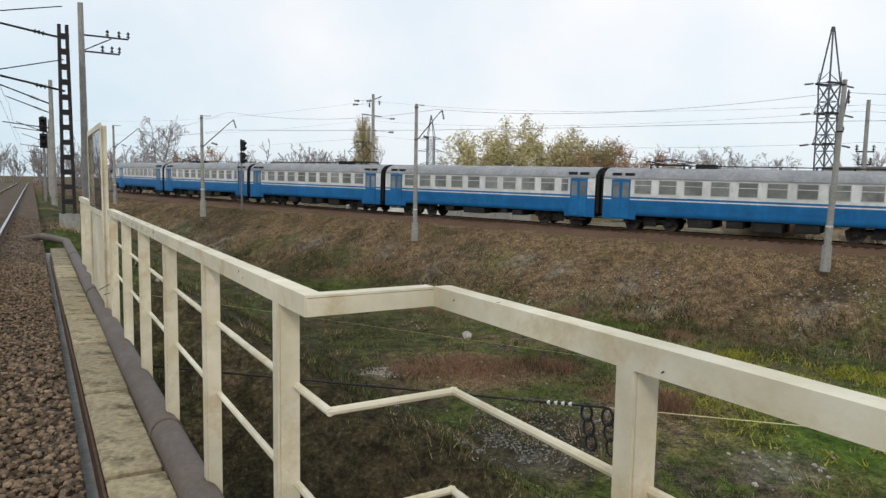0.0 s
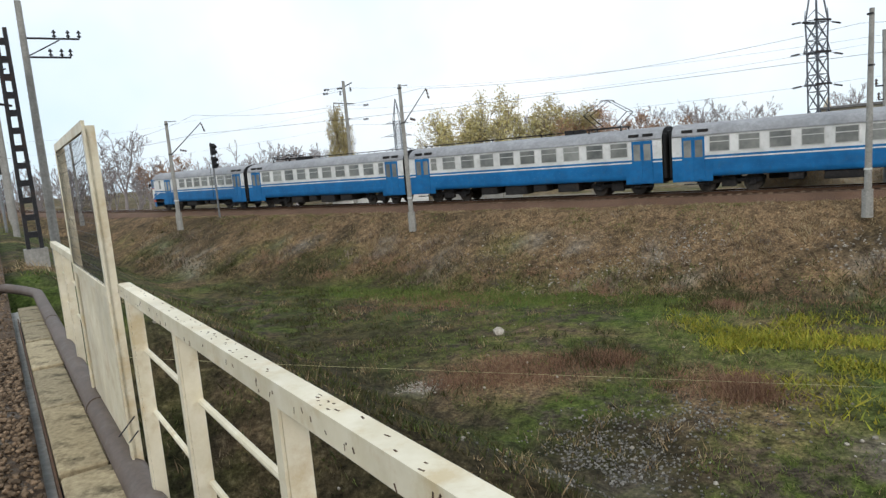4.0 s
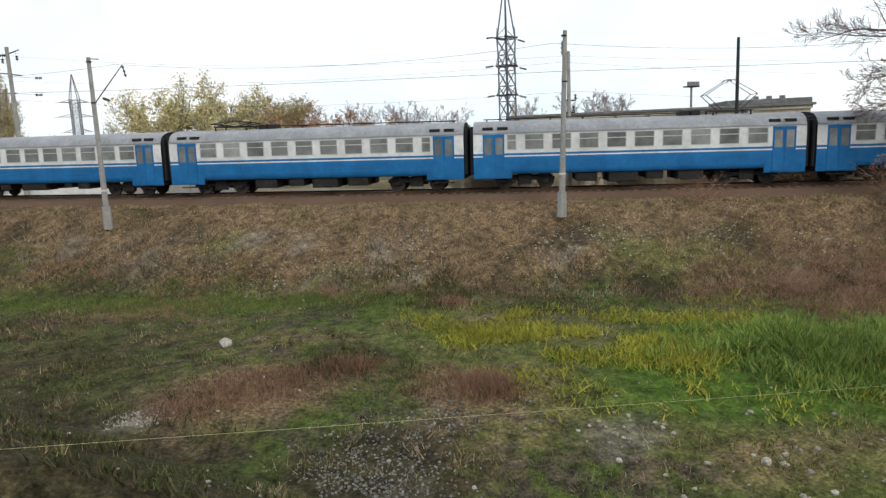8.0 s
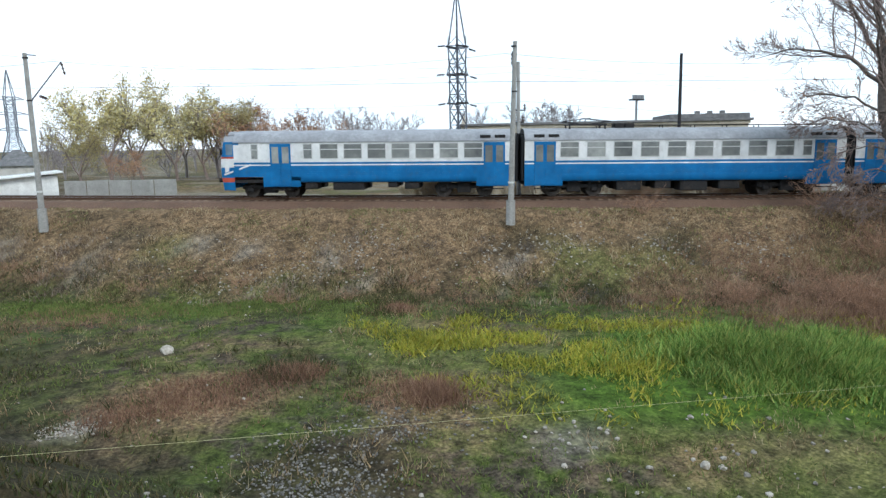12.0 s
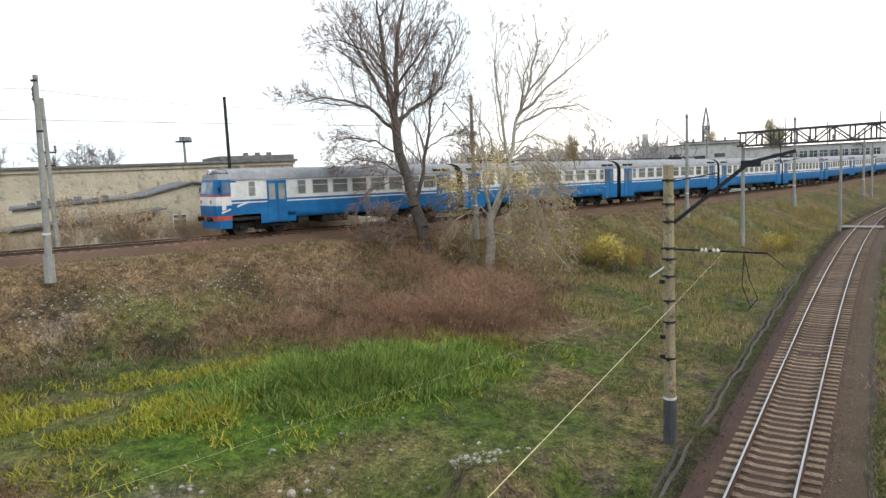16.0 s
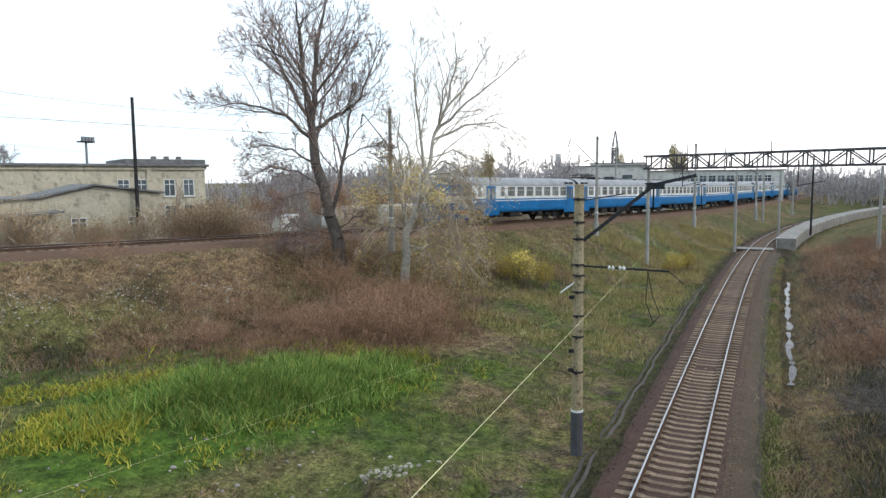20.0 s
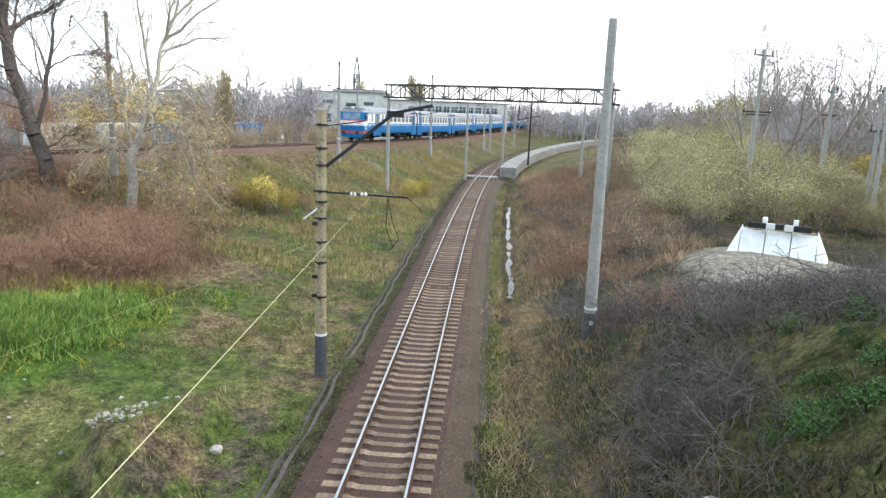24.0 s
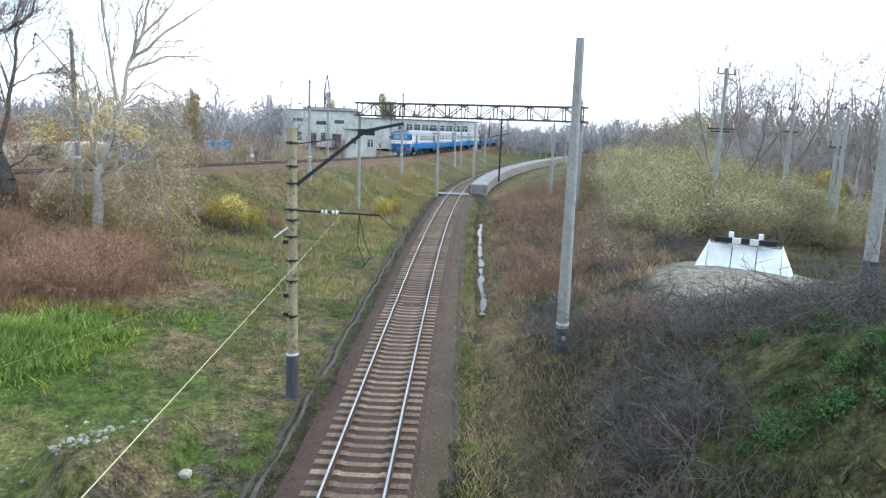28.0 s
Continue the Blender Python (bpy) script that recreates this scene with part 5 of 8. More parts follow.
PYLON_STEEL = material("pylon_steel", (0.16, 0.175, 0.2), (0.1, 0.11, 0.125), 0.6, 0.5, grain=12, bump=0.02)


def build_pylon(x, y, z0, z1, w0, w1, arms, label, r=0.1, sections=9, group="transmission towers", turn=0.35, near=False, flare=0.3):
    T = empty("transmission_tower", pose(x, y, 0, 0, 0, math.degrees(turn)), label, "pylon", group)
    H = z1 - z0

    def half(z):
        k = (z - z0) / H
        if k < 0.72:
            return w1 + (w0 - w1) * max(0.0, 1 - k / flare)
        return w1 * (1 - (k - 0.72) / 0.28) + 0.06
    zs = [z0 + H * 0.72 * i / sections for i in range(sections + 1)] + [z1]
    for sx in (-1, 1):
        for sy in (-1, 1):
            verts, faces = [], []
            for i, z in enumerate(zs):
                verts += [(sx * half(z) + ox * r, sy * half(z) + oy * r, z) for ox, oy in ((-0.8, -0.8), (0.8, -0.8), (0.8, 0.8), (-0.8, 0.8))]
                if i:
                    faces += [(4 * i - 4 + k, 4 * i - 4 + (k + 1) % 4, 4 * i + (k + 1) % 4, 4 * i + k) for k in range(4)]
            raw("leg", verts, faces, PYLON_STEEL, T)
    for f in range(4):
        bm = bmesh.new()
        for p, q in zip(zs[:-2], zs[1:-1]):
            a, b = half(p), half(q)
            c = [(-a, -a), (a, -a), (a, a), (-a, a)]
            e = [(-b, -b), (b, -b), (b, b), (-b, b)]
            i, j = f, (f + 1) % 4
            for s0, s1 in (((*c[i], p), (*e[j], q)), ((*c[j], p), (*e[i], q)), ((*e[i], q), (*e[j], q))):
                if near:
                    beam_part("brace", s0, s1, r, r, PYLON_STEEL, T)
                else:
                    add_beam(bm, s0, s1, r, r)
        if near:
            bm.free()
        else:
            part("bracing", bm, PYLON_STEEL, T, "", "stuff")
    for z, L in arms:
        for sx in (-1, 1):
            w = half(z)
            bm = bmesh.new()
            tip = Vector((sx * L, 0, z))
            for sy in (-1, 1):
                add_beam(bm, (sx * w, sy * w, z), tip, r, r)
                add_beam(bm, (sx * w, sy * w, z + 1.1), tip, r, r)
            part("crossarm", bm, PYLON_STEEL, T)
            bm = bmesh.new()
            add_insulator(bm, tip + Vector((sx * 0.5, 0, -0.1)), tip + Vector((sx * 1.6, 0, -0.25)), 0.11, 5)
            add_beam(bm, tip, tip + Vector((sx * 0.5, 0, -0.1)), 0.03, 0.03)
            part("insulator", bm, DARK_STEEL, T, "dark strain insulator string")
        if near:
            w = half(z) + 0.05
            for y0 in (-w, w):
                beam_part("belt", (-w - 0.3, y0, z), (w + 0.3, y0, z), 0.1, 0.2, DARK_STEEL, T)
    return T


build_pylon(36.6, 69.0, 4.2, 24.95, 0.82, 0.64, [(13.2, 1.6), (16.3, 1.7), (19.3, 1.5)], "dark lattice steel transmission tower with three pairs of crossarms", 0.07, near=True)
build_pylon(-26.3, 298.6, 4, 38, 4.2, 1.45, [(16.5, 5.0), (22.2, 6.2), (27.6, 5.0)], "distant lattice transmission tower in haze", 0.16)
build_pylon(238.4, 28.5, 4, 25, 2.2, 0.9, [(13, 2.6), (17, 2.6)], "distant lattice transmission tower in haze", 0.16)


def build_signal(x, y, z0, z1, label, face=(0, -1)):
    S = empty("track_signal", pose(x, y, 0, 0, 0, math.degrees(math.atan2(face[1], face[0]))), label, "signal", "track signals")
    tube_part("mast", (0, 0, z0 - 0.4), (0, 0, z1), 0.1, 0.08, GALV, S, 8)
    for k in range(2):
        z = z1 - 0.1 - 1.25 * k
        head = box_part("signal_head", (0.08, 0.3, -0.26, 0.26, z - 1.1, z), BLACK_PAINT, S, 0.02)
        for j in range(2):
            bm = bmesh.new()
            c = z - 0.28 - 0.5 * j
            add_tube(bm, (0.3, 0, c), (0.62, 0, c - 0.05), 0.15, 0.16, 10, False)
            part("hood", bm, BLACK_PAINT, head)
    bm = bmesh.new()
    for sy in (-0.2, 0.2):
        add_beam(bm, (-0.25, sy, z0), (-0.25, sy, z1 - 2), 0.03, 0.03)
    part("ladder", bm, DARK_STEEL, S)


build_signal(-23.0, 64.1, 5.8, 12.7, "black two-headed railway signal above the far line", (0.9, -0.45))


# ---- masts along the bridge line ----
def build_bridge_masts():
    L = empty("lattice_mast", pose(*bridge_pt(25.2, 0.55, 0)), "dark steel mast with a row of round holes and line brackets", "mast")
    bm = bmesh.new()
    z0, z1 = 6.9, 14.4
    for sx in (-1, 1):
        add_beam(bm, ALONG * 0.0 + OUT * (0.2 * sx) + Vector((0, 0, z0)), OUT * (0.13 * sx) + Vector((0, 0, z1)), 0.12, 0.3, ALONG)
    part("channel", bm, DARK_STEEL, L)
    for k in range(13):
        z = z0 + 0.15 + k * (z1 - z0) / 13
        bm = bmesh.new()
        add_beam(bm, OUT * -0.2 + Vector((0, 0, z)), OUT * 0.2 + Vector((0, 0, z)), 0.22, 0.2, (0, 0, 1))
        part("batten_plate", bm, DARK_STEEL, L)
    box = bmesh.new()
    add_beam(box, Vector((0, 0, 6.2)), Vector((0, 0, 7.15)), 0.7, 0.7, ALONG)
    part("plinth", box, CONCRETE, L)
    for z, n in ((13.9, 3.2), (11.9, 2.6)):
        bm = bmesh.new()
        add_tube(bm, (0, 0, z), OUT * -n + Vector((0, 0, z + 0.5)), 0.04, 0.04, 6)
        add_tube(bm, (0, 0, z + 1.2), OUT * -n + Vector((0, 0, z + 0.5)), 0.02, 0.02, 6)
        add_insulator(bm, OUT * -0.6 + Vector((0, 0, z + 0.1)), OUT * -1.0 + Vector((0, 0, z + 0.17)), 0.1, 3)
        part("bracket", bm, DARK_STEEL, L)
    P = concrete_pole(*bridge_pt(26.5, 1.25, 0)[:2], 6.3, 15.6, 0.17, "pale concrete pole with two steel crossarms beside the bridge end", "bridge poles", foot=False)
    for z, n in ((14.35, 1.75), (13.7, 1.4)):
        bm = bmesh.new()
        add_beam(bm, OUT * -0.1 + Vector((0, 0, z)), OUT * n + Vector((0, 0, z)), 0.06, 0.06)
        for k in (0.55, 0.8, 1.0):
            add_insulator(bm, OUT * n * k + Vector((0, 0, z + 0.03)), OUT * n * k + Vector((0, 0, z + 0.3)), 0.08, 2)
        part("crossarm", bm, DARK_STEEL, P)
    bm = bmesh.new()
    add_beam(bm, OUT * 0.1 + Vector((0, 0, 13.75)), OUT * 1.1 + Vector((0, 0, 14.3)), 0.04, 0.04)
    part("brace", bm, DARK_STEEL, P)
    for s, o, z1 in ((48, 0.6, 15), (62, 0.9, 15.5), (85, 1.2, 15), (110, 1.5, 15), (70, -8, 15), (100, -9, 15), (140, -9, 15)):
        Q = concrete_pole(*bridge_pt(s, o, 0)[:2], 6.2, z1, 0.2, "line mast with a long bracket along the bridge line", "masts of the bridge line", foot=False)
        sg = -1 if o > 0 else 1
        bm = bmesh.new()
        add_tube(bm, (0, 0, z1 - 1.6), OUT * (3.2 * sg) + Vector((0, 0, z1 - 0.4)), 0.05, 0.04, 6)
        add_tube(bm, (0, 0, z1 - 3.2), OUT * (2.8 * sg) + Vector((0, 0, z1 - 2.9)), 0.035, 0.03, 6)
        add_insulator(bm, OUT * (0.7 * sg) + Vector((0, 0, z1 - 1.35)), OUT * (1.2 * sg) + Vector((0, 0, z1 - 1.15)), 0.12, 3)
        part("bracket", bm, DARK_STEEL, Q)
    build_signal(*bridge_pt(56, 0.2, 0)[:2], 6.6, 13.2, "black railway signal beside the bridge line", (0.58, -0.82))
    for o, z in ((-2.1, 13.0), (-2.1, 14.6), (-6.3, 13.0), (-6.3, 14.6)):
        for s0, s1 in ((-40, 25), (25, 62), (62, 110), (110, 170)):
            wire(bridge_pt(s0, o, z), bridge_pt(s1, o, z), 0.05 if z < 14 else 0.7, 0.012, label="contact and messenger wire over the bridge line")


build_bridge_masts()

# ---- buildings and lineside works ----
PLASTER = material("stained_yellow_plaster", (0.6, 0.53, 0.4), (0.46, 0.4, 0.3), 0.9, grain=2.2, coarse=0.35, bump=0.2, stain=(0.2, 0.175, 0.13), stain_amount=0.75)
PLASTER_GREY = material("pale_grey_panel", (0.68, 0.66, 0.6), (0.56, 0.54, 0.49), 0.85, grain=1.4, coarse=0.25, bump=0.1, stain=(0.3, 0.28, 0.25), stain_amount=0.6)
ROOFING = material("grey_slate_sheet", (0.2, 0.195, 0.19), (0.11, 0.105, 0.1), 0.85, grain=3, coarse=0.5, bump=0.3, stain=(0.32, 0.3, 0.28))
PANE = material("dark_window_pane", (0.12, 0.14, 0.15), (0.06, 0.07, 0.075), 0.1, grain=1, bump=0, spec=0.6, vary=0.4)
FRAME_WHITE = material("white_window_frame", (0.75, 0.75, 0.72), (0.66, 0.66, 0.62), 0.5, grain=6)


def house_frame(name, a, b, label):
    """An empty whose x runs from a to b along the front, y away from the viewer."""
    a, b = Vector(a), Vector(b)
    d = (b - a).normalized()
    m = Matrix((d, Vector((-d.y, d.x, 0)), Vector((0, 0, 1)))).transposed().to_4x4()
    m.translation = a
    return empty(name, m, label, "building", "lineside buildings"), (b - a).length


def wall_window(parent, x, z, w, h, bars=1, depth=0.12):
    t = 0.07
    win = new("window")
    win.parent = parent
    for x0, x1, z0, z1 in ((x, x + t, z, z + h), (x + w - t, x + w, z, z + h), (x + t, x + w - t, z, z + t), (x + t, x + w - t, z + h - t, z + h), *[(x + w * (k + 1) / (bars + 1) - t / 2, x + w * (k + 1) / (bars + 1) + t / 2, z + t, z + h - t) for k in range(bars)], (x + t, x + w - t, z + h * 0.68, z + h * 0.68 + t)):
        box_part("frame_bar", (x0, x1, -0.06, 0.02, z0, z1), FRAME_WHITE, win)
    box_part("pane", (x + t, x + w - t, -0.03, 0.0, z + t, z + h - t), PANE, win)
    box_part("sill", (x - 0.08, x + w + 0.08, -0.16, 0.0, z - 0.08, z), FRAME_WHITE, win)


def build_long_hall():
    H, n = house_frame("workshop_building", (38.1, 71.4, 0), (65.2, 54.2, 0), "long low yellow plastered workshop with a flat dark roof")
    z0, z1 = 3.6, 10.7
    box_part("wall", (0, n, 0.02, 14, z0, z1), PLASTER, H)
    box_part("roof", (-0.4, n + 0.4, -0.5, 14.4, z1, z1 + 0.28), ROOFING, H, 0.04)
    box_part("cornice", (-0.15, n + 0.15, -0.22, 0.018, z1 - 0.35, z1 - 0.002), PLASTER, H)
    box_part("roof", (n - 8.5, n + 0.3, 0.5, 10, z1 + 0.283, z1 + 0.85), ROOFING, H, 0.05)
    box_part("pilaster", (n - 6.4, n - 5.8, -0.2, 0.016, z0, z1 - 0.36), PLASTER, H)
    for x in (n - 9.4, n - 7.6):
        wall_window(H, x, 7.4, 1.2, 1.9)
        wall_window(H, x, 4.6, 1.2, 1.8)
    for x in (n - 4.6, n - 2.5):
        wall_window(H, x, 7.4, 1.2, 1.9)
        wall_window(H, x, 4.6, 1.2, 1.8)
    for k in range(3):
        box_part("roof_cowl", (n - 5 + k * 1.4, n - 4.5 + k * 1.4, 3, 3.5, z1 + 0.85, z1 + 1.25), ROOFING, H)
    bm = bmesh.new()
    vs = [bm.verts.new(p) for p in ((-0.02, 0, z0), (-0.02, 14, z0), (-0.02, 14, z1), (-0.02, 7, z1 + 1.6), (-0.02, 0, z1))]
    bm.faces.new(vs)
    part("gable", bm, PLASTER, H)


def build_annex():
    A, n = house_frame("annex_building", (29.5, 50.5, 0), (44.6, 41.6, 0), "low yellow annex with a shallow gabled front")
    z0 = 3.8
    prof = [(0, 0, 7.3), (n * 0.55, 0, 7.7), (n * 0.72, 0, 8.65), (n, 0, 8.05)]
    verts = [(0, 0, z0), (n, 0, z0), (n, 0, 8.05), (n * 0.72, 0, 8.65), (n * 0.5, 0, 7.75), (0, 0, 7.3)]
    m = len(verts)
    verts += [(x, 8, z) for x, y, z in verts]
    faces = [tuple(range(m)), tuple(range(2 * m - 1, m - 1, -1))] + [(i, i + m, (i + 1) % m + m, (i + 1) % m) for i in range(m)]
    raw("wall", verts, faces, PLASTER, A)
    tops = [(n + 0.25, 8.06), (n * 0.72, 8.72), (n * 0.5, 7.82), (-0.2, 7.36)]
    verts, faces = [], []
    for y in (-0.3, 8.3):
        for x, z in tops:
            verts.append((x, y, z))
        for x, z in tops:
            verts.append((x, y, z + 0.14))
    for i in range(3):
        faces += [(i, i + 1, i + 5, i + 4), (i + 4, i + 5, i + 13, i + 12), (i, i + 8, i + 9, i + 1), (i + 8, i + 12, i + 13, i + 9)]
    faces += [(0, 4, 12, 8), (3, 11, 15, 7)]
    raw("roof", verts, faces, ROOFING, A)
    wall_window(A, n - 2.6, 4.8, 1.3, 1.5, 2)
    wall_window(A, n * 0.62, 5.0, 1.1, 1.3)
    for k in range(9):
        box_part("roof_stack", (1 + 0.62 * k, 1.5 + 0.62 * k, 1.0, 1.7, 7.48 + 0.02 * k, 7.8 + 0.15 * (k % 3)), ROOFING, A)
    S, n2 = house_frame("lean_to_shed", (24, 50.2, 0), (36.5, 43.4, 0), "low grey lean-to with a sagging sheet roof")
    box_part("wall", (0, n2, 0, 3, 3.8, 5.9), PLASTER, S)
    bm = bmesh.new()
    add_beam(bm, (-0.4, 1.4, 5.75), (n2 + 0.3, 1.4, 6.9), 3.8, 0.12)
    part("roof", bm, ROOFING, S)


def build_factory():
    F, n = house_frame("factory_building", (178, 36, 0), (181, -17.5, 0), "large pale grey factory hall with ribbon windows")
    box_part("wall", (0, n * 0.42, 0, 30, 3, 12.1), PLASTER_GREY, F)
    box_part("upper_wall", (8, n * 0.4, 6, 28, 12.33, 12.95), PLASTER_GREY, F)
    box_part("roof", (-0.4, n * 0.42 + 0.4, -0.4, 30.4, 12.1, 12.32), ROOFING, F)
    box_part("roof", (7.7, n * 0.4 + 0.3, 5.7, 28.3, 12.95, 13.1), ROOFING, F)
    box_part("wing_wall", (n * 0.42 + 0.002, n, 0.8, 26, 3, 10.7), PLASTER_GREY, F)
    box_part("roof", (n * 0.42 + 0.41, n + 0.4, 0.4, 26.4, 10.7, 10.9), ROOFING, F)
    for x in (4, 9, 14.5, 19):
        box_part("pilaster", (x, x + 0.5, -0.14, -0.003, 3, 12.0), PLASTER_GREY, F)
    for x, w in ((0.8, 3.2), (10.5, 1.4), (16, 2.2)):
        box_part("gate", (x, x + w, -0.08, -0.004, 3, 6.4), GANTRY_STEEL, F)
    for x, z in ((2, 9.2), (6.2, 9.2), (12, 8.6), (16.5, 9.0)):
        box_part("louvre", (x, x + 2.6, -0.06, -0.004, z, z + 0.9), PANE, F)
    for x in (11, 15, 18.5):
        tube_part("roof_vent", (x, 10, 12.9), (x, 10, 14.0), 0.25, 0.25, GALV, F)
    for k in range(9):
        wall_window(F, n * 0.61 + 2.05 * k, 7.5, 1.7, 2.1)
    for k in range(3):
        wall_window(F, 6 + 7 * k, 4.5, 2.4, 2.2)
    C = tube_part("factory_chimney", (245, 49, 3), (245, 49, 18), 1.2, 1.0, PLASTER_GREY, None, 14)
    tagged(C, "distant pale round factory chimney in haze", "chimney")
    D, n = house_frame("depot_building", (117.2, 10.6, 0), (118, 5.8, 0), "small white rendered depot building beside the far line")
    box_part("wall", (0, n, 0, 6, 3.2, 8.0), PLASTER_GREY, D)
    box_part("roof", (-0.3, n + 0.3, -0.3, 6.3, 8.0, 8.2), ROOFING, D)
    wall_window(D, n - 1.6, 5.2, 1.1, 1.4)
    wall_window(D, 0.5, 5.6, 1.0, 1.2)
    box_part("door", (n - 3.4, n - 2.4, -0.05, -0.003, 3.2, 5.5), FRAME_WHITE, D)


def build_far_sheds():
    S, n = house_frame("white_shed", (-15, 80, 0), (-3.6, 81.5, 0), "low white shed with a slanting pale roof")
    box_part("wall", (0, n, 0, 5, 3.8, 5.5), WHITE_PAINT, S)
    bm = bmesh.new()
    add_beam(bm, (-0.6, 2.4, 5.65), (n + 0.5, 2.4, 6.75), 6.2, 0.14)
    part("roof", bm, WHITE_PAINT, S)
    box_part("upper_wall", (n * 0.55, n, 0.01, 4.9, 5.5, 6.35), WHITE_PAINT, S)
    H, n = house_frame("small_house", (-9.9, 92, 0), (-5.9, 92.3, 0), "small house with a grey pitched roof behind the shed")
    box_part("wall", (0, n, 0, 6, 3.8, 7.4), PLASTER_GREY, H)
    raw("roof", [(-0.4, -0.4, 7.3), (n + 0.4, -0.4, 7.3), (n + 0.4, 6.4, 7.3), (-0.4, 6.4, 7.3), (n * 0.4, 3, 9.1), (n * 0.6, 3, 9.1)], [(0, 1, 5, 4), (1, 2, 5), (2, 3, 4, 5), (3, 0, 4), (3, 2, 1, 0)], ROOFING, H)
    W, n = house_frame("concrete_fence", (-3, 78.5, 0), (7, 72.6, 0), "grey concrete panel fence behind the far line")
    for k in range(5):
        box_part("panel", (k * n / 5 + 0.05, (k + 1) * n / 5 - 0.05, 0, 0.12, 3.9, 5.9), CONCRETE, W, 0.02)
    W, n = house_frame("concrete_fence", (58, 47, 0), (108, 24, 0), "low pale fence of concrete panels along the yard")
    for k in range(22):
        box_part("panel", (k * n / 22 + 0.06, (k + 1) * n / 22 - 0.06, 0, 0.12, 3.4, 5.3), CONCRETE if k % 3 else WHITE_PAINT, W, 0.02)
    for x, y, c in ((72, 34, WHITE_PAINT), (80, 33, TRAIN_BLUE), (66, 38, WHITE_PAINT), (90, 26, TRAIN_BLUE)):
        V, n = house_frame("storage_container", (x, y, 0), (x + 4.2, y - 2.1, 0), "steel storage container in the yard behind the line")
        box_part("box", (0, n, 0, 2.2, 3.9, 6.1), c, V, 0.04)
        for k in range(9):
            box_part("rib", (0.2 + k * n / 9.3, 0.35 + k * n / 9.3, -0.06, -0.003, 4.0, 6.0), c, V)
    L = empty("floodlight_tower", pose(73.7, 81.6, 0), "distant floodlight mast with a lamp platform", "light tower")
    tube_part("shaft", (0, 0, 4), (0, 0, 14.8), 0.22, 0.16, GALV, L)
    box_part("platform", (-1.1, 1.1, -0.5, 0.5, 14.6, 14.8), DARK_STEEL, L)
    for k in (-0.8, -0.25, 0.3, 0.85):
        box_part("floodlight", (k - 0.2, k + 0.2, -0.5, -0.2, 14.8, 15.4), GALV, L)


build_long_hall()
build_annex()
build_factory()
build_far_sheds()


PLATFORM_GREY = material("worn_platform_concrete", (0.33, 0.305, 0.275), (0.21, 0.19, 0.17), 0.92, grain=8, coarse=0.5, bump=0.3, stain=(0.13, 0.115, 0.1), stain_amount=0.7)


def build_platform():
    P = empty("railway_platform", Matrix(), "pale concrete platform curving beside the lower line", "platform")
    pts = [Vector((x, low_y(x), low_z(x))) for x in [92 + 3 * k for k in range(45)]]
    sweep("edge_slab", pts, [(1.85, -0.6), (1.85, 0.72), (1.78, 0.75), (1.78, 0.9), (3.9, 0.9), (3.95, 0.75), (3.85, -0.6)], PLATFORM_GREY, True, P)
    q = pts[0]
    for o in (1.95, 3.75):
        bm = bmesh.new()
        add_box(bm, -0.06, 0.06, -0.16, 0.16, -0.45, 0.95, 0.02)
        ob = part("end_board", bm, WHITE_PAINT, P, "white end-of-platform board")
        ob.location = (q.x - 0.1, q.y - o, q.z)
    # boarded foot crossing before the platform
    C = empty("foot_crossing", Matrix(), "pale boarded crossing laid between the rails", "crossing")
    for k in range(4):
        x = 87.6 + 0.55 * k
        bm = bmesh.new()
        add_box(bm, -0.25, 0.25, -1.7, 2.3, -0.12, -0.02, 0.01)
        ob = part("plank", bm, PLATFORM_GREY, C)
        ob.location = (x, low_y(x), low_z(x))
        ob.rotation_euler = (0, 0, -0.16)


build_platform()


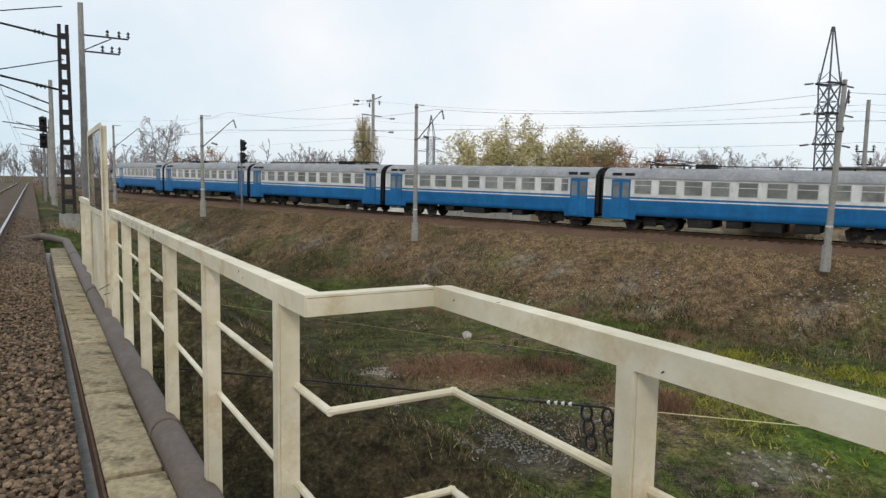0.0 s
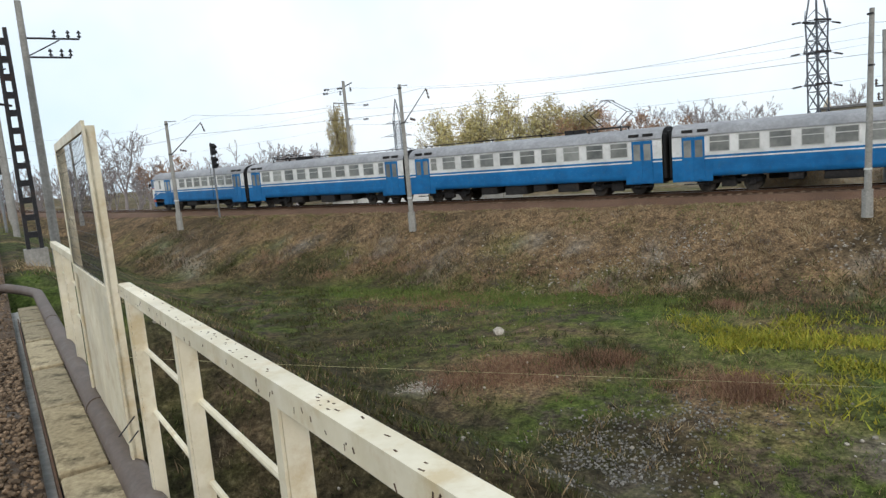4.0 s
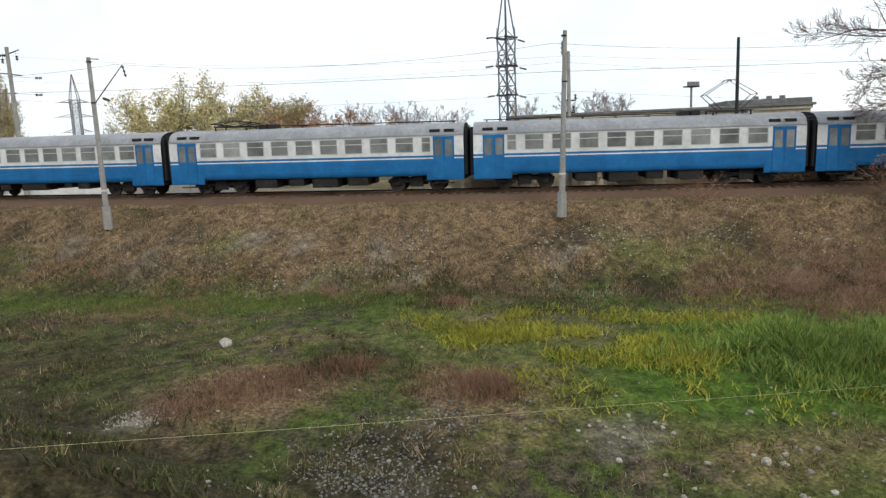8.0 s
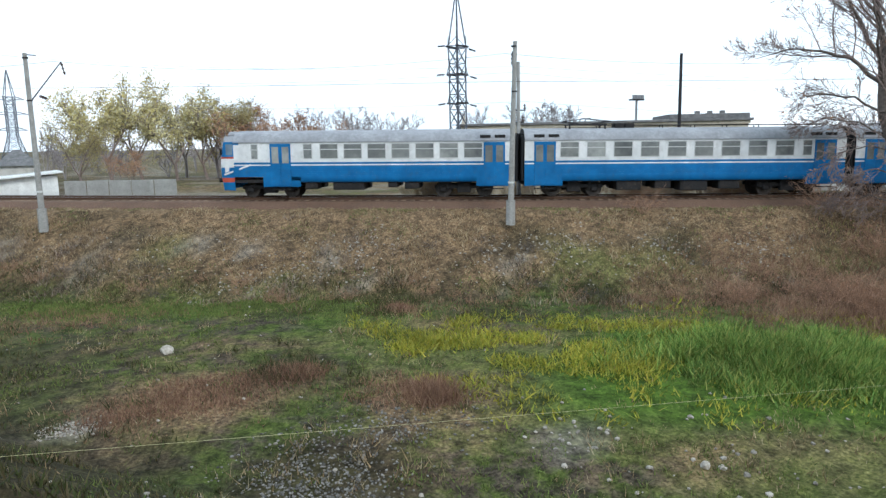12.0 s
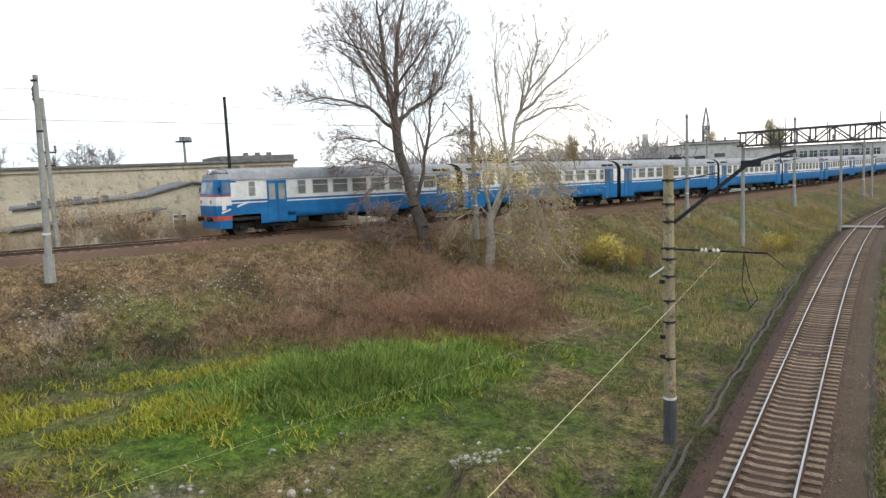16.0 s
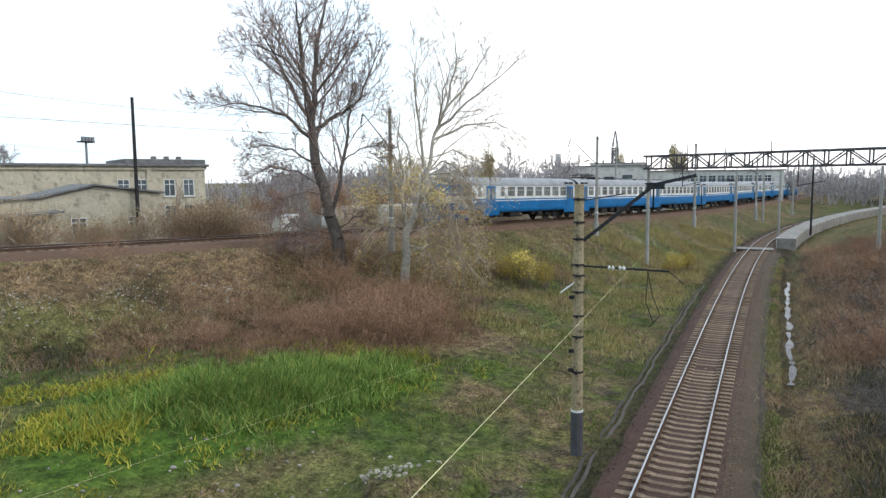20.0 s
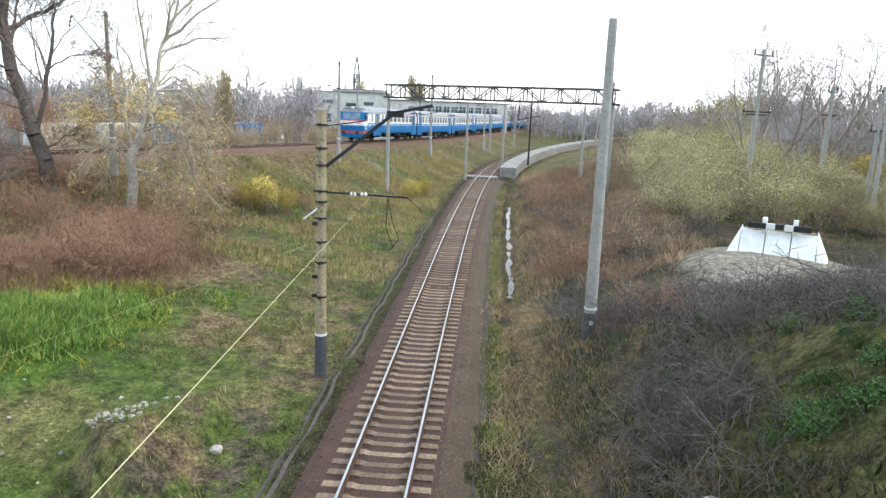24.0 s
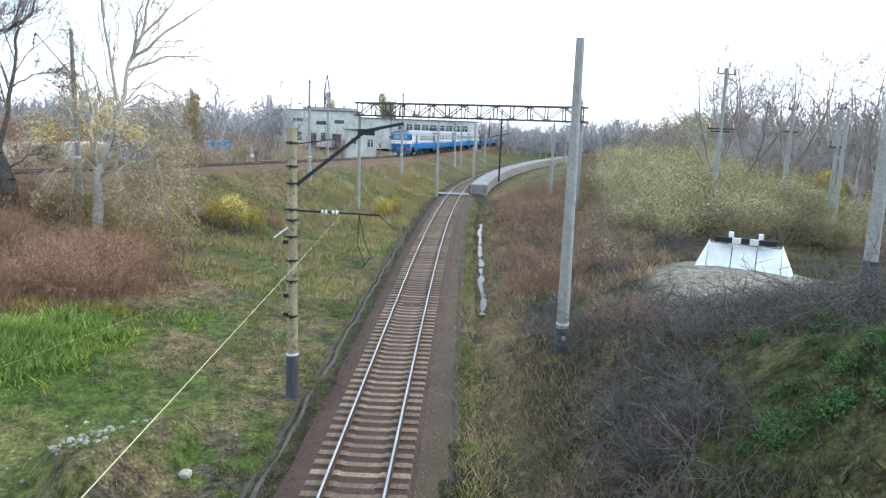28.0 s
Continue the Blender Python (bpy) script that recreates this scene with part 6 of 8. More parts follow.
def build_buffer_stop():
    B = empty("buffer_stop", pose(31.6, -15.9, land(31.6, -15.9) - 0.1, 0, 0, 152) @ Matrix.Diagonal((0.78, 0.78, 0.82, 1)), "whitewashed concrete buffer stop with a striped beam on a sand mound", "buffer stop")
    z0 = 0.0
    rnd = random.Random(3)
    for k in range(3):
        y0 = -2.1 + 1.42 * k
        bm = bmesh.new()
        vs = [(0.1 + rnd.uniform(-0.1, 0.1), y0, z0), (0.1, y0 + 1.36, z0), (-0.75, y0 + 1.36, z0 + 1.35), (-0.75, y0, z0 + 1.4), (-1.9, y0, z0), (-1.9, y0 + 1.36, z0), (-1.5, y0 + 1.36, z0 + 1.3), (-1.5, y0, z0 + 1.35)]
        v = [bm.verts.new(p) for p in vs]
        for f in ((0, 1, 2, 3), (4, 7, 6, 5), (3, 2, 6, 7), (0, 3, 7, 4), (1, 5, 6, 2), (0, 4, 5, 1)):
            bm.faces.new([v[i] for i in f])
        bmesh.ops.recalc_face_normals(bm, faces=bm.faces)
        part("slab", bm, WHITEWASH, B, "whitewashed leaning slab")
    for sy, w in ((-2.15, -1), (2.15, 1)):
        bm = bmesh.new()
        vs = [(0.3, sy, z0 - 0.1), (-2.2, sy, z0 - 0.1), (-1.6, sy - 0.05 * w, z0 + 1.55), (-0.8, sy - 0.05 * w, z0 + 1.5), (0.1, sy + 0.65 * w, z0 - 0.1), (-2.2, sy + 0.7 * w, z0 - 0.1)]
        v = [bm.verts.new(p) for p in vs]
        for f in ((0, 1, 2, 3), (4, 3, 2, 5), (0, 3, 4), (1, 5, 2)):
            bm.faces.new([v[i] for i in f])
        bmesh.ops.recalc_face_normals(bm, faces=bm.faces)
        part("wing_slab", bm, WHITEWASH, B)
    for k in range(7):
        y0 = -1.75 + 0.5 * k
        box_part("beam_block", (-0.62, -0.36, y0, y0 + 0.5, z0 + 1.52, z0 + 1.84), BLACK_PAINT if k in (0, 1, 3, 5, 6) else WHITE_PAINT, B)
    for y in (-0.85, 0.85):
        box_part("upright", (-0.9, -0.63, y - 0.14, y + 0.14, z0 + 1.2, z0 + 2.15), WHITEWASH, B, 0.02)
    box_part("earth_fill", (-1.5, -0.9, -2.0, 2.0, z0 + 0.6, z0 + 1.42), CONCRETE_WARM, B)


build_buffer_stop()

# ---- ground details ----
tagged(sweep("cable_trench", [p + Vector((0, 0, -0.3)) for p in track_points(lambda x: low_y(x) + 2.62 + 0.05 * math.sin(x * 0.9) + 0.04 * math.sin(x * 2.3), low_z, 8, 62, 0.8)],
             [(-0.2, -0.06), (-0.09, -0.005), (-0.06, -0.16), (0.06, -0.16), (0.08, 0.005), (0.18, -0.06)], BARK_DARK), "narrow dark cable trench beside the track", "trench", kind="structure")
rnd = random.Random(21)
verts, faces = [], []
xs_dry = True
for x in [35 + 0.25 * k for k in range(128)]:
    w = 0.13 + 0.24 * noise.noise(Vector((x * 0.55, 0, 2))) + 0.16 * noise.noise(Vector((x * 1.7, 3, 2)))
    if w < 0.03:
        xs_dry = True
        continue
    c = low_y(x) - 3.78 + 0.16 * noise.noise(Vector((x * 0.3, 5, 2)))
    z = low_z(x) - 0.35 - 0.33
    verts += [(x, c - w * 1.2, z), (x, c + w * 0.8, z)]
    k = len(verts)
    if not xs_dry:
        faces.append((k - 4, k - 2, k - 1, k - 3))
    xs_dry = False
tagged(raw("ditch_water", verts, faces, WATER), "still water lying in the trackside ditch", "water", kind="structure")

PALE_STONE = material("pale_rubble", (0.4, 0.36, 0.3), (0.22, 0.195, 0.16), 0.92, grain=9, coarse=2, island=0.35)


def on_ground(x, y, up=0.0):
    return Vector((x, y, land(x, y) + up))


places = [(on_ground(rnd.gauss(13.3, 2.6), rnd.gauss(12.2, 1.7), 0.02), rnd.choice((0.03, 0.04, 0.05, 0.08, 0.11))) for _ in range(45)]
places += [(on_ground(rnd.gauss(18.2, 1.1), rnd.gauss(8.6, 0.5), 0.02), rnd.uniform(0.04, 0.13)) for _ in range(60)]
places += [(on_ground(rnd.gauss(11.6, 1.0), rnd.gauss(15.2, 0.5), 0.03), rnd.uniform(0.03, 0.09)) for _ in range(30)]
places += [(on_ground(rnd.gauss(-1.4, 0.45), rnd.gauss(21.4, 0.3), 0.01), rnd.uniform(0.02, 0.05)) for _ in range(110)]
places += [(on_ground(rnd.uniform(-8, 26), rnd.uniform(8, 32), 0.01), rnd.uniform(0.02, 0.08)) for _ in range(120)]
places += [(on_ground(rnd.uniform(2, 20), rnd.uniform(4, 12), 0.01), rnd.uniform(0.015, 0.05)) for _ in range(60)]
for _ in range(420):
    x = rnd.choice((rnd.gauss(8, 6), rnd.gauss(23, 4), rnd.uniform(-14, 38)))
    y = up_y(x) - rnd.uniform(6.5, 10.5) * 1.12
    places.append((on_ground(x, y, 0.0), rnd.uniform(0.02, 0.08)))
for cx, cy in ((4.9, 36.0), (7.2, 35.4), (9.3, 35.8), (13.2, 36.0), (11.4, 35.0), (19.5, 31.4), (22.5, 30.5), (27.5, 27.6), (31.5, 25.4)):
    places += [(on_ground(rnd.gauss(cx, 1.1), rnd.gauss(cy, 0.9), 0.0), rnd.uniform(0.02, 0.09)) for _ in range(95)]
places += [(on_ground(rnd.gauss(-1.2, 0.4), rnd.gauss(21.2, 0.25), 0.01), rnd.uniform(0.02, 0.05)) for _ in range(160)]
scatter_stones("scattered_rubble", places, PALE_STONE, "pale stones and rubble strewn over the meadow and bank", seed=8)
GREY_GRAVEL = material("grey_gravel", (0.24, 0.225, 0.2), (0.085, 0.078, 0.068), 0.95, grain=14, coarse=2, island=0.6)
places = [(on_ground(rnd.gauss(4.0, 1.1), rnd.gauss(15.4, 1.0), 0.01), rnd.uniform(0.015, 0.05)) for _ in range(1500)]
places += [(on_ground(rnd.gauss(6.6, 1.6), rnd.gauss(17.6, 0.8), 0.01), rnd.uniform(0.02, 0.06)) for _ in range(400)]
scatter_stones("gravel_heap", places, GREY_GRAVEL, "spread heap of dark grey gravel", seed=12)
places, tan_places = [], []
for p in track_points(low_y, low_z, 8, 64, 0.018):
    o = rnd.uniform(-2.1, -1.25) if rnd.random() < 0.3 else rnd.uniform(-0.75, 0.75)
    if rnd.random() < 0.4:
        o = rnd.uniform(1.3, 3.0)
    (tan_places if o > 1 else places).append((p + Vector((0, -o, -0.235 - 0.38 * max(0, abs(o) - 1.75))), rnd.uniform(0.02, 0.045)))
for p in track_points(low_y, low_z, 8, 70, 0.009):
    o = 1.35 + 1.9 * rnd.random() ** 1.4
    tan_places.append((p + Vector((0, -o, -0.235 - 0.3 * max(0, o - 1.75) * (o < 2.2) - 0.13 * (o >= 2.2))), rnd.uniform(0.015, 0.04)))
TAN_STONE = material("tan_gravel", (0.22, 0.15, 0.1), (0.09, 0.06, 0.04), 0.95, grain=20, coarse=3, island=0.45)
TAN_BED = material("tan_shoulder_bed", (0.125, 0.085, 0.055), (0.045, 0.031, 0.02), 0.95, grain=24, coarse=0.8, bump=0.8, stain=(0.09, 0.065, 0.048), stain_amount=0.7)
tagged(sweep("shoulder_bed", track_points(low_y, low_z, -8, 88, 0.7), [(1.42, -0.226), (1.78, -0.248), (2.05, -0.318), (2.5, -0.335), (2.75, -0.4)], TAN_BED), "trodden tan gravel shoulder beside the track", "gravel", kind="stuff")
PATH_EARTH = material("trodden_earth", (0.075, 0.055, 0.045), (0.032, 0.024, 0.02), 0.95, grain=18, coarse=0.6, bump=0.6, stain=(0.11, 0.085, 0.06), stain_amount=0.6)
tagged(sweep("foot_path", track_points(lambda x: low_y(x) - 0.05 * math.sin(x * 0.7) - 0.03 * math.sin(x * 1.9), low_z, -8, 88, 0.7), [(2.36, -0.331), (2.4, -0.322), (2.56, -0.338), (2.66, -0.368)], PATH_EARTH), "narrow dark trodden path beside the gravel", "path", kind="stuff")
scatter_stones("shoulder_gravel", tan_places, TAN_STONE, "tan gravel along the track shoulder", seed=15)
TRACK_STONE = material("track_stone", (0.15, 0.085, 0.06), (0.045, 0.027, 0.02), 0.95, grain=20, coarse=3, island=0.45)
scatter_stones("track_stones", places, TRACK_STONE, "brown ballast stones between the sleepers", seed=14)
for x, y, r in ((1.9, 27.3, 0.28), (12.1, -4.5, 0.27), (11.85, -5.35, 0.25), (20.5, -11.5, 0.3), (13.9, 12.4, 0.16), (17.2, 5.8, 0.2)):
    bm = stone_bmesh(int(x * 7) + 40, r)
    bmesh.ops.subdivide_edges(bm, edges=bm.edges, cuts=1, use_grid_fill=True, smooth=0.3)
    ob = part("boulder", bm, PALE_STONE, None)
    ob.location = on_ground(x, y, r * 0.3)
    tagged(ob, "pale rough stone lying in the grass", "stone", "loose stones")


# ---- plants ----
def blades(name, n, where, mat, label, width=0.02, lean=0.35, seed=1, clump=12, spread=0.16):
    """Grass in tussocks of thin tapered blades; where(rnd) gives (x, y, height) or None."""
    rnd = random.Random(seed)
    v, q = [], None
    for i in range(n):
        if i % clump == 0:
            q = where(rnd)
        if q is None:
            continue
        x, y, h = q[0] + rnd.gauss(0, spread), q[1] + rnd.gauss(0, spread), q[2] * rnd.uniform(0.5, 1.15)
        z = land(x, y) - 0.02
        a = rnd.uniform(0, 6.283)
        w = width * rnd.uniform(0.6, 1.4)
        dx, dy = math.cos(a) * w, math.sin(a) * w
        lx, ly = rnd.gauss(0, lean) * h, rnd.gauss(0, lean) * h
        v.append(((x - dx, y - dy, z), (x + dx, y + dy, z), (x + lx, y + ly, z + h)))
    m = len(v)
    me = bpy.data.meshes.new(name)
    me.vertices.add(m * 3)
    me.vertices.foreach_set("co", np.array(v, dtype=np.float32).ravel())
    me.loops.add(m * 3)
    me.loops.foreach_set("vertex_index", np.arange(m * 3, dtype=np.int32))
    me.polygons.add(m)
    me.polygons.foreach_set("loop_start", np.arange(0, m * 3, 3, dtype=np.int32))
    me.update(calc_edges=True)
    me.materials.append(mat)
    return tagged(new(name, me), label, "grass", kind="stuff")


def n2(x, y, k, s=0.0):
    return noise.noise(Vector((x * k, y * k, s)))


REED = foliage("reed_green", [(0.07, 0.13, 0.025), (0.14, 0.24, 0.045), (0.21, 0.3, 0.06), (0.38, 0.37, 0.1)])
REED_YELLOW = foliage("reed_yellow", [(0.15, 0.19, 0.025), (0.3, 0.31, 0.035), (0.4, 0.33, 0.045), (0.22, 0.23, 0.04)])
TURF = foliage("turf_blades", [(0.05, 0.078, 0.018), (0.105, 0.15, 0.03), (0.15, 0.19, 0.042), (0.2, 0.2, 0.07)])
DEAD = foliage("dead_stalks", [(0.11, 0.07, 0.038), (0.24, 0.16, 0.085), (0.36, 0.26, 0.14), (0.44, 0.36, 0.22), (0.19, 0.11, 0.055)])
RUST = foliage("rusty_weeds", [(0.13, 0.07, 0.048), (0.23, 0.13, 0.085), (0.33, 0.21, 0.125), (0.16, 0.08, 0.055)])
BANK_GREEN = foliage("bank_green", [(0.035, 0.06, 0.02), (0.07, 0.115, 0.032), (0.115, 0.16, 0.045), (0.16, 0.16, 0.065)])
SCRUB_WEED = foliage("scrub_weeds", [(0.042, 0.045, 0.032), (0.08, 0.08, 0.058), (0.17, 0.155, 0.125), (0.034, 0.044, 0.02)])
FOX = foliage("fox_brown_weeds", [(0.2, 0.12, 0.08), (0.36, 0.23, 0.15), (0.48, 0.34, 0.22), (0.3, 0.24, 0.12)])
OCHRE = foliage("ochre_grass", [(0.19, 0.18, 0.05), (0.38, 0.31, 0.11), (0.5, 0.4, 0.18), (0.18, 0.2, 0.06)])
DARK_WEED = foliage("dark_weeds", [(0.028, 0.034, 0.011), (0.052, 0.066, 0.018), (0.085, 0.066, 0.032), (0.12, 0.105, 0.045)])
GREY_WEED = foliage("grey_weeds", [(0.1, 0.07, 0.05), (0.2, 0.14, 0.1), (0.37, 0.3, 0.23), (0.08, 0.062, 0.038)])


def reed_field(rnd):
    x, y = rnd.gauss(22.8, 3.0), 0
    y = 15.6 - (x - 22.8) * 0.45 + rnd.gauss(0, 1.9)
    d = math.hypot((x - 22.8) / 6.2, (y - 15.6 + (x - 22.8) * 0.45) / 3.6)
    if d > 1 + 0.45 * n2(x, y, 0.45) or n2(x, y, 0.6, 3) < -0.32:
        return None
    return x, y, rnd.uniform(0.3, 0.9) * (1.1 - 0.45 * d) * (1 + 0.5 * n2(x, y, 0.7, 7))


def reed_edge(rnd):
    x = rnd.uniform(9.5, 31)
    y = 19.6 - (x - 18.0) * 0.42 + rnd.gauss(0, 2.4)
    g = n2(x, y, 0.4, 4)
    if g < -0.1 or (x > 24 and rnd.random() < 0.5):
        return None
    return x, y, rnd.uniform(0.12, 0.42) * (0.8 + 0.7 * g)


blades("reed_bed", 46000, reed_field, REED, "tall green reeds in the damp hollow", 0.03, 0.55, 2, 10, 0.22)
blades("reed_fringe", 40000, reed_edge, REED_YELLOW, "yellowing reeds round the damp hollow", 0.028, 0.6, 3, 12, 0.24)


def turf_place(rnd):
    x = rnd.uniform(-14, 62)
    lo, hi = low_y(x) + 2.9, up_y(x) - 10.0
    if hi <= lo:
        return None
    k = rnd.random() ** (1.3 if x > 5 else 0.8)
    y = lo + (hi - lo) * k
    if math.hypot(x + 2.5, y - 16) < 8 and rnd.random() < 0.75:
        return None
    g = n2(x, y, 0.25, 2) + 0.6 * n2(x, y, 1.1, 6)
    if g < -0.05:
        return None
    return x, y, rnd.uniform(0.06, 0.2) * (0.8 + g)


blades("meadow_turf", 150000, turf_place, TURF, "short patchy autumn turf", 0.016, 0.6, 4, 14, 0.2)
blades("toe_turf", 36000, lambda r: (lambda x: (x, 36.8 - 0.62 * x + r.gauss(0, 1.3), r.uniform(0.05, 0.15)))(r.gauss(2, 7)), TURF, "fresh green strip at the foot of the bank", 0.02, 0.5, 24, 10, 0.3)


def dry_meadow(rnd):
    x = rnd.uniform(-14, 70)
    lo, hi = low_y(x) + 4, up_y(x) - 9.5
    if hi <= lo:
        return None
    y = rnd.uniform(lo, hi)
    g = n2(x, y, 0.28, 9)
    if g < 0.05:
        return None
    return x, y, rnd.uniform(0.1, 0.42) * (0.6 + g)


blades("dry_weeds", 42000, dry_meadow, DEAD, "patches of dry brown weeds", 0.014, 0.5, 5, 16, 0.22)


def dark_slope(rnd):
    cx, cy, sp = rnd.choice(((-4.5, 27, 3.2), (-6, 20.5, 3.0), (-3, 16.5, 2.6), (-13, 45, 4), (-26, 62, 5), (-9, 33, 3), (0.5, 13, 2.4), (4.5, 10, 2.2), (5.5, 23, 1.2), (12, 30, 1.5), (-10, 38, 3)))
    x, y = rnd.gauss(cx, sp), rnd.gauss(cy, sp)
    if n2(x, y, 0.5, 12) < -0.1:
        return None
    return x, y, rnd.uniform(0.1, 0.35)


blades("dark_weeds", 26000, dark_slope, DARK_WEED, "dark green and brown weeds on the slope", 0.022, 0.5, 25, 18, 0.22)


def bank_weeds(rnd):
    x = rnd.uniform(-32, 60)
    d = rnd.uniform(4.6, 12.5)
    y = up_y(x) - d * 1.13
    g = n2(x, y, 0.8, 3)
    if g < 0.04 and rnd.random() < 0.88:
        return None
    if d < 6 and rnd.random() < 0.75:
        return None
    if n2(x, y, 0.3, 9) > 0.12 and rnd.random() < 0.75:
        return None
    return x, y, rnd.uniform(0.12, 0.5) * (0.7 + 0.8 * max(0, g)) * (0.5 + 0.5 * smooth(4.5, 7.5, d))


def bank_patch(rnd):
    q = bank_weeds(rnd)
    if q is None or n2(q[0], q[1], 0.22, 15) < 0.06:
        return None
    return q[0], q[1], q[2] * 1.2


blades("bank_weeds", 80000, bank_weeds, DEAD, "dead brown weeds over the railway bank", 0.018, 0.5, 6, 26, 0.26)
def bank_top(rnd):
    x = rnd.uniform(-32, 70)
    d = rnd.uniform(2.5, 6.5)
    y = up_y(x) - d * 1.13
    return (x, y, rnd.uniform(0.08, 0.22)) if n2(x, y, 0.5, 31) > -0.15 else None


blades("bank_top_weeds", 46000, bank_top, DEAD, "short dead weeds along the top of the bank", 0.02, 0.6, 46, 20, 0.3)
blades("bank_top_grass", 22000, lambda r: (lambda q: q if q and n2(q[0], q[1], 0.3, 33) > 0.05 else None)(bank_top(r)), TURF, "thin green grass along the top of the bank", 0.016, 0.6, 47, 18, 0.3)
blades("pale_bank_weeds", 66000, bank_patch, GREY_WEED, "pale grey seeding weeds on the bank", 0.022, 0.5, 26, 24, 0.24)
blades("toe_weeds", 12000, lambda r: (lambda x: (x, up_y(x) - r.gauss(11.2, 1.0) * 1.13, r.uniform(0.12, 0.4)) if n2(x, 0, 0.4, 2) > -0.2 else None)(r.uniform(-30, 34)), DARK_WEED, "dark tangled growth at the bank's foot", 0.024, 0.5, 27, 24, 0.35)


RUST_SPOTS = ((1.9, 21.9, 1.7, 0.7, 0.22, 7), (0.4, 21.3, 0.8, 0.4, 0.2, 2), (3.6, 22.6, 1.2, 0.6, 0.25, 3), (5.6, 22.4, 0.45, 0.3, 0.42, 3), (9.1, 19.0, 0.4, 0.4, 0.6, 3),
              (8.0, 19.8, 0.8, 0.6, 0.25, 2), (12.2, 29.0, 0.3, 0.25, 0.5, 1), (34.5, 15.5, 3.2, 1.8, 0.9, 8), (30, 18.5, 3.2, 1.6, 0.7, 8), (32, 17, 2.4, 1.6, 0.9, 6),
              (30, 21.5, 3.5, 2.2, 0.5, 9), (26.5, 24.5, 3.5, 1.8, 0.4, 8), (36, 21, 3.0, 2.2, 0.6, 7), (-1, 35, 3, 1.5, 0.3, 4), (15, 28.5, 2, 0.8, 0.3, 2), (24.5, -7.6, 1.0, 0.7, 0.7, 3), (50, -9, 6, 1.6, 0.6, 5), (64, -11, 7, 1.6, 0.6, 5))


def rust_place(rnd):
    c = rnd.choices(RUST_SPOTS, [q[5] for q in RUST_SPOTS])[0]
    x, y = rnd.gauss(c[0], c[2]), rnd.gauss(c[1], c[3])
    return x, y, rnd.uniform(0.3, 1.0) * c[4]


blades("rusty_weeds", 70000, rust_place, RUST, "clumps of rust-brown dead weeds", 0.014, 0.45, 7, 14, 0.25)


def right_side(rnd):
    x = 8 + 75 * rnd.random() ** 1.5
    d = 5.0 + 22 * rnd.random() ** 1.4
    y = low_y(x) - d
    if math.hypot(x - 31, (y + 15.4) * 1.1) < 4.4:
        return None
    g = n2(x, y, 0.3, 8)
    if g < -0.15:
        return None
    return x, y, rnd.uniform(0.15, 0.55) * (0.7 + g)


def right_green(rnd):
    q = right_side(rnd)
    if q is None or n2(q[0], q[1], 0.33, 1) < -0.02:
        return None
    return q[0], q[1], q[2] * 0.55


blades("bank_grass", 90000, right_side, SCRUB_WEED, "tangled grey-brown grass on the scrubby bank", 0.014, 0.7, 8, 16, 0.25)
blades("bank_turf", 90000, right_green, BANK_GREEN, "green grass showing through the scrub", 0.018, 0.6, 9, 14, 0.25)
blades("thicket_floor", 50000, lambda r: (lambda q: q if q and n2(q[0], q[1], 0.4, 18) > 0.02 else None)(right_side(r)), DARK_WEED, "dark undergrowth between the brambles", 0.024, 0.6, 28, 30, 0.4)


def verge(rnd):
    x = 7 + 70 * rnd.random() ** 1.3
    d = rnd.choice((rnd.gauss(3.3, 0.2), rnd.gauss(4.9, 0.4), rnd.gauss(5.3, 0.6)))
    y = low_y(x) - d
    return x, y, rnd.uniform(0.1, 0.4) if n2(x, d, 0.5, 3) > -0.25 else 0.08


def slope(rnd):
    x = rnd.uniform(34, 88)
    d = 5.2 + 9 * rnd.random()
    y = low_y(x) - d
    if n2(x, y, 0.3, 21) < -0.15:
        return None
    return x, y, rnd.uniform(0.25, 0.8)


blades("slope_weeds", 60000, slope, FOX, "fox-brown dead weeds on the slope above the ditch", 0.022, 0.45, 29, 14, 0.35)
def path_edge(rnd):
    x = 7 + 75 * rnd.random() ** 1.3
    d = rnd.choice((rnd.gauss(2.2, 0.09), rnd.gauss(2.85, 0.14), rnd.gauss(3.05, 0.2)))
    if n2(x, d, 0.5, 13) < -0.2:
        return None
    return x, low_y(x) - d, rnd.uniform(0.03, 0.1) if d < 2.5 else rnd.uniform(0.06, 0.26)


def trench_edge(rnd):
    x = 7 + 55 * rnd.random() ** 1.2
    d = rnd.choice((rnd.gauss(2.42, 0.12), rnd.gauss(2.84, 0.1), rnd.uniform(1.8, 2.6)))
    if n2(x, d, 0.6, 15) < -0.1:
        return None
    return x, low_y(x) + d, rnd.uniform(0.03, 0.1)


blades("path_grass", 26000, path_edge, TURF, "thin grass on both edges of the path", 0.012, 0.7, 41, 8, 0.2)
blades("path_straw", 14000, path_edge, OCHRE, "dry stalks among the path grass", 0.01, 0.7, 42, 8, 0.25)
blades("trench_grass", 20000, trench_edge, TURF, "short grass hanging over the cable trench", 0.011, 0.7, 43, 8, 0.2)
blades("trench_weeds", 12000, trench_edge, SCRUB_WEED, "grey weeds creeping over the stone edge", 0.012, 0.7, 44, 8, 0.25)
blades("verge_grass", 14000, verge, OCHRE, "ochre grass along the ditch verge", 0.012, 0.6, 10, 9, 0.25)
blades("verge_weeds", 34000, verge, FOX, "brown weeds along the ditch verge", 0.012, 0.6, 30, 14, 0.3)


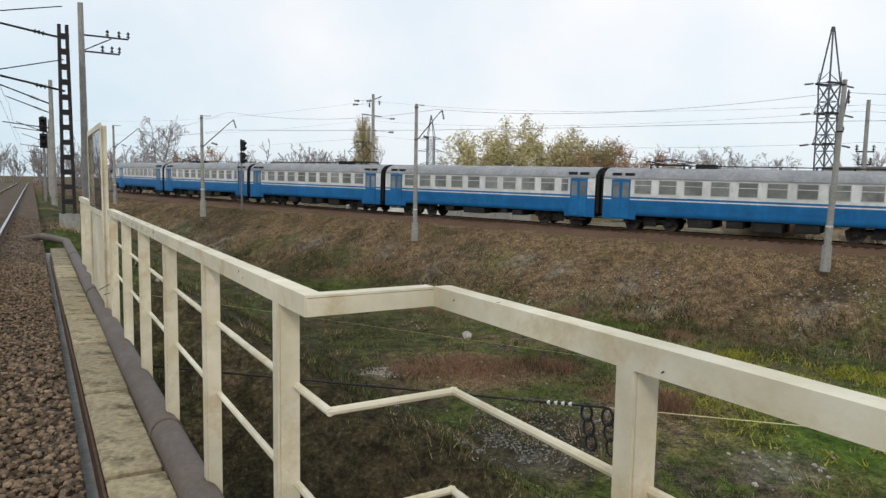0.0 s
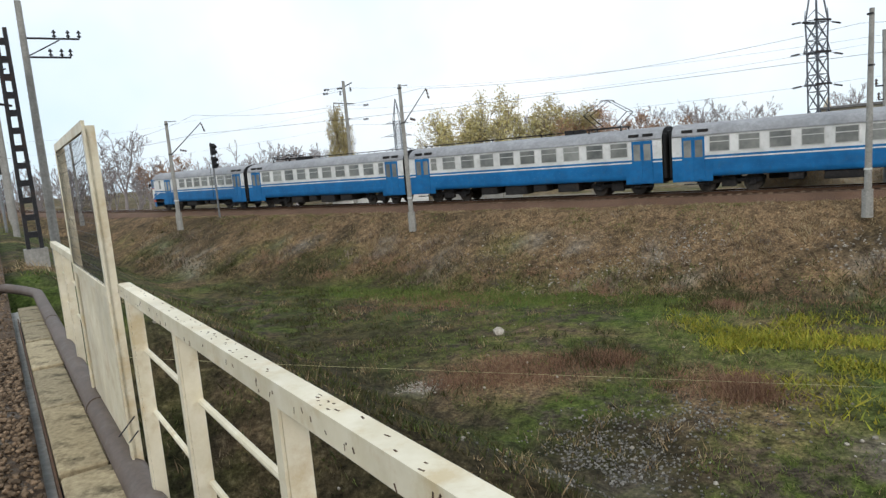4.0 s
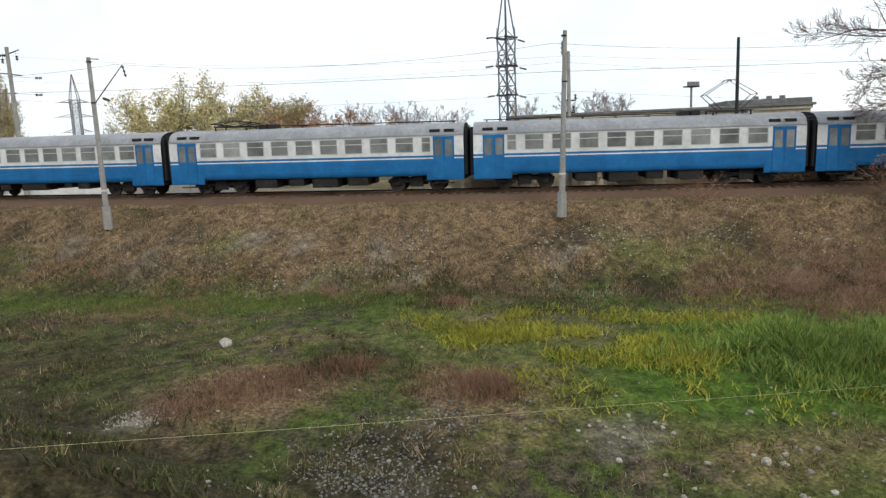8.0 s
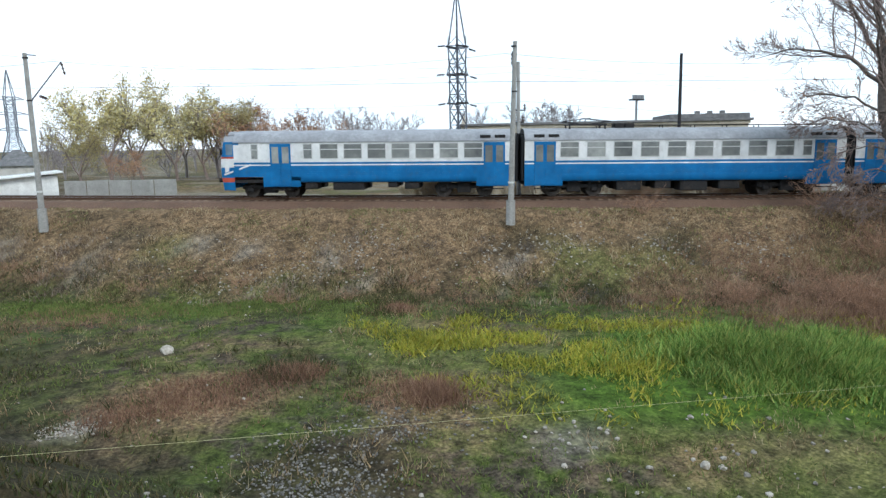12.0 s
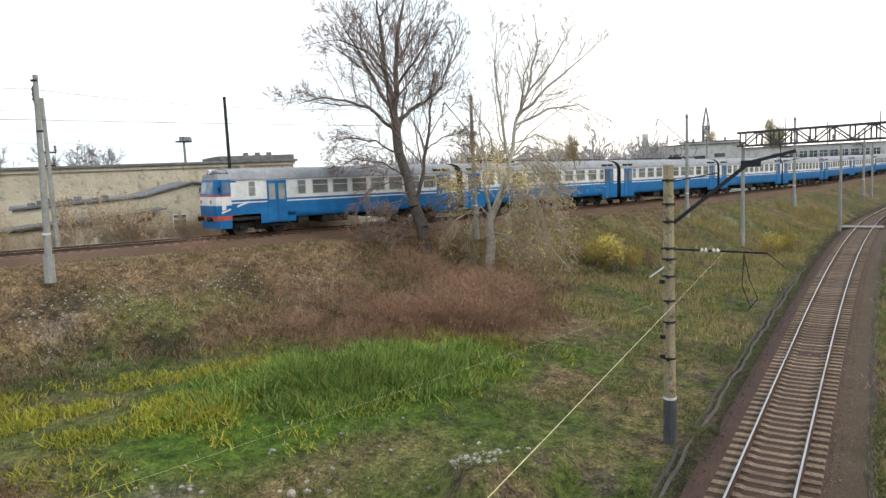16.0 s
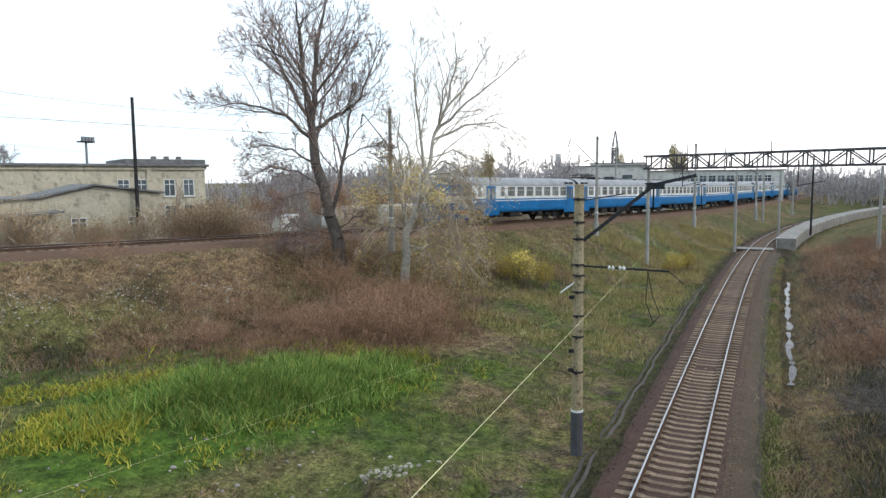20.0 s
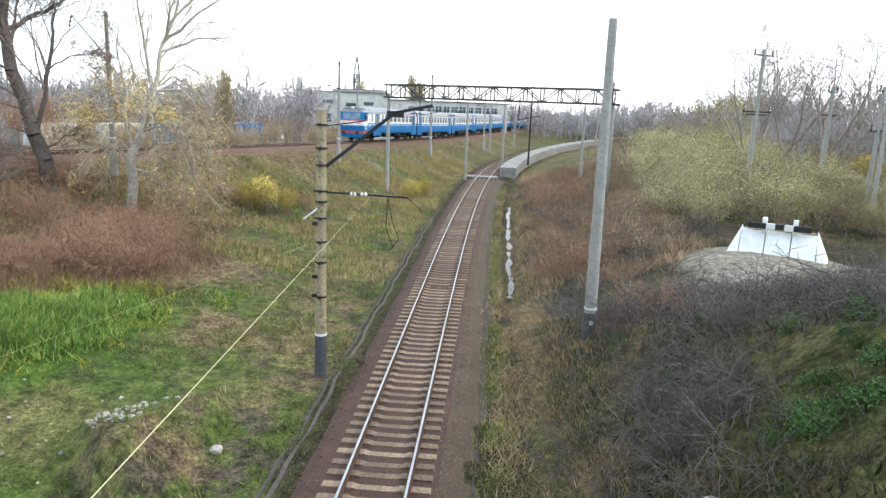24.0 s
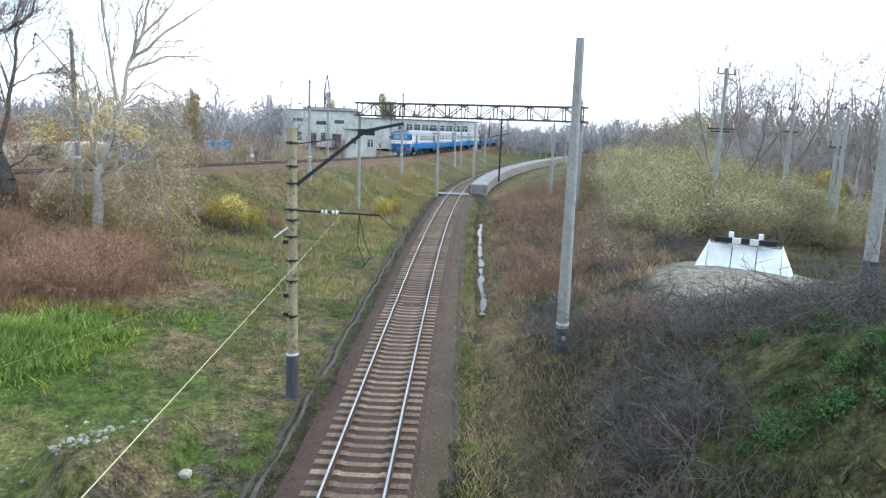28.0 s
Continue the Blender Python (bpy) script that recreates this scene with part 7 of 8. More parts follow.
def far_meadow(rnd):
    x = rnd.uniform(36, 100)
    lo, hi = low_y(x) + 3.2, up_y(x) - 6
    y = rnd.uniform(lo, max(lo + 0.5, hi))
    if n2(x, y, 0.2, 5) < -0.12:
        return None
    return x, y, rnd.uniform(0.15, 0.6)


blades("ochre_meadow", 70000, far_meadow, OCHRE, "tall ochre grass between the lines", 0.018, 0.4, 11, 14, 0.35)
blades("tan_meadow", 30000, lambda r: (lambda q: q if q and n2(q[0], q[1], 0.25, 23) > 0.0 else None)(far_meadow(r)), FOX, "tan dead weeds in patches between the lines", 0.02, 0.4, 45, 14, 0.35)


# trees
def wander(rnd, p, d, length, n, up=0.0, wob=0.14):
    """A crooked row of points that bends towards the sky or the ground."""
    pts, d = [p.copy()], d.normalized()
    for _ in range(n):
        d = (d + Vector((rnd.gauss(0, wob), rnd.gauss(0, wob), rnd.gauss(0, wob) + up))).normalized()
        pts.append(pts[-1] + d * length / n)
    return pts


def ramify(rnd, pts, r0, r1, level, out, top, counts, ratio=0.5, up=0.06, first=0.2, cone=0.8):
    """Adds a tapered limb along pts, and its side branches, as (start, end, radius, radius, level)."""
    n = len(pts) - 1
    for i in range(n):
        out.append((pts[i], pts[i + 1], r0 + (r1 - r0) * i / n, r0 + (r1 - r0) * (i + 1) / n, level))
    if level >= top:
        return
    length = sum((b - a).length for a, b in zip(pts, pts[1:]))
    k = counts[min(level, len(counts) - 1)]
    for j in range(k):
        f = first + (1 - first) * (j + rnd.random()) / k
        i = min(n - 1, int(f * n))
        a, b = pts[i], pts[i + 1]
        p = a.lerp(b, f * n - i)
        axis = (b - a).normalized()
        side = axis.orthogonal().normalized()
        w = rnd.uniform(0, math.tau)
        side = side * math.cos(w) + axis.cross(side) * math.sin(w)
        d = axis * 1.0 + side * cone * rnd.uniform(0.7, 1.5) + Vector((0, 0, up * 2))
        m = length * ratio * (1.2 - 0.75 * f) * rnd.uniform(0.65, 1.25)
        r = max(0.004, (r0 + (r1 - r0) * f) * 0.42)
        ramify(rnd, wander(rnd, p, d, m, 3 if level == 0 else 2, up, 0.2), r, r * 0.35, level + 1, out, top, counts, ratio, up, 0.15, cone)


def limbs_mesh(name, limbs, mat, parent, sides=(8, 6, 4, 3, 3, 3, 3), thin=0.0):
    verts, faces = [], []
    for a, b, ra, rb, lv in limbs:
        n = sides[min(lv, len(sides) - 1)]
        d = (b - a).normalized()
        p = d.orthogonal().normalized()
        q = d.cross(p)
        k = len(verts)
        ra, rb = max(ra, thin), max(rb, thin * 0.7)
        for c, r in ((a, ra), (b, rb)):
            for i in range(n):
                w = math.tau * i / n
                verts.append(c + (p * math.cos(w) + q * math.sin(w)) * r)
        for i in range(n):
            j = (i + 1) % n
            faces.append((k + i, k + j, k + n + j, k + n + i))
    ob = raw(name, verts, faces, mat, parent, True)
    if name not in ("trunk", "bough"):
        ob["kind"] = "stuff"
    return ob


def leaves_mesh(name, points, size, mat, parent, seed=1):
    """Small bent leaves at the given points."""
    rnd = random.Random(seed)
    verts, faces = [], []
    for p in points:
        a = Vector((rnd.gauss(0, 1), rnd.gauss(0, 1), rnd.gauss(0, 0.8))).normalized()
        b = a.orthogonal().normalized()
        s = size * rnd.uniform(0.6, 1.4)
        k = len(verts)
        verts += [p - a * s, p + b * s * 0.55, p + a * s, p - b * s * 0.55 + a.cross(b) * s * 0.2]
        faces.append((k, k + 1, k + 2, k + 3))
    ob = raw(name, verts, faces, mat, parent)
    ob["kind"] = "stuff"
    return ob


def tree(name, m, label, seed, height, r, bark, leaf=None, leaf_n=0, leaf_size=0.12, thin=0.012, top=3, spread=0.55, up=0.06, group="", trunk=0.25, scatter=0.25, leaders=4, counts=(9, 5, 4, 3), ratio=0.5, category="tree"):
    rnd = random.Random(seed)
    T = empty(name, m, label, category, group)
    limbs, stems = [], []
    e = Vector((rnd.gauss(0, 0.04) * height, rnd.gauss(0, 0.04) * height, height * trunk))
    if trunk > 0.1:
        stems.append((Vector((0, 0, -0.3)), e, r * 1.2, r * 0.9, 0))
    for k in range(leaders):
        w = math.tau * (k + rnd.random() * 0.7) / leaders
        o = spread * rnd.uniform(0.25, 1.0)
        d = Vector((math.cos(w) * o, math.sin(w) * o, 1))
        start = e - Vector((0, 0, height * trunk * 0.25 * rnd.random())) if trunk > 0.1 else Vector((math.cos(w), math.sin(w), -0.1)) * 0.12 * height * rnd.random()
        ramify(rnd, wander(rnd, start, d, height * (1 - trunk) * rnd.uniform(0.7, 1.08), 6, up * 0.6, 0.1), r * 0.62, r * 0.1, 0, limbs, top, counts, ratio, up)
    limbs_mesh("trunk", stems + [q for q in limbs if q[4] == 0], bark, T, (6,))
    limbs_mesh("crown", [q for q in limbs if q[4] > 0], bark, T, (4, 3, 3, 3), thin)
    if leaf:
        ends = [q[1] for q in limbs if q[4] >= top - 1]
        pts = [rnd.choice(ends) + Vector((rnd.gauss(0, scatter), rnd.gauss(0, scatter), rnd.gauss(0, scatter))) for _ in range(leaf_n)]
        leaves_mesh("leaf_cover", pts, leaf_size, leaf, T, seed)
    return T


LEAF_YELLOW = foliage("yellow_leaves", [(0.42, 0.36, 0.14), (0.58, 0.48, 0.19), (0.55, 0.49, 0.28), (0.4, 0.36, 0.2)])
LEAF_GOLDEN_TAN = foliage("golden_tan_leaves", [(0.5, 0.36, 0.12), (0.62, 0.46, 0.16), (0.46, 0.34, 0.16), (0.55, 0.46, 0.26)])
LEAF_GREEN = foliage("green_weed_leaves", [(0.04, 0.09, 0.025), (0.07, 0.14, 0.035), (0.12, 0.19, 0.05)])
LEAF_GOLD = foliage("golden_leaves", [(0.5, 0.37, 0.05), (0.7, 0.53, 0.09), (0.58, 0.46, 0.12), (0.34, 0.3, 0.08)])
LEAF_RUST = foliage("rust_leaves", [(0.32, 0.18, 0.1), (0.44, 0.25, 0.14), (0.24, 0.14, 0.085)])
LEAF_DRY = foliage("dry_leaves", [(0.3, 0.22, 0.11), (0.42, 0.31, 0.16), (0.22, 0.15, 0.09), (0.36, 0.3, 0.18)])
LEAF_TAN = foliage("tan_leaves", [(0.45, 0.31, 0.14), (0.55, 0.4, 0.2), (0.4, 0.25, 0.13), (0.5, 0.4, 0.26)])
LEAF_OLIVE = foliage("olive_leaves", [(0.3, 0.3, 0.16), (0.42, 0.4, 0.21), (0.58, 0.5, 0.23), (0.32, 0.28, 0.18), (0.55, 0.44, 0.15)])
# Distance haze is put into these two pale grey twig colours.
TWIG_FAR_HAZE = material("far_haze_twigs", (0.47, 0.435, 0.43), (0.36, 0.33, 0.325), 0.95, grain=3, coarse=0.3, bump=0)
TWIG_HAZE = material("haze_grey_twigs", (0.36, 0.315, 0.305), (0.25, 0.22, 0.21), 0.9, grain=3, coarse=0.6)
TWIG_MAUVE = material("mauve_twigs", (0.4, 0.335, 0.3), (0.26, 0.215, 0.19), 0.9, grain=3, coarse=0.6)
TWIG_BROWN = material("brown_twigs", (0.33, 0.255, 0.215), (0.19, 0.145, 0.12), 0.9, grain=3, coarse=0.6)
TWIG_RUSSET = material("russet_twigs", (0.47, 0.28, 0.18), (0.25, 0.145, 0.09), 0.9, grain=3, coarse=0.6)
TWIG_GREY = material("bramble_canes", (0.18, 0.15, 0.135), (0.075, 0.063, 0.056), 0.9, grain=5, coarse=0.8)
TWIG_VIOLET = material("violet_twigs", (0.24, 0.2, 0.19), (0.1, 0.085, 0.08), 0.9, grain=5, coarse=0.8)
TWIG_TREE = material("tree_twigs", (0.33, 0.25, 0.22), (0.18, 0.135, 0.115), 0.9, grain=6, coarse=0.8)
BARK_PALE = material("pale_bark", (0.6, 0.54, 0.45), (0.34, 0.3, 0.24), 0.9, grain=6, coarse=1.0, bump=0.4)


TWIG_WARM = material("warm_pale_twigs", (0.52, 0.42, 0.31), (0.32, 0.25, 0.18), 0.9, grain=6, coarse=0.8)


def grown_tree(base, left, trunk, boughs, bark, twig, label, name, seed, counts, thin):
    """A large tree: a trunk and boughs that each follow (sideways, height, towards the viewer), then side branches."""
    rnd = random.Random(seed)
    z0 = land(*base)
    T = empty(name, pose(base[0], base[1], z0), label, "tree")
    near = Vector((-left.y, left.x, 0)) * -1
    near = near if near.x < 0 else -near

    def row(pts):
        pts = [left * q[0] + near * (q[2] if len(q) > 2 else 0) + Vector((0, 0, q[1] - z0)) for q in pts]
        fine = [pts[0]]
        for a, b in zip(pts, pts[1:]):
            for k in (0.33, 0.67, 1.0):
                fine.append(a.lerp(b, k) + Vector((rnd.gauss(0, 0.06), rnd.gauss(0, 0.06), rnd.gauss(0, 0.06))) * (k < 1))
        return fine

    limbs = []
    t = row(trunk[0])
    n = len(t) - 1
    limbs_mesh("trunk", [(t[i], t[i + 1], trunk[1] + (trunk[2] - trunk[1]) * i / n, trunk[1] + (trunk[2] - trunk[1]) * (i + 1) / n, 0) for i in range(n)], bark, T, (10,))
    for pts, r, up in boughs:
        loc = []
        ramify(rnd, row(pts), r, max(0.012, r * 0.12), 0, loc, 3, counts, 0.5, up, 0.12, 0.7)
        limbs_mesh("bough", [q for q in loc if q[4] == 0], bark, T, (7,))
        limbs += [q for q in loc if q[4] > 0]
    limbs_mesh("twig_crown", limbs, twig, T, (5, 4, 3, 3), thin)
    return T, limbs, rnd


def near_trees():
    left = Vector((-0.4955, 0.8686, 0))
    boughs = [([(1.45, 12.0), (1.8, 14.8), (1.95, 17.1), (2.2, 19.2), (2.1, 21.6)], 0.21, 0.08),
              ([(1.4, 12.1), (1.2, 14.8, 0.3), (1.05, 17.1, 0.6), (0.5, 19.4, 0.8), (0.1, 21.8, 0.9)], 0.23, 0.08),
              ([(1.6, 11.8), (3.1, 13.2, 0.4), (4.5, 13.6, 0.8), (6.2, 13.8, 1.0), (7.8, 13.4, 1.2)], 0.13, 0.05),
              ([(1.7, 13.2), (3.2, 16.0, -0.5), (4.1, 17.8, -0.8), (5.0, 19.6, -1.0)], 0.13, 0.08),
              ([(1.9, 15.4), (3.0, 16.6, 1.2), (4.6, 17.2, 2.0), (6.0, 16.9, 2.6)], 0.08, 0.04),
              ([(1.3, 12.3), (-0.2, 13.3, -0.3), (-1.4, 14.0, -0.5), (-2.3, 15.8, -0.6), (-3.0, 17.4, -0.6)], 0.14, 0.08),
              ([(1.2, 14.4), (0.0, 15.8, 0.8), (-1.0, 17.2, 1.2), (-1.6, 19.2, 1.4)], 0.1, 0.08),
              ([(0.25, 6.9), (-0.4, 9.8, 0.3), (-0.9, 12.2, 0.4), (-1.05, 14.2, 0.4), (-1.3, 16.2, 0.4)], 0.15, 0.06),
              ([(1.3, 10.1), (2.7, 11.0, 0.6), (4.2, 11.2, 1.0), (5.6, 10.9, 1.2)], 0.08, 0.04),
              ([(0.8, 8.4), (2.4, 9.6, -0.5), (4.3, 9.9, -0.9), (5.4, 9.4, -1.0)], 0.06, 0.0),
              ([(0.7, 8.0), (1.8, 8.3, 0.8), (3.2, 7.9, 1.4), (4.2, 7.0, 1.6)], 0.05, -0.04),
              ([(1.4, 11.4), (1.6, 13.0, 1.8), (1.9, 15.0, 3.2), (1.7, 17.2, 4.0)], 0.11, 0.08),
              ([(1.3, 11.2), (0.9, 13.0, -1.8), (0.6, 15.2, -3.2), (0.8, 17.6, -3.8)], 0.11, 0.08),
              ([(-0.5, 10.2), (-1.6, 11.0, 0.6), (-2.6, 11.2, 1.0), (-3.4, 10.8, 1.2)], 0.05, 0.02),
              ([(0.2, 6.4), (1.4, 7.0, 0.8), (2.6, 6.6, 1.2), (3.4, 5.4, 1.4)], 0.05, -0.08),
              ([(0.0, 5.6), (-1.1, 6.6, 0.6), (-2.0, 6.6, 1.0)], 0.05, 0.0),
              ([(0.0, 5.0), (1.6, 5.6, 1.2), (3.2, 5.0, 1.8)], 0.045, -0.06)]
    T, limbs, rnd = grown_tree((40.13, 22.81), left, ([(-0.25, 1.8), (-0.12, 4.4), (0.4, 6.6), (0.62, 7.6), (1.25, 10.1), (1.45, 12.2)], 0.46, 0.29), boughs, BARK, TWIG_TREE, "tall bare tree with twin leaning grey stems", "bare_tree", 77, (15, 8, 5), 0.013)
    leaves_mesh("leaf_cover", [rnd.choice(limbs)[1] for _ in range(1500)], 0.075, LEAF_RUST, T, 3)
    # the pale tree beside it, fanning to one side with drooping boughs
    left = Vector((-0.4035, 0.915, 0))
    boughs = [([(-0.9, 7.4), (-1.45, 9.5), (-1.85, 11.8), (-2.9, 14.4), (-3.45, 16.9), (-3.2, 18.6)], 0.17, 0.06),
              ([(-1.9, 12.0), (-3.4, 13.4, 0.4), (-5.5, 15.1, 0.6), (-7.3, 16.6, 0.6)], 0.12, 0.06),
              ([(-1.8, 11.6), (-4.0, 12.6, -0.4), (-6.1, 12.8, -0.8), (-7.6, 12.0, -1.0)], 0.1, -0.02),
              ([(-1.2, 9.8), (-0.9, 12.6, 0.5), (-0.6, 15.4, 0.7), (-0.8, 17.6, 0.8)], 0.11, 0.07),
              ([(-2.3, 13.2), (-4.4, 15.6, -0.6), (-5.7, 17.8, -0.8)], 0.09, 0.07),
              ([(-0.1, 5.4), (0.3, 7.6), (0.1, 9.2), (0.5, 11.2), (0.4, 13.4)], 0.13, 0.06),
              ([(-1.0, 9.0), (-0.2, 10.8, -0.8), (0.6, 12.4, -1.2), (1.2, 13.6, -1.4)], 0.07, 0.06),
              ([(-2.2, 12.6), (-2.4, 14.6, 1.4), (-3.0, 16.2, 2.4)], 0.08, 0.07),
              ([(-1.5, 9.3), (-2.9, 9.4, 0.8), (-4.0, 8.1, 1.2), (-4.65, 6.5, 1.4)], 0.07, -0.13),
              ([(-1.6, 9.6), (-2.4, 10.2, 0.3), (-3.5, 9.6, 0.5), (-4.5, 8.1, 0.6), (-5.1, 6.9, 0.6)], 0.07, -0.14),
              ([(-1.5, 10.4), (-3.2, 11.0, -0.8), (-5.0, 10.2, -1.2), (-6.2, 8.4, -1.4)], 0.06, -0.12),
              ([(-0.1, 5.4), (-1.3, 5.9, 0.9), (-3.2, 5.5, 1.4), (-5.0, 4.4, 1.7)], 0.06, -0.08),
              ([(-0.2, 4.6), (-1.2, 4.4, 1.2), (-1.8, 3.4, 1.9), (-1.4, 2.5, 2.2)], 0.06, -0.12),
              ([(0.0, 5.2), (1.3, 6.2, 1.0), (2.3, 5.6, 1.6), (2.8, 4.4, 1.9)], 0.05, -0.12),
              ([(-0.6, 6.8), (-1.8, 7.6, 1.4), (-2.8, 6.6, 2.2), (-3.2, 4.8, 2.5)], 0.06, -0.14),
              ([(-0.7, 7.0), (-1.0, 8.0, 1.8), (-1.2, 7.2, 3.0), (-1.3, 5.2, 3.6)], 0.06, -0.14),
              ([(-0.6, 6.6), (0.8, 8.2, 0.8), (1.7, 8.0, 1.2), (2.2, 6.6, 1.4)], 0.05, -0.12),
              ([(-0.1, 4.2), (-2.0, 4.8, 2.2), (-3.6, 3.9, 3.0), (-4.4, 2.8, 3.4)], 0.05, -0.1),
              ([(-1.4, 9.0), (-2.6, 9.2, -1.2), (-3.8, 8.0, -1.8), (-4.4, 6.0, -2.0)], 0.05, -0.12)]
    weep = random.Random(55)
    for k in range(6):
        z = weep.uniform(5.0, 11.5)
        a = weep.uniform(-2.0, 2.0)
        o, n = math.sin(a) - 0.25, math.cos(a) * 0.8 + 0.3
        m = weep.uniform(2.2, 4.2)
        c = -0.1 - 0.27 * max(0.0, z - 5.2)
        boughs.append(([(c, z), (c + o * m * 0.45, z + weep.uniform(0.3, 1.0), n * m * 0.45), (c + o * m * 0.85, z - 0.4, n * m * 0.85), (c + o * m, z - weep.uniform(1.6, 3.2), n * m)], weep.uniform(0.03, 0.06), -0.13))
    T, limbs, rnd = grown_tree((42.22, 18.65), left, ([(0.35, 1.0), (0.0, 3.85), (0.05, 5.5), (-0.7, 7.1), (-1.5, 8.9)], 0.33, 0.19), boughs, BARK_PALE, TWIG_WARM, "pale-barked bare tree with drooping boughs and few yellow leaves", "pale_tree", 78, (11, 6, 3), 0.013)
    low = [q[1] for q in limbs if q[1].z < 8.5]
    leaves_mesh("leaf_cover", [rnd.choice(low) + Vector((rnd.gauss(0, 0.25), rnd.gauss(0, 0.25), rnd.gauss(0, 0.25))) for _ in range(4200)], 0.06, LEAF_GOLDEN_TAN, T, 4)
    mid = [q[1] for q in limbs if 5.5 < q[1].z < 8.6 and q[1].dot(left) > -2.6]
    leaves_mesh("leaf_cover", [rnd.choice(mid) + Vector((rnd.gauss(0, 0.3), rnd.gauss(0, 0.3), rnd.gauss(0, 0.3))) for _ in range(3000)], 0.075, LEAF_GOLDEN_TAN, T, 9)


near_trees()


def copies(src, spots, seed=1):
    """Further plants of one kind at (x, y, size), each turned its own way, clear of the far line."""
    rnd = random.Random(seed)
    for x, y, k in spots:
        d = up_y(x) - y
        if -4.2 < d < 4.2:
            y = up_y(x) - 4.6 if d > 0 else up_y(x) + 4.6
        m = Matrix.Translation((x, y, land(x, y) - 0.1)) @ Euler((0, 0, rnd.uniform(0, 6.28))).to_matrix().to_4x4() @ Matrix.Diagonal((k, k, k * rnd.uniform(0.9, 1.1), 1))
        copy_thing(src, m)


def at(x, y, k=1.0):
    return Matrix.Translation((x, y, land(x, y) - 0.1)) @ Matrix.Diagonal((k, k, k, 1))


# behind the far line: yellow grove, bare trees, poplar
t = tree("yellow_tree", at(2, 108), "broad tree with thin yellow autumn leaves", 5, 12.5, 0.24, TWIG_BROWN, LEAF_YELLOW, 5200, 0.18, 0.03, 3, 0.85, group="yellow grove", scatter=0.5)
copies(t, [(6, 110, 0.95), (10.5, 107, 0.9), (15, 109, 0.85), (-1.5, 86.5, 0.62), (18.5, 112, 0.95)], 2)
t = tree("rust_tree", at(21.5, 107), "small tree with rust-brown thinning leaves", 6, 11.0, 0.18, TWIG_BROWN, LEAF_RUST, 2600, 0.15, 0.03, 3, 0.8, group="thinning trees", scatter=0.5)
copies(t, [(25, 101, 0.75), (28, 101, 0.85), (64, 36, 0.45), (-42, 100, 0.7), (19.5, 106, 0.75), (3.5, 84, 0.4), (70, 40, 0.5), (78, 36, 0.5), (58, 40, 0.4)], 3)
t = tree("bare_tree", at(36.5, 103), "bare grey-twigged tree behind the far line", 7, 12.0, 0.2, TWIG_HAZE, thin=0.032, spread=0.8, counts=(9, 5, 4), group="bare trees")
copies(t, [(78, 107, 1.25), (13, 118, 1.15), (17.2, 113, 1.15), (20.6, 114, 1.05), (23, 111, 0.95), (47, 112, 1.0), (38.4, 99, 1.0), (31, 104, 0.9), (70, 125, 1.1), (105, 95, 0.8), (-27, 110, 0.85), (-22, 104, 0.75), (-52, 112, 0.9), (-46, 92, 1.0), (-62, 118, 0.8), (120, 60, 0.8), (135, 55, 0.9), (95, 60, 0.7), (75, 52, 0.55), (82, 48, 0.6), (66, 46, 0.6), (90, 52, 0.7), (100, 44, 0.7)], 4)
rnd = random.Random(31)
LEAF_POPLAR = foliage("poplar_leaves", [(0.34, 0.27, 0.1), (0.46, 0.37, 0.16), (0.42, 0.36, 0.22), (0.27, 0.23, 0.09)])
P = empty("poplar", at(-14.0, 83.2), "slim columnar poplar in yellow leaf", "tree", "poplars")
limbs = []
for k in range(150):
    tall = rnd.random() < 0.7
    z = rnd.uniform(0.8, 10.6 if tall else 9.4)
    c = -0.25 if tall else 0.75
    w = rnd.uniform(0, 6.28)
    n = 1.75 * min(1.0, 0.5 + z / 5) * (1 - (z / 13.0) ** 2.2)
    limbs.append((Vector((c * z / 12, 0, z)), Vector((c * z / 12 + math.cos(w) * n, math.sin(w) * n, z + 1.9)), 0.04, 0.012, 2))
limbs_mesh("trunk", [(Vector((0, 0, -0.3)), Vector((-0.25, 0, 12.6)), 0.22, 0.04, 0), (Vector((0.1, 0, 2)), Vector((0.75, 0, 11.6)), 0.12, 0.03, 0)], BARK_DARK, P)
limbs_mesh("crown", limbs, TWIG_BROWN, P)
leaves_mesh("leaf_cover", [q[1].lerp(q[0], rnd.random() ** 1.4 * 0.9) + Vector((rnd.gauss(0, 0.16), rnd.gauss(0, 0.16), rnd.gauss(0, 0.3))) for q in limbs for _ in range(90)], 0.085, LEAF_POPLAR, P, 6)
copies(P, [(235, 9.6, 1.35), (235, 7.0, 1.3), (218.7, 24.6, 1.15), (86, 26.4, 0.75), (250, -60, 1.4)], 6)

t = tree("round_tree", at(-18.4, 93.2), "rounded bare tree with a dense fine crown", 51, 8.2, 0.16, TWIG_HAZE, thin=0.022, spread=1.15, counts=(11, 7, 5), trunk=0.22, group="rounded bare trees")
copies(t, [(-22.4, 92.4, 1.0), (37.4, 100, 0.95), (40.5, 101, 0.9), (30.5, 103, 0.95), (59, 84, 1.45)], 52)

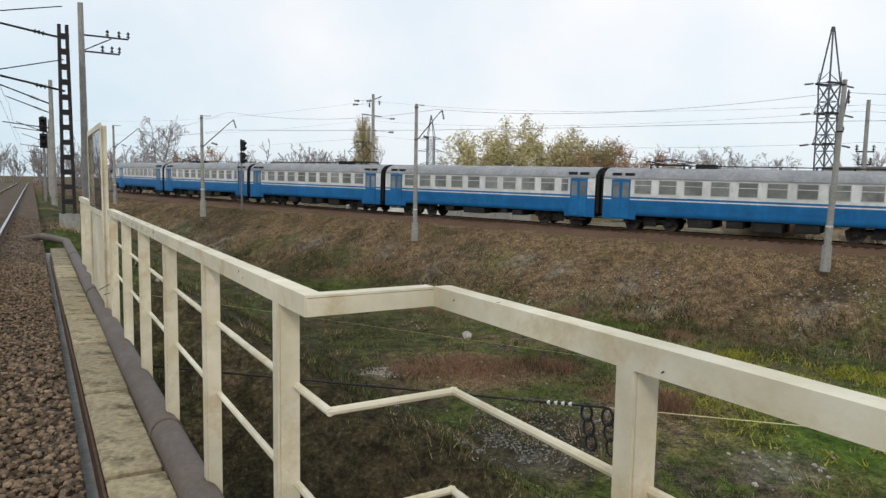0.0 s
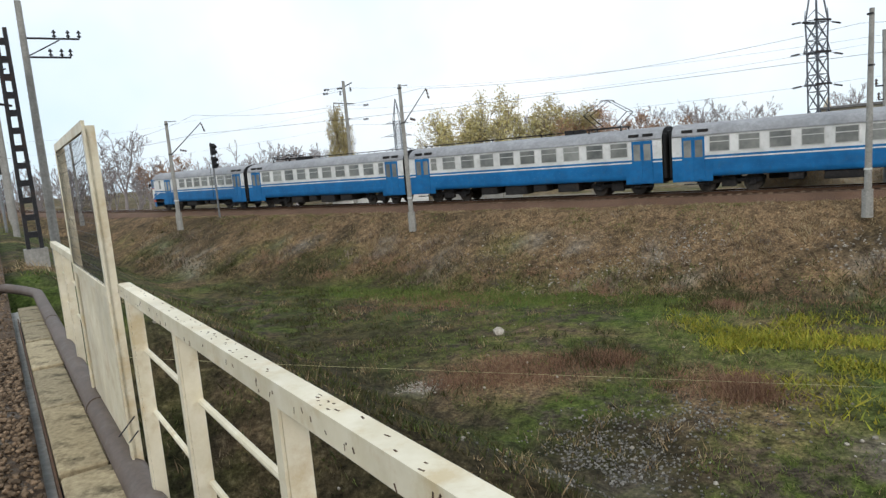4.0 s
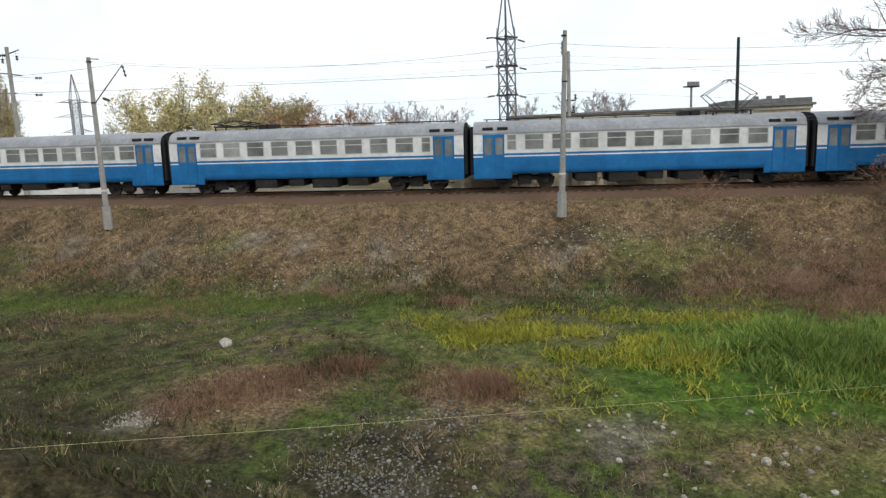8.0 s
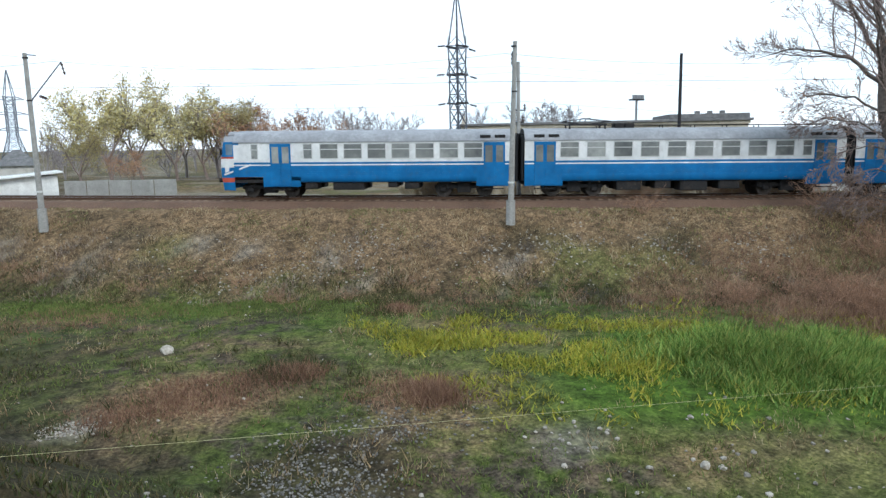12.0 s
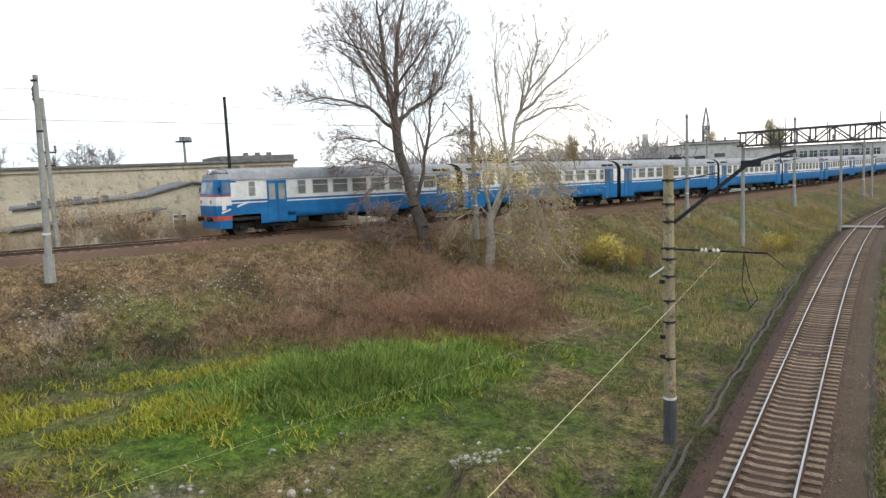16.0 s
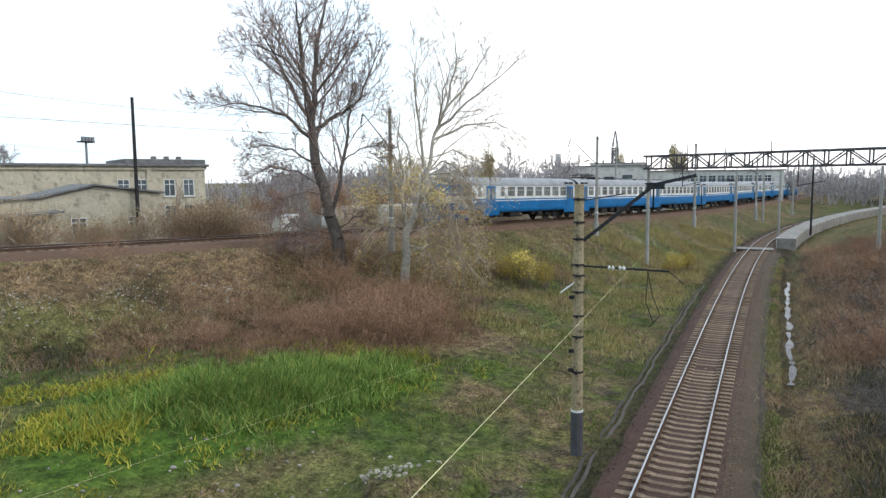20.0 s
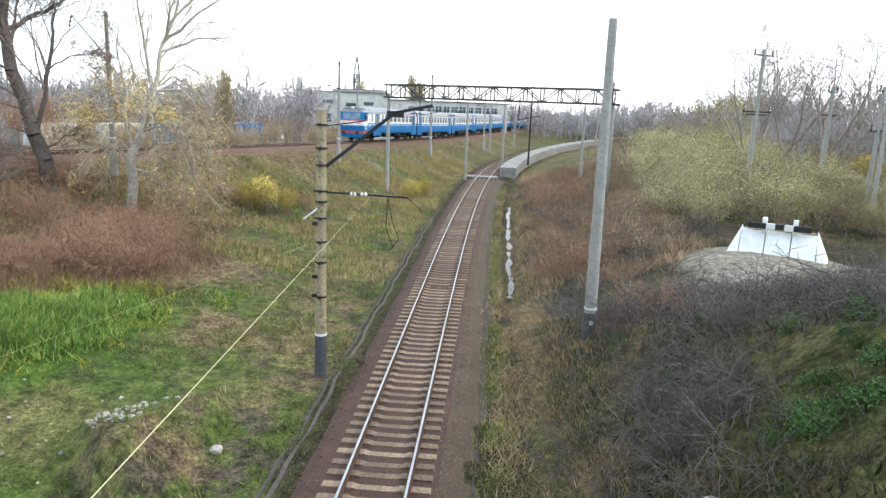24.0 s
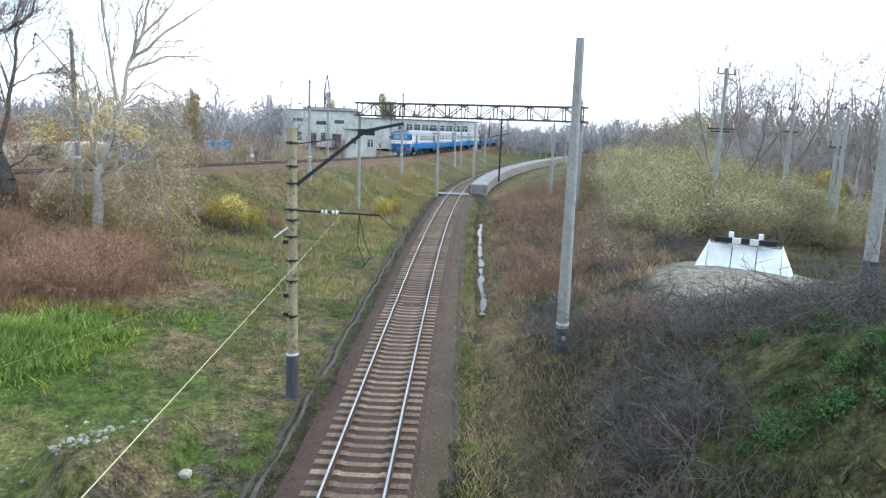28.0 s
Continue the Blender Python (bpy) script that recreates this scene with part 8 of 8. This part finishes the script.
# the wood on the other side of the lower line
t = tree("bare_tree", at(72, -33), "tall bare tree at the edge of the wood", 9, 14.5, 0.24, TWIG_MAUVE, thin=0.022, spread=0.6, counts=(10, 5, 3), trunk=0.2, group="trees of the wood")
copies(t, [(58.8, -25.6, 0.85), (58.9, -29.9, 0.95), (55.8, -31.4, 0.9), (48.5, -31.9, 0.85), (49.3, -34.3, 0.95), ], 7)
# The young trees' haze lies in their pale twig colour.
t = tree("young_tree", at(66, -42), "young bare tree in the hazy wood", 47, 7.6, 0.12, TWIG_FAR_HAZE, thin=0.02, spread=0.75, counts=(9, 5, 3), trunk=0.12, group="young trees of the wood")
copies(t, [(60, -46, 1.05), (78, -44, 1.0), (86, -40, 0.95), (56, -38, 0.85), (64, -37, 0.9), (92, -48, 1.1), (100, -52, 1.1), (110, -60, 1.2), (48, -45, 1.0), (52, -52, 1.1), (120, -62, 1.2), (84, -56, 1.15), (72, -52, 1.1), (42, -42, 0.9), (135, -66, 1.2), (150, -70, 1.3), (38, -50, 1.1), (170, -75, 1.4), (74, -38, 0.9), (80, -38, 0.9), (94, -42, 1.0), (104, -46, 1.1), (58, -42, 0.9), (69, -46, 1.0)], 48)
t = tree("olive_tree", at(108, -46), "small tree with olive and yellow leaves at the wood's edge", 10, 8.0, 0.14, TWIG_BROWN, LEAF_OLIVE, 2200, 0.14, 0.03, 3, 0.9, group="trees of the wood", scatter=0.5, trunk=0.15)
copies(t, [(118, -50, 0.9), (128, -54, 0.9), (140, -57, 1.0), (98, -41, 0.6), (160, -62, 1.1)], 8)

# scrub
s = tree("yellow_shrub", at(60, -24), "upright yellow-green scrub with thin stems", 12, 3.3, 0.03, TWIG_BROWN, LEAF_OLIVE, 2600, 0.048, 0.008, 2, 0.9, 0.1, group="yellow scrub", trunk=0.0, scatter=0.28, leaders=10, counts=(4, 3), category="shrub")
rnd = random.Random(17)
spots = []
for k in range(260):
    x = rnd.uniform(42, 96)
    y = low_y(x) - rnd.uniform(14 if x < 54 else 9.5, 30)
    if math.hypot(x - 31, y + 15.4) > 10 and y < -0.29 * x:
        spots.append((x, y, rnd.uniform(0.45, 1.2)))
copies(s, spots[:130], 9)
tan_spots = spots[130:]
s = tree("thin_shrub", at(46, -13), "thin grey-brown shrub with scattered yellow leaves", 22, 2.6, 0.03, TWIG_BROWN, LEAF_DRY, 500, 0.06, 0.009, 2, 1.0, 0.05, group="thin scrub", trunk=0.0, scatter=0.25, leaders=12, counts=(5, 3), category="shrub")
spots = []
for k in range(90):
    x = rnd.uniform(33, 84)
    spots.append((x, low_y(x) - rnd.uniform(6.5, 15), rnd.uniform(0.35, 0.8)))
for k in range(40):
    x = rnd.uniform(44, 96)
    spots.append((x, low_y(x) - rnd.uniform(14, 30), rnd.uniform(0.8, 1.2)))
copies(s, [q for q in spots + tan_spots if math.hypot(q[0] - 31, q[1] + 15.4) > 7], 23)
s = tree("golden_shrub", at(50.6, 12.6), "bright golden-leaved bush in dry grass", 13, 2.6, 0.04, TWIG_BROWN, LEAF_GOLD, 1500, 0.07, 0.01, 2, 0.62, 0.22, group="golden bushes", trunk=0.0, scatter=0.2, leaders=14, counts=(6, 3), category="shrub")
copies(s, [(51.6, 11.4, 0.75), (49.8, 13.9, 0.7), (52.4, 13.2, 0.6), (67.5, 2.4, 0.75), (69, 1.4, 0.7), (66.4, 3.0, 0.55), (60, -37, 1.0), (57.5, -37.5, 0.8), (38, 48, 0.7), (33, 51, 0.7)], 10)
s = tree("brown_shrub", at(34.4, 15.6), "tangled leafless russet bush", 14, 3.0, 0.035, TWIG_RUSSET, LEAF_RUST, 300, 0.05, 0.009, 2, 1.1, 0.0, group="brown bushes", trunk=0.0, scatter=0.2, leaders=16, counts=(6, 3), category="shrub")
rnd = random.Random(18)
spots = [(36, 15.2, 0.8), (32.6, 16.8, 0.8), (31, 18.4, 0.7), (28.5, 33.5, 0.6), (31, 36.5, 0.7), (34.6, 33.2, 0.7), (38, 30, 0.8), (41, 28.8, 0.8), (46, 16.5, 0.6), (50, 15, 0.6), (55, 11, 0.6)]
spots += [(rnd.gauss(34.5, 2.4), rnd.gauss(16.6, 1.4), rnd.uniform(0.45, 0.95)) for _ in range(26)]
spots += [(rnd.uniform(29.5, 33), rnd.uniform(14.5, 19.5), rnd.uniform(0.4, 0.8)) for _ in range(12)]
spots += [(rnd.uniform(36, 42), rnd.uniform(17, 23), rnd.uniform(0.4, 0.8)) for _ in range(14)]
for k in range(46):
    x = rnd.uniform(-16, 28)
    spots.append((x, up_y(x) - rnd.gauss(11.3, 0.9) * 1.13, rnd.uniform(0.12, 0.3)))
spots += [(40.0, up_y(40) + 5.0, 1.0), (41.2, up_y(41.2) + 5.4, 1.15), (42.4, up_y(42.4) + 5.0, 1.0), (39.0, up_y(39) + 5.6, 0.8)]
spots += [(24.3, -7.5, 0.5), (25.0, -8.3, 0.55), (23.7, -8.4, 0.45), (24.6, -9.2, 0.4)]
for k in range(70):
    x = rnd.uniform(36, 86)
    spots.append((x, low_y(x) - rnd.uniform(5.8, 11.5), rnd.uniform(0.35, 0.7)))
spots += [(rnd.uniform(26, 33), rnd.uniform(18, 24), rnd.uniform(0.3, 0.55)) for _ in range(12)]
copies(s, spots, 11)
s = tree("dry_shrub", at(24, up_y(24) + 6), "dry yellow-brown bush behind the far line", 16, 3.0, 0.05, TWIG_WARM, LEAF_TAN, 1100, 0.05, 0.012, 2, 0.8, 0.12, group="dry bushes", trunk=0.0, scatter=0.25, leaders=14, counts=(6, 3), category="shrub")
spots = []
for k in range(44):
    x = rnd.uniform(20, 47)
    spots.append((x, up_y(x) + rnd.uniform(4.6, 8.0), rnd.uniform(0.6, 1.2)))
for k in range(30):
    x = rnd.uniform(46, 100)
    spots.append((x, up_y(x) + rnd.uniform(5, 16), rnd.uniform(0.6, 1.2)))
copies(s, spots, 13)

# brambles: arching canes with short side twigs
B = empty("bramble", at(14.5, -7.2), "grey-brown leafless bramble thicket of arching canes", "shrub", "brambles")
rnd = random.Random(15)
canes = []
for k in range(36):
    w = rnd.uniform(0, math.tau)
    d = Vector((math.cos(w) * 0.7, math.sin(w) * 0.7, 1.0))
    p = Vector((rnd.gauss(0, 0.45), rnd.gauss(0, 0.45), -0.05))
    ramify(rnd, wander(rnd, p, d, rnd.uniform(0.8, 1.7), 5, -0.26, 0.18), 0.009, 0.004, 0, canes, 1, (4,), 0.4, -0.05, 0.2, 0.9)
limbs_mesh("cane_tangle", canes, TWIG_GREY, B, (3, 3, 3), 0.006)
spots = [(24.1, -7.5, 0.9), (24.9, -8.4, 0.8), (18.4, -3.0, 0.5), (20.5, -2.9, 0.45), (16.2, -3.1, 0.5), (24, -3.6, 0.4), (31, -6.4, 0.9), (33, -7.2, 0.8)]
rnd = random.Random(19)
for k in range(150):
    x = rnd.uniform(9, 42)
    y = low_y(x) - rnd.uniform(6.2, 19)
    if math.hypot(x - 29.5, (y + 15.0) * 1.1) > 6.5 and noise.noise(Vector((x * 0.2, y * 0.2, 4))) > -0.22:
        spots.append((x, y, rnd.uniform(0.7, 1.6)))
for cx, cy, cr, k in ((24.0, -12.0, 1.3, 14), (21.5, -11.0, 1.4, 12), (17.5, -6.6, 1.3, 16), (15.0, -4.8, 0.8, 9), (24.3, -7.5, 0.8, 9), (21, -14, 1.6, 10), (15.5, -11.5, 1.3, 9), (28, -9.5, 0.8, 6)):
    spots += [(rnd.gauss(cx, cr), rnd.gauss(cy, cr), rnd.uniform(0.5, 0.95)) for _ in range(k)]
for k in range(60):
    x = rnd.uniform(36, 80)
    spots.append((x, low_y(x) - rnd.uniform(5.6, 12), rnd.uniform(0.9, 1.6)))
for k in range(44):
    x = rnd.uniform(-18, 30)
    spots.append((x, up_y(x) - rnd.uniform(7, 11.5) * 1.13, rnd.uniform(0.3, 0.7)))
for k in range(14):
    x = rnd.uniform(9, 36)
    spots.append((x, low_y(x) - rnd.gauss(5.2, 0.3), rnd.uniform(0.3, 0.55)))
copies(B, spots, 12)

# low grey-violet thickets
s = tree("grey_thicket", at(14.1, -6.2), "low dense thicket of grey-violet bare twigs", 61, 1.15, 0.016, TWIG_VIOLET, thin=0.0045, top=2, spread=1.1, up=0.02, group="grey thickets", trunk=0.0, leaders=18, counts=(6, 3), category="shrub")
rnd = random.Random(62)
spots = []
for cx, cy, cr, k in ((14.2, -6.0, 0.6, 6), (16.5, -6.4, 1.0, 6), (18.5, -8.8, 1.2, 5), (20.2, -11.2, 1.0, 12), (22.6, -12.8, 1.2, 10), (17.0, -10.8, 1.0, 4), (26.5, -9.0, 1.6, 5)):
    spots += [(rnd.gauss(cx, cr), rnd.gauss(cy, cr), rnd.uniform(0.5, 1.1)) for _ in range(k)]
copies(s, spots, 63)
s = tree("weed_clump", at(14.5, -9.4), "low clump of fresh green leafy weeds", 33, 0.55, 0.008, TWIG_GREY, LEAF_GREEN, 420, 0.045, 0.004, 1, 1.4, 0.0, group="green weeds", trunk=0.0, scatter=0.14, leaders=12, counts=(4,), category="weed")
rnd = random.Random(34)
copies(s, [(rnd.gauss(12.4, 1.0), rnd.gauss(-8.3, 0.9), rnd.uniform(0.35, 0.8)) for _ in range(26)] + [(rnd.uniform(12, 26), rnd.uniform(-12, -5), rnd.uniform(0.3, 0.65)) for _ in range(14)], 35)


def far_wood(name, seed, n, area, label, h=(7, 12), mat=None, thin=0.06, top=2, counts=(6, 4), leaders=3):
    rnd = random.Random(seed)
    limbs = []
    for _ in range(n):
        x, y = area(rnd)
        k = rnd.uniform(*h)
        b = Vector((x, y, land(x, y) - 0.2))
        for _ in range(leaders):
            ramify(rnd, wander(rnd, b, Vector((rnd.gauss(0, 0.22), rnd.gauss(0, 0.22), 1)), k * rnd.uniform(0.7, 1), 4, 0.04, 0.1), 0.1, 0.02, 0, limbs, top, counts, 0.42, 0.08, 0.25)
    ob = limbs_mesh(name, limbs, mat or TWIG_HAZE, None, (4, 3, 3), thin)
    return tagged(ob, label, "wood", kind="stuff")


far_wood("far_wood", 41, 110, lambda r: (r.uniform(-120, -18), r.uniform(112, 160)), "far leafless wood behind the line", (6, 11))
far_wood("far_wood", 42, 150, lambda r: (lambda x: (x, -42 - 0.18 * (x - 60) - r.uniform(0, 40)))(r.uniform(30, 230)), "leafless wood beyond the lower line", (7, 13), TWIG_MAUVE)
far_wood("underwood", 46, 400, lambda r: (lambda x: (x, -36 - 0.18 * (x - 60) - r.uniform(0, 24)))(r.uniform(32, 240)), "dense leafless underwood below the trees", (3.5, 7.5), TWIG_MAUVE, 0.05, 2, (5, 3))
far_wood("far_wood", 43, 90, lambda r: (r.uniform(100, 260), r.uniform(45, 120)), "distant thin trees behind the works", (6, 10))
far_wood("far_wood", 44, 90, lambda r: (r.uniform(-10, 100), r.uniform(120, 175)), "distant grey trees behind the yard", (5, 9))
far_wood("far_wood", 45, 90, lambda r: (r.uniform(240, 330), r.uniform(-110, 60)), "distant trees closing the view along the line", (6, 11))
far_wood("yard_brush", 47, 190, lambda r: (lambda x: (x, up_y(x) + r.uniform(9, 60)))(r.uniform(52, 170)), "thin brush and saplings in the yard", (2.5, 6.5), TWIG_BROWN, 0.025, 2, (5, 3))
# These belts look hazy only through their paler twig colour.
far_wood("far_wood", 48, 150, lambda r: (lambda a, d: (d * math.sin(a), d * math.cos(a)))(math.radians(r.uniform(56, 80)), r.uniform(125, 210)), "hazy belt of bare trees beyond the yard", (7, 12), TWIG_FAR_HAZE, 0.09, 2, (7, 4))
far_wood("far_wood", 49, 110, lambda r: (lambda a, d: (d * math.sin(a), d * math.cos(a)))(math.radians(r.uniform(95, 108)), r.uniform(190, 260)), "hazy belt of trees past the platform", (6, 11), TWIG_FAR_HAZE, 0.1, 2, (7, 4))
far_wood("far_wood", 50, 90, lambda r: (lambda a, d: (d * math.sin(a), d * math.cos(a)))(math.radians(r.uniform(20, 56)), r.uniform(150, 220)), "hazy belt of trees behind the workshop", (5, 9), TWIG_FAR_HAZE, 0.1, 2, (6, 4))
motions()
